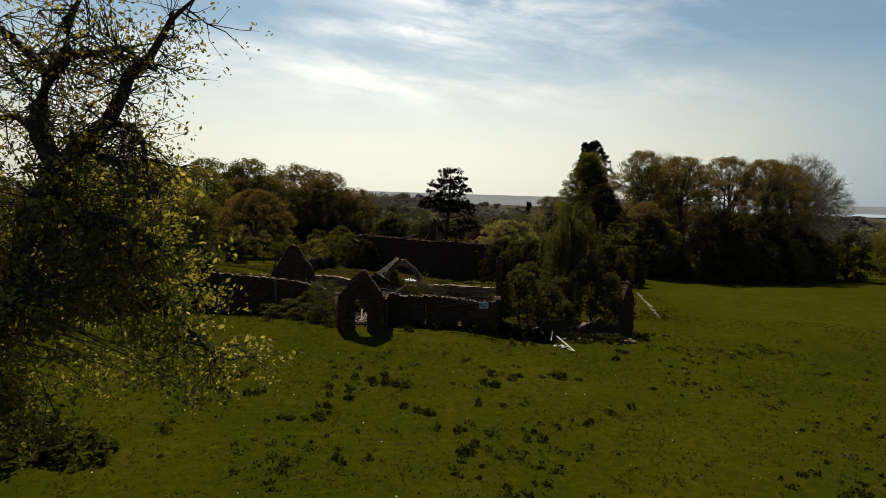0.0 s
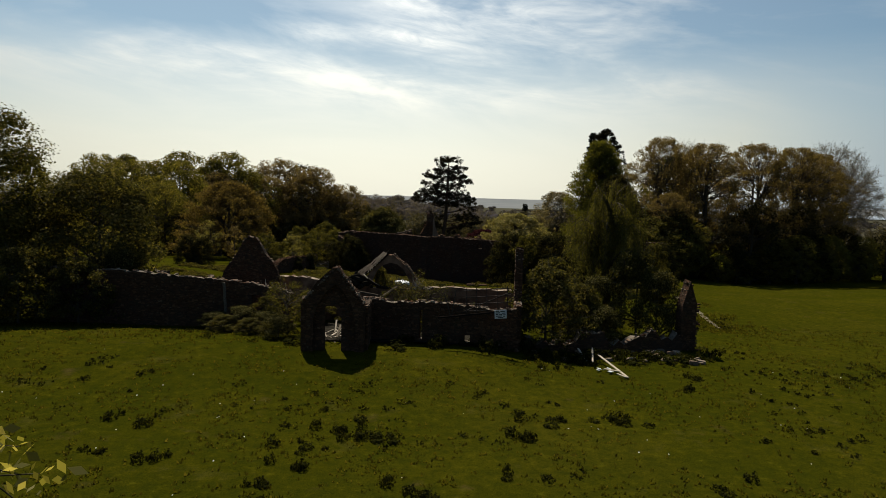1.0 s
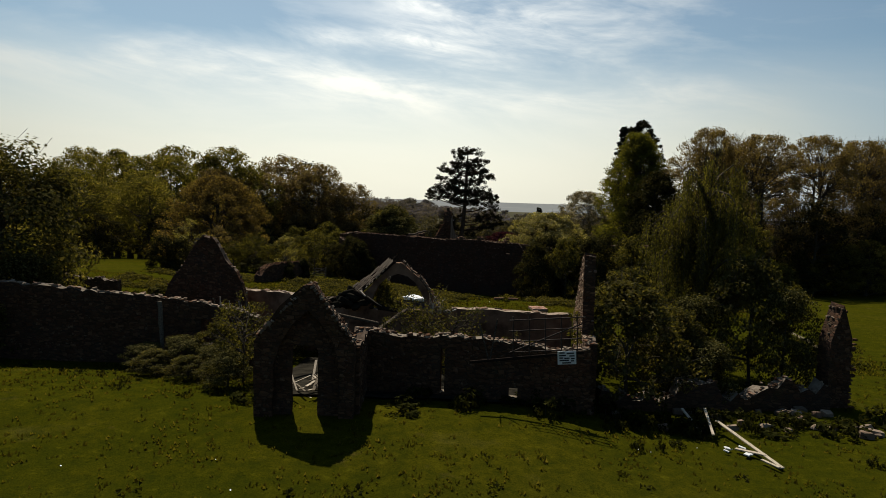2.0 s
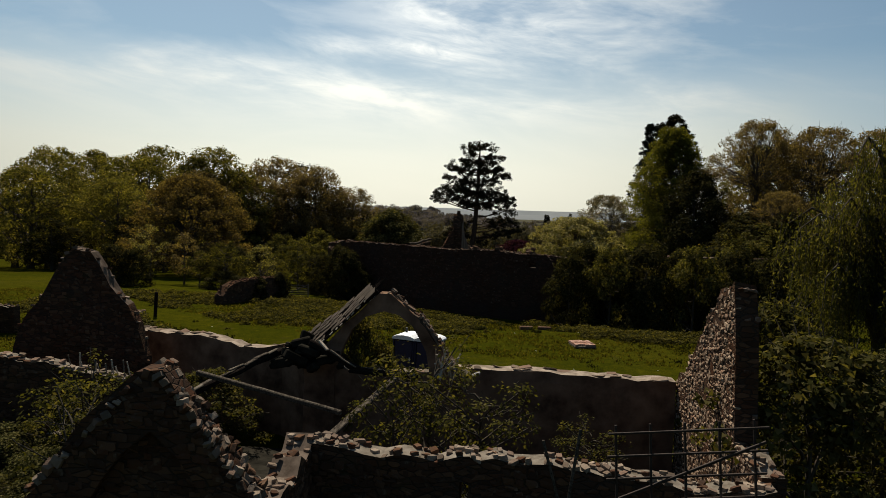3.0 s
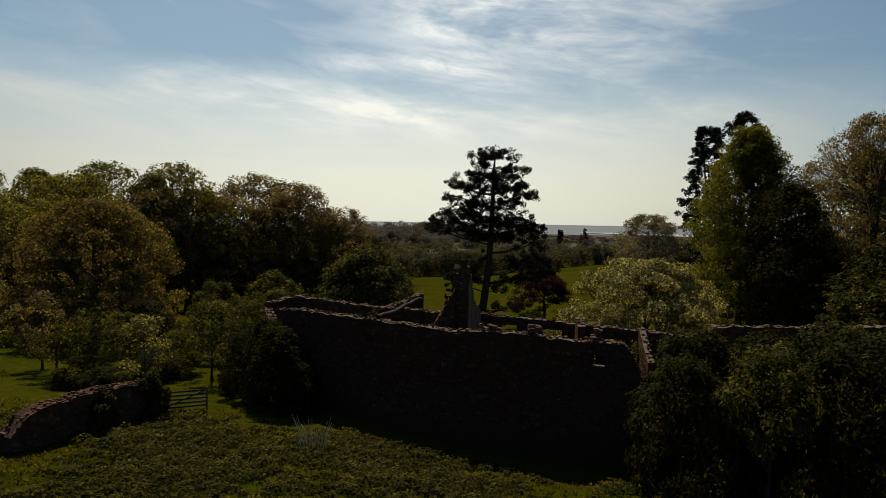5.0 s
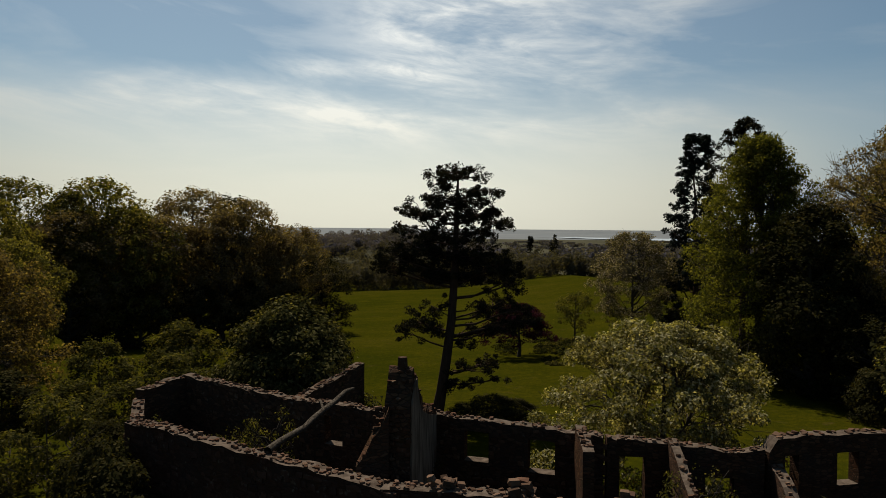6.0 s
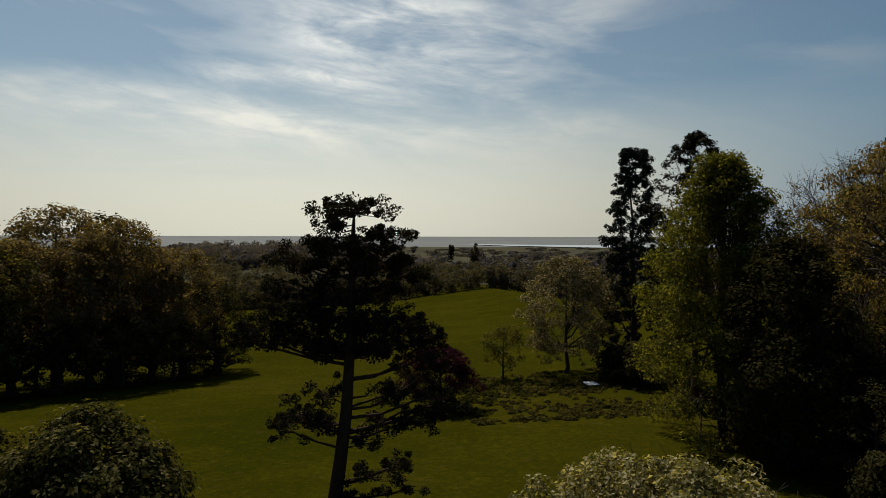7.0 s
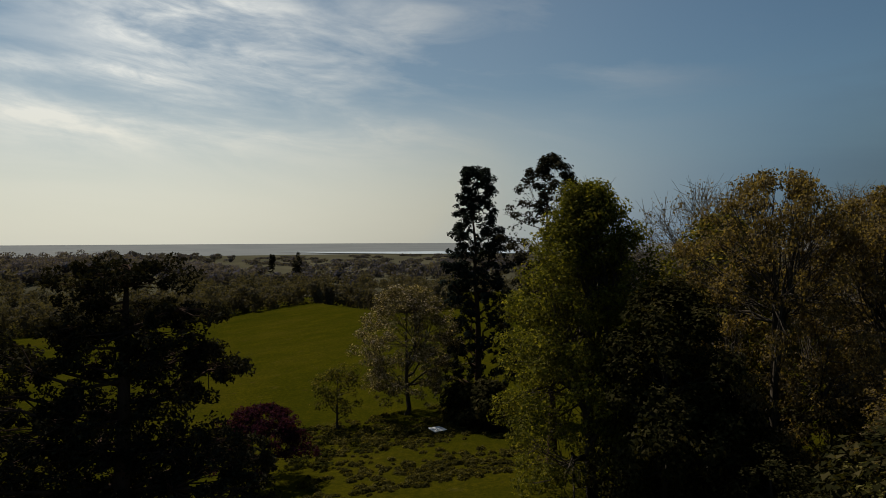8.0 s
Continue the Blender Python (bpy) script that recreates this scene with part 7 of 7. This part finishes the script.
for k in range(28):
    a_ = 2 * math.pi * k / 28
    r_ = 0.85 + 0.3 * noise.noise((math.cos(a_) * 1.7, math.sin(a_) * 1.7, 4.0))
    x_, y_ = 5.4 + 0.8 * r_ * math.cos(a_), 73.9 + 1.15 * r_ * math.sin(a_)
    V.append((x_, y_, gz(x_, y_) + 0.004))
tagged(part_mesh("dirt_patch", mesh_from("dirt_patch", V, [(0, k + 1, (k + 1) % 28 + 1) for k in range(28)]), EARTH), "small bare patch of dug earth in the yard", "bare earth", kind="structure")
stalks = empty("dry_stalks", -8.0, 95.9, gz(-8, 95.9), "bundle of dry bleached stalks in the yard", "dead plant")
paths = []
for k in range(26):
    a = rs.uniform(0, 6.28)
    d = rs.uniform(0.05, 0.7)
    paths.append([((d * math.cos(a), d * math.sin(a), 0), 0.018), ((d * 1.2 * math.cos(a), d * 1.2 * math.sin(a), rs.uniform(0.5, 0.8)), 0.014), ((d * 1.7 * math.cos(a), d * 1.7 * math.sin(a), rs.uniform(0.9, 1.5)), 0.006)])
for path in paths:
    V, F = tube_arrays([path], 5)
    part_mesh("stem", mesh_from("stem", V, F), PALE_WOOD, stalks)

# ---------------------------------------------------------------- stones on the walls


def lay_stones(ob, p0, way, side, L, thick, zg, ss, ts, seed, openings):
    """Loose coping along a wall's broken top."""
    rng = np.random.default_rng(seed + 500)
    turn = math.atan2(way.y, way.x)
    s, n = 0.1, 0
    while s < L - 0.05 and n < 290:
        w = rng.uniform(0.09, 0.21) * (1.0 if L < 12 else 1.5)
        z = float(np.interp(s, ss, ts))
        rows = max(2, int(thick / (0.15 if L < 12 else 0.24)))
        flat = ("_mid" in ob.name or "arch" in ob.name) and p0.y < 70
        if flat:                        # broad slabs bedded flush in mortar
            w, rows = rng.uniform(0.22, 0.6), 2
        for k in range(rows):
            if rng.random() < (0.5 if flat else 0.6 if p0.y > 90 else 0.45):
                continue
            off = (k + 0.5) / rows * thick - thick / 2
            size = (w * rng.uniform(0.8, 1.15), thick / rows * rng.uniform(0.7, 1.25), rng.uniform(0.03, 0.075) if flat else rng.uniform(0.05, 0.14))
            p = p0 + way * (s + rng.uniform(-0.05, 0.05)) + side * (off + rng.uniform(-0.05, 0.05)) + Vector((0, 0, zg + z + size[2] * 0.22))
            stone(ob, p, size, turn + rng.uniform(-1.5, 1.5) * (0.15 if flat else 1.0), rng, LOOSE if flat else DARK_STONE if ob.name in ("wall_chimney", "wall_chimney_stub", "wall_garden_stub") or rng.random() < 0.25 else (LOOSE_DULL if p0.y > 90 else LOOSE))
            n += 1
        s += w * rng.uniform(0.85, 1.2)


for job in STONE_JOBS:
    lay_stones(*job)


def coping(ob, a, b, seed, width=0.6, sunk=False):
    """Coping stones up a gable's slope, loose or half sunk in their mortar."""
    rng = np.random.default_rng(seed)
    a, b = Vector(a), Vector(b)
    L, s = (b - a).length, 0.0
    tilt = (b - a).to_track_quat("X", "Z").to_matrix().to_4x4()
    while s < L:
        w = rng.uniform(0.07, 0.19) * (1.7 if sunk else 1.0)
        for k in range(5):
            if sunk and rng.random() < 0.3:
                continue
            p = a.lerp(b, (s + w / 2) / L) + Vector((0, (k - 2) * width * 0.21 + rng.uniform(-0.05, 0.05), rng.uniform(-0.05, 0.07) + (0.06 if sunk else 0.0)))
            st = stone(ob, p, (w * rng.uniform(0.6, 1.2), width * 0.26 * rng.uniform(0.7, 1.3), rng.uniform(0.07, 0.2) * (0.6 if sunk else 1.0)), 0, rng, LOOSE if rng.random() < 0.7 else DARK_STONE)
            lean = 0.3 if sunk else 0.5
            st.matrix_basis = Matrix.Translation(p) @ tilt @ Euler([rng.uniform(-lean, lean), rng.uniform(-lean, lean), rng.uniform(-0.6, 0.6)]).to_matrix().to_4x4() @ Matrix.Diagonal((*st.scale, 1))
        s += w


coping(porch, (-8.0, 50.95, 3.65), (-6.1, 50.95, 5.6), 71)
coping(porch, (-4.45, 50.95, 3.6), (-6.0, 50.95, 5.6), 72)
coping(arch, (-1.42, 62.1, 3.05), (-2.6, 62.15, 4.64), 73, 0.6, True)
coping(arch, (-2.6, 62.15, 4.6), (-3.6, 62.2, 5.43), 74, 0.6, True)
bar_between("mortar_bed", (-1.42, 62.1, 3.02), (-2.62, 62.15, 4.6), 0.56, 0.07, MORTAR_DULL, arch, 0.03, rough=0.06)
bar_between("mortar_bed", (-2.55, 62.15, 4.53), (-3.7, 62.2, 5.42), 0.56, 0.07, MORTAR_DULL, arch, 0.03, rough=0.06)
yard_top = bpy.data.objects["wall_yard_east"]
rng = np.random.default_rng(78)
for x_, y_, n_ in ((-0.3, 99.15, 16), (1.6, 98.7, 12), (4.6, 97.9, 9)):
    for k in range(n_):
        sz = rng.uniform(0.16, 0.4)
        stone(yard_top, (x_ + rng.normal(0, 0.35), y_ + rng.normal(0, 0.15), 4.42 + abs(rng.normal(0, 0.16))), (sz, sz * rng.uniform(0.6, 1), sz * rng.uniform(0.5, 0.9)), 0, rng, LOOSE_DULL)
# rubble fallen at the foot of the front walls
rng = np.random.default_rng(77)
for k in range(34):
    x, y = float(rng.uniform(5.5, 16)), float(rng.uniform(52.8, 56.4))
    heap = tagged(stone(None, (x, y, gz(x, y) + 0.08), (rng.uniform(0.25, 0.7), rng.uniform(0.2, 0.5), rng.uniform(0.15, 0.4)), 0, rng, LOOSE), "fallen building stone in the nettles", "stone", "fallen stones")
    heap.name = "fallen_stone"


def inside_outline(pts):
    def test(s, z):
        hit = False
        for (a, b), (c, d) in zip(pts, pts[1:] + pts[:1]):
            if (b > z) != (d > z) and s < a + (z - b) * (c - a) / (d - b):
                hit = not hit
        return hit
    return test


def inside_wall(ss, ts, openings):
    def test(s, z):
        return z < np.interp(s, ss, ts) - 0.02 and not any(a - 0.02 < s < b + 0.02 and lo < z < hi for a, b, lo, hi in openings)
    return test


def face_stones(ob, p0, way, out, L, thick, zg, inside, seed, material, high=7.0, course=(0.06, 0.16), length=(0.09, 0.32), most=250):
    """Roughly coursed stones on one face of a wall, each a little proud of the mortar: the upper ones singly, the rest in one part."""
    rng = np.random.default_rng(seed)
    turn = math.atan2(way.y, way.x)
    found, z = [], -0.1
    while z < high:
        h = rng.uniform(*course)
        s = rng.uniform(-0.1, 0.1)
        while s < L:
            w = rng.uniform(*length)
            if rng.random() > 0.14 and all(inside(a, b) for a, b in ((s + 0.02, z + 0.02), (s + w - 0.02, z + 0.02), (s + 0.02, z + h - 0.02), (s + w - 0.02, z + h - 0.02))):
                found.append((z + h / 2, s + w / 2, w, h))
            s += w
        z += h
    found.sort(reverse=True)
    V, F, base = [], [], 0
    for n, (zc, sc, w, h) in enumerate(found):
        p = p0 + way * sc + out * (thick / 2 - 0.06 + rng.uniform(-0.022, 0.02)) + Vector((0, 0, zg + zc + rng.uniform(-0.05, 0.05)))
        size = (w * rng.uniform(0.8, 1.15), 0.17, h * rng.uniform(0.75, 1.3))
        if n < most:
            st = stone(ob, p, size, turn, rng, material)
            st.matrix_basis = Matrix.Translation(p) @ Euler((rng.uniform(-0.15, 0.15), rng.uniform(-0.2, 0.2), turn + rng.uniform(-0.1, 0.1))).to_matrix().to_4x4() @ Matrix.Diagonal((*size, 1))
        else:
            me = stone_meshes[int(rng.integers(len(stone_meshes)))]
            m = Matrix.Translation(p) @ Euler((rng.uniform(-0.15, 0.15), rng.uniform(-0.2, 0.2), turn)).to_matrix().to_4x4() @ Matrix.Diagonal((*size, 1))
            V += [m @ v.co for v in me.vertices]
            F += [[base + k for k in f.vertices] for f in me.polygons]
            base += len(me.vertices)
    if V:
        me = bpy.data.meshes.new("stonework")
        me.from_pydata(V, [], F)
        tagged(part_mesh("stonework", me, material, ob), kind="stuff")


for name, ahead, seed in (("wall_front", -1, 201), ("wall_west_gable", -1, 202), ("wall_cross", 1, 204), ("wall_porch_side", -1, 206),
                          ("wall_house_west", -1, 208), ("wall_house_back", -1, 209), ("wall_yard", -1, 210), ("wall_yard_east", -1, 211), ("wall_chimney", -1, 212), ("wall_pier", -1, 213), ("wall_house_mid", -1, 214), ("wall_garden_stub", -1, 215), ("wall_west", -1, 216), ("wall_yard_west", -1, 217)):
    for job in STONE_JOBS:
        if job[0].name == name:
            ob, p0, way, side, L, thick, zg, ss, ts, sd, openings = job
            far = p0.y > 90
            face_stones(ob, p0, way, side * ahead, L, thick, zg, inside_wall(ss, ts, openings), seed, RED_STONE if "yard" in name else (SUNLIT_TAN if name == "wall_cross" else DARK_STONE),
                        course=(0.12, 0.26) if far else (0.05, 0.12) if name == "wall_cross" else (0.07, 0.17), length=(0.2, 0.5) if far else (0.08, 0.22) if name == "wall_cross" else (0.1, 0.34), most=110 if far else 250)
face_stones(porch, Vector((-8.05, 50.95, 0)), Vector((1, 0, 0)), Vector((0, -1, 0)), 3.65, 0.5, 0, inside_outline(PORCH), 221, DARK_STONE)
face_stones(infill, Vector((-8.05, 51.08, 0)), Vector((1, 0, 0)), Vector((0, -1, 0)), 3.65, 0.22, 0, inside_outline(INFILL), 222, DARK_STONE)
face_stones(tower, Vector((-2.42, 101.2, 0)), Vector((1, 0, 0)), Vector((0, -1, 0)), 0.94, 0.04, 0, lambda s, z: 3.5 < z < 6.3, 224, DARK_STONE)
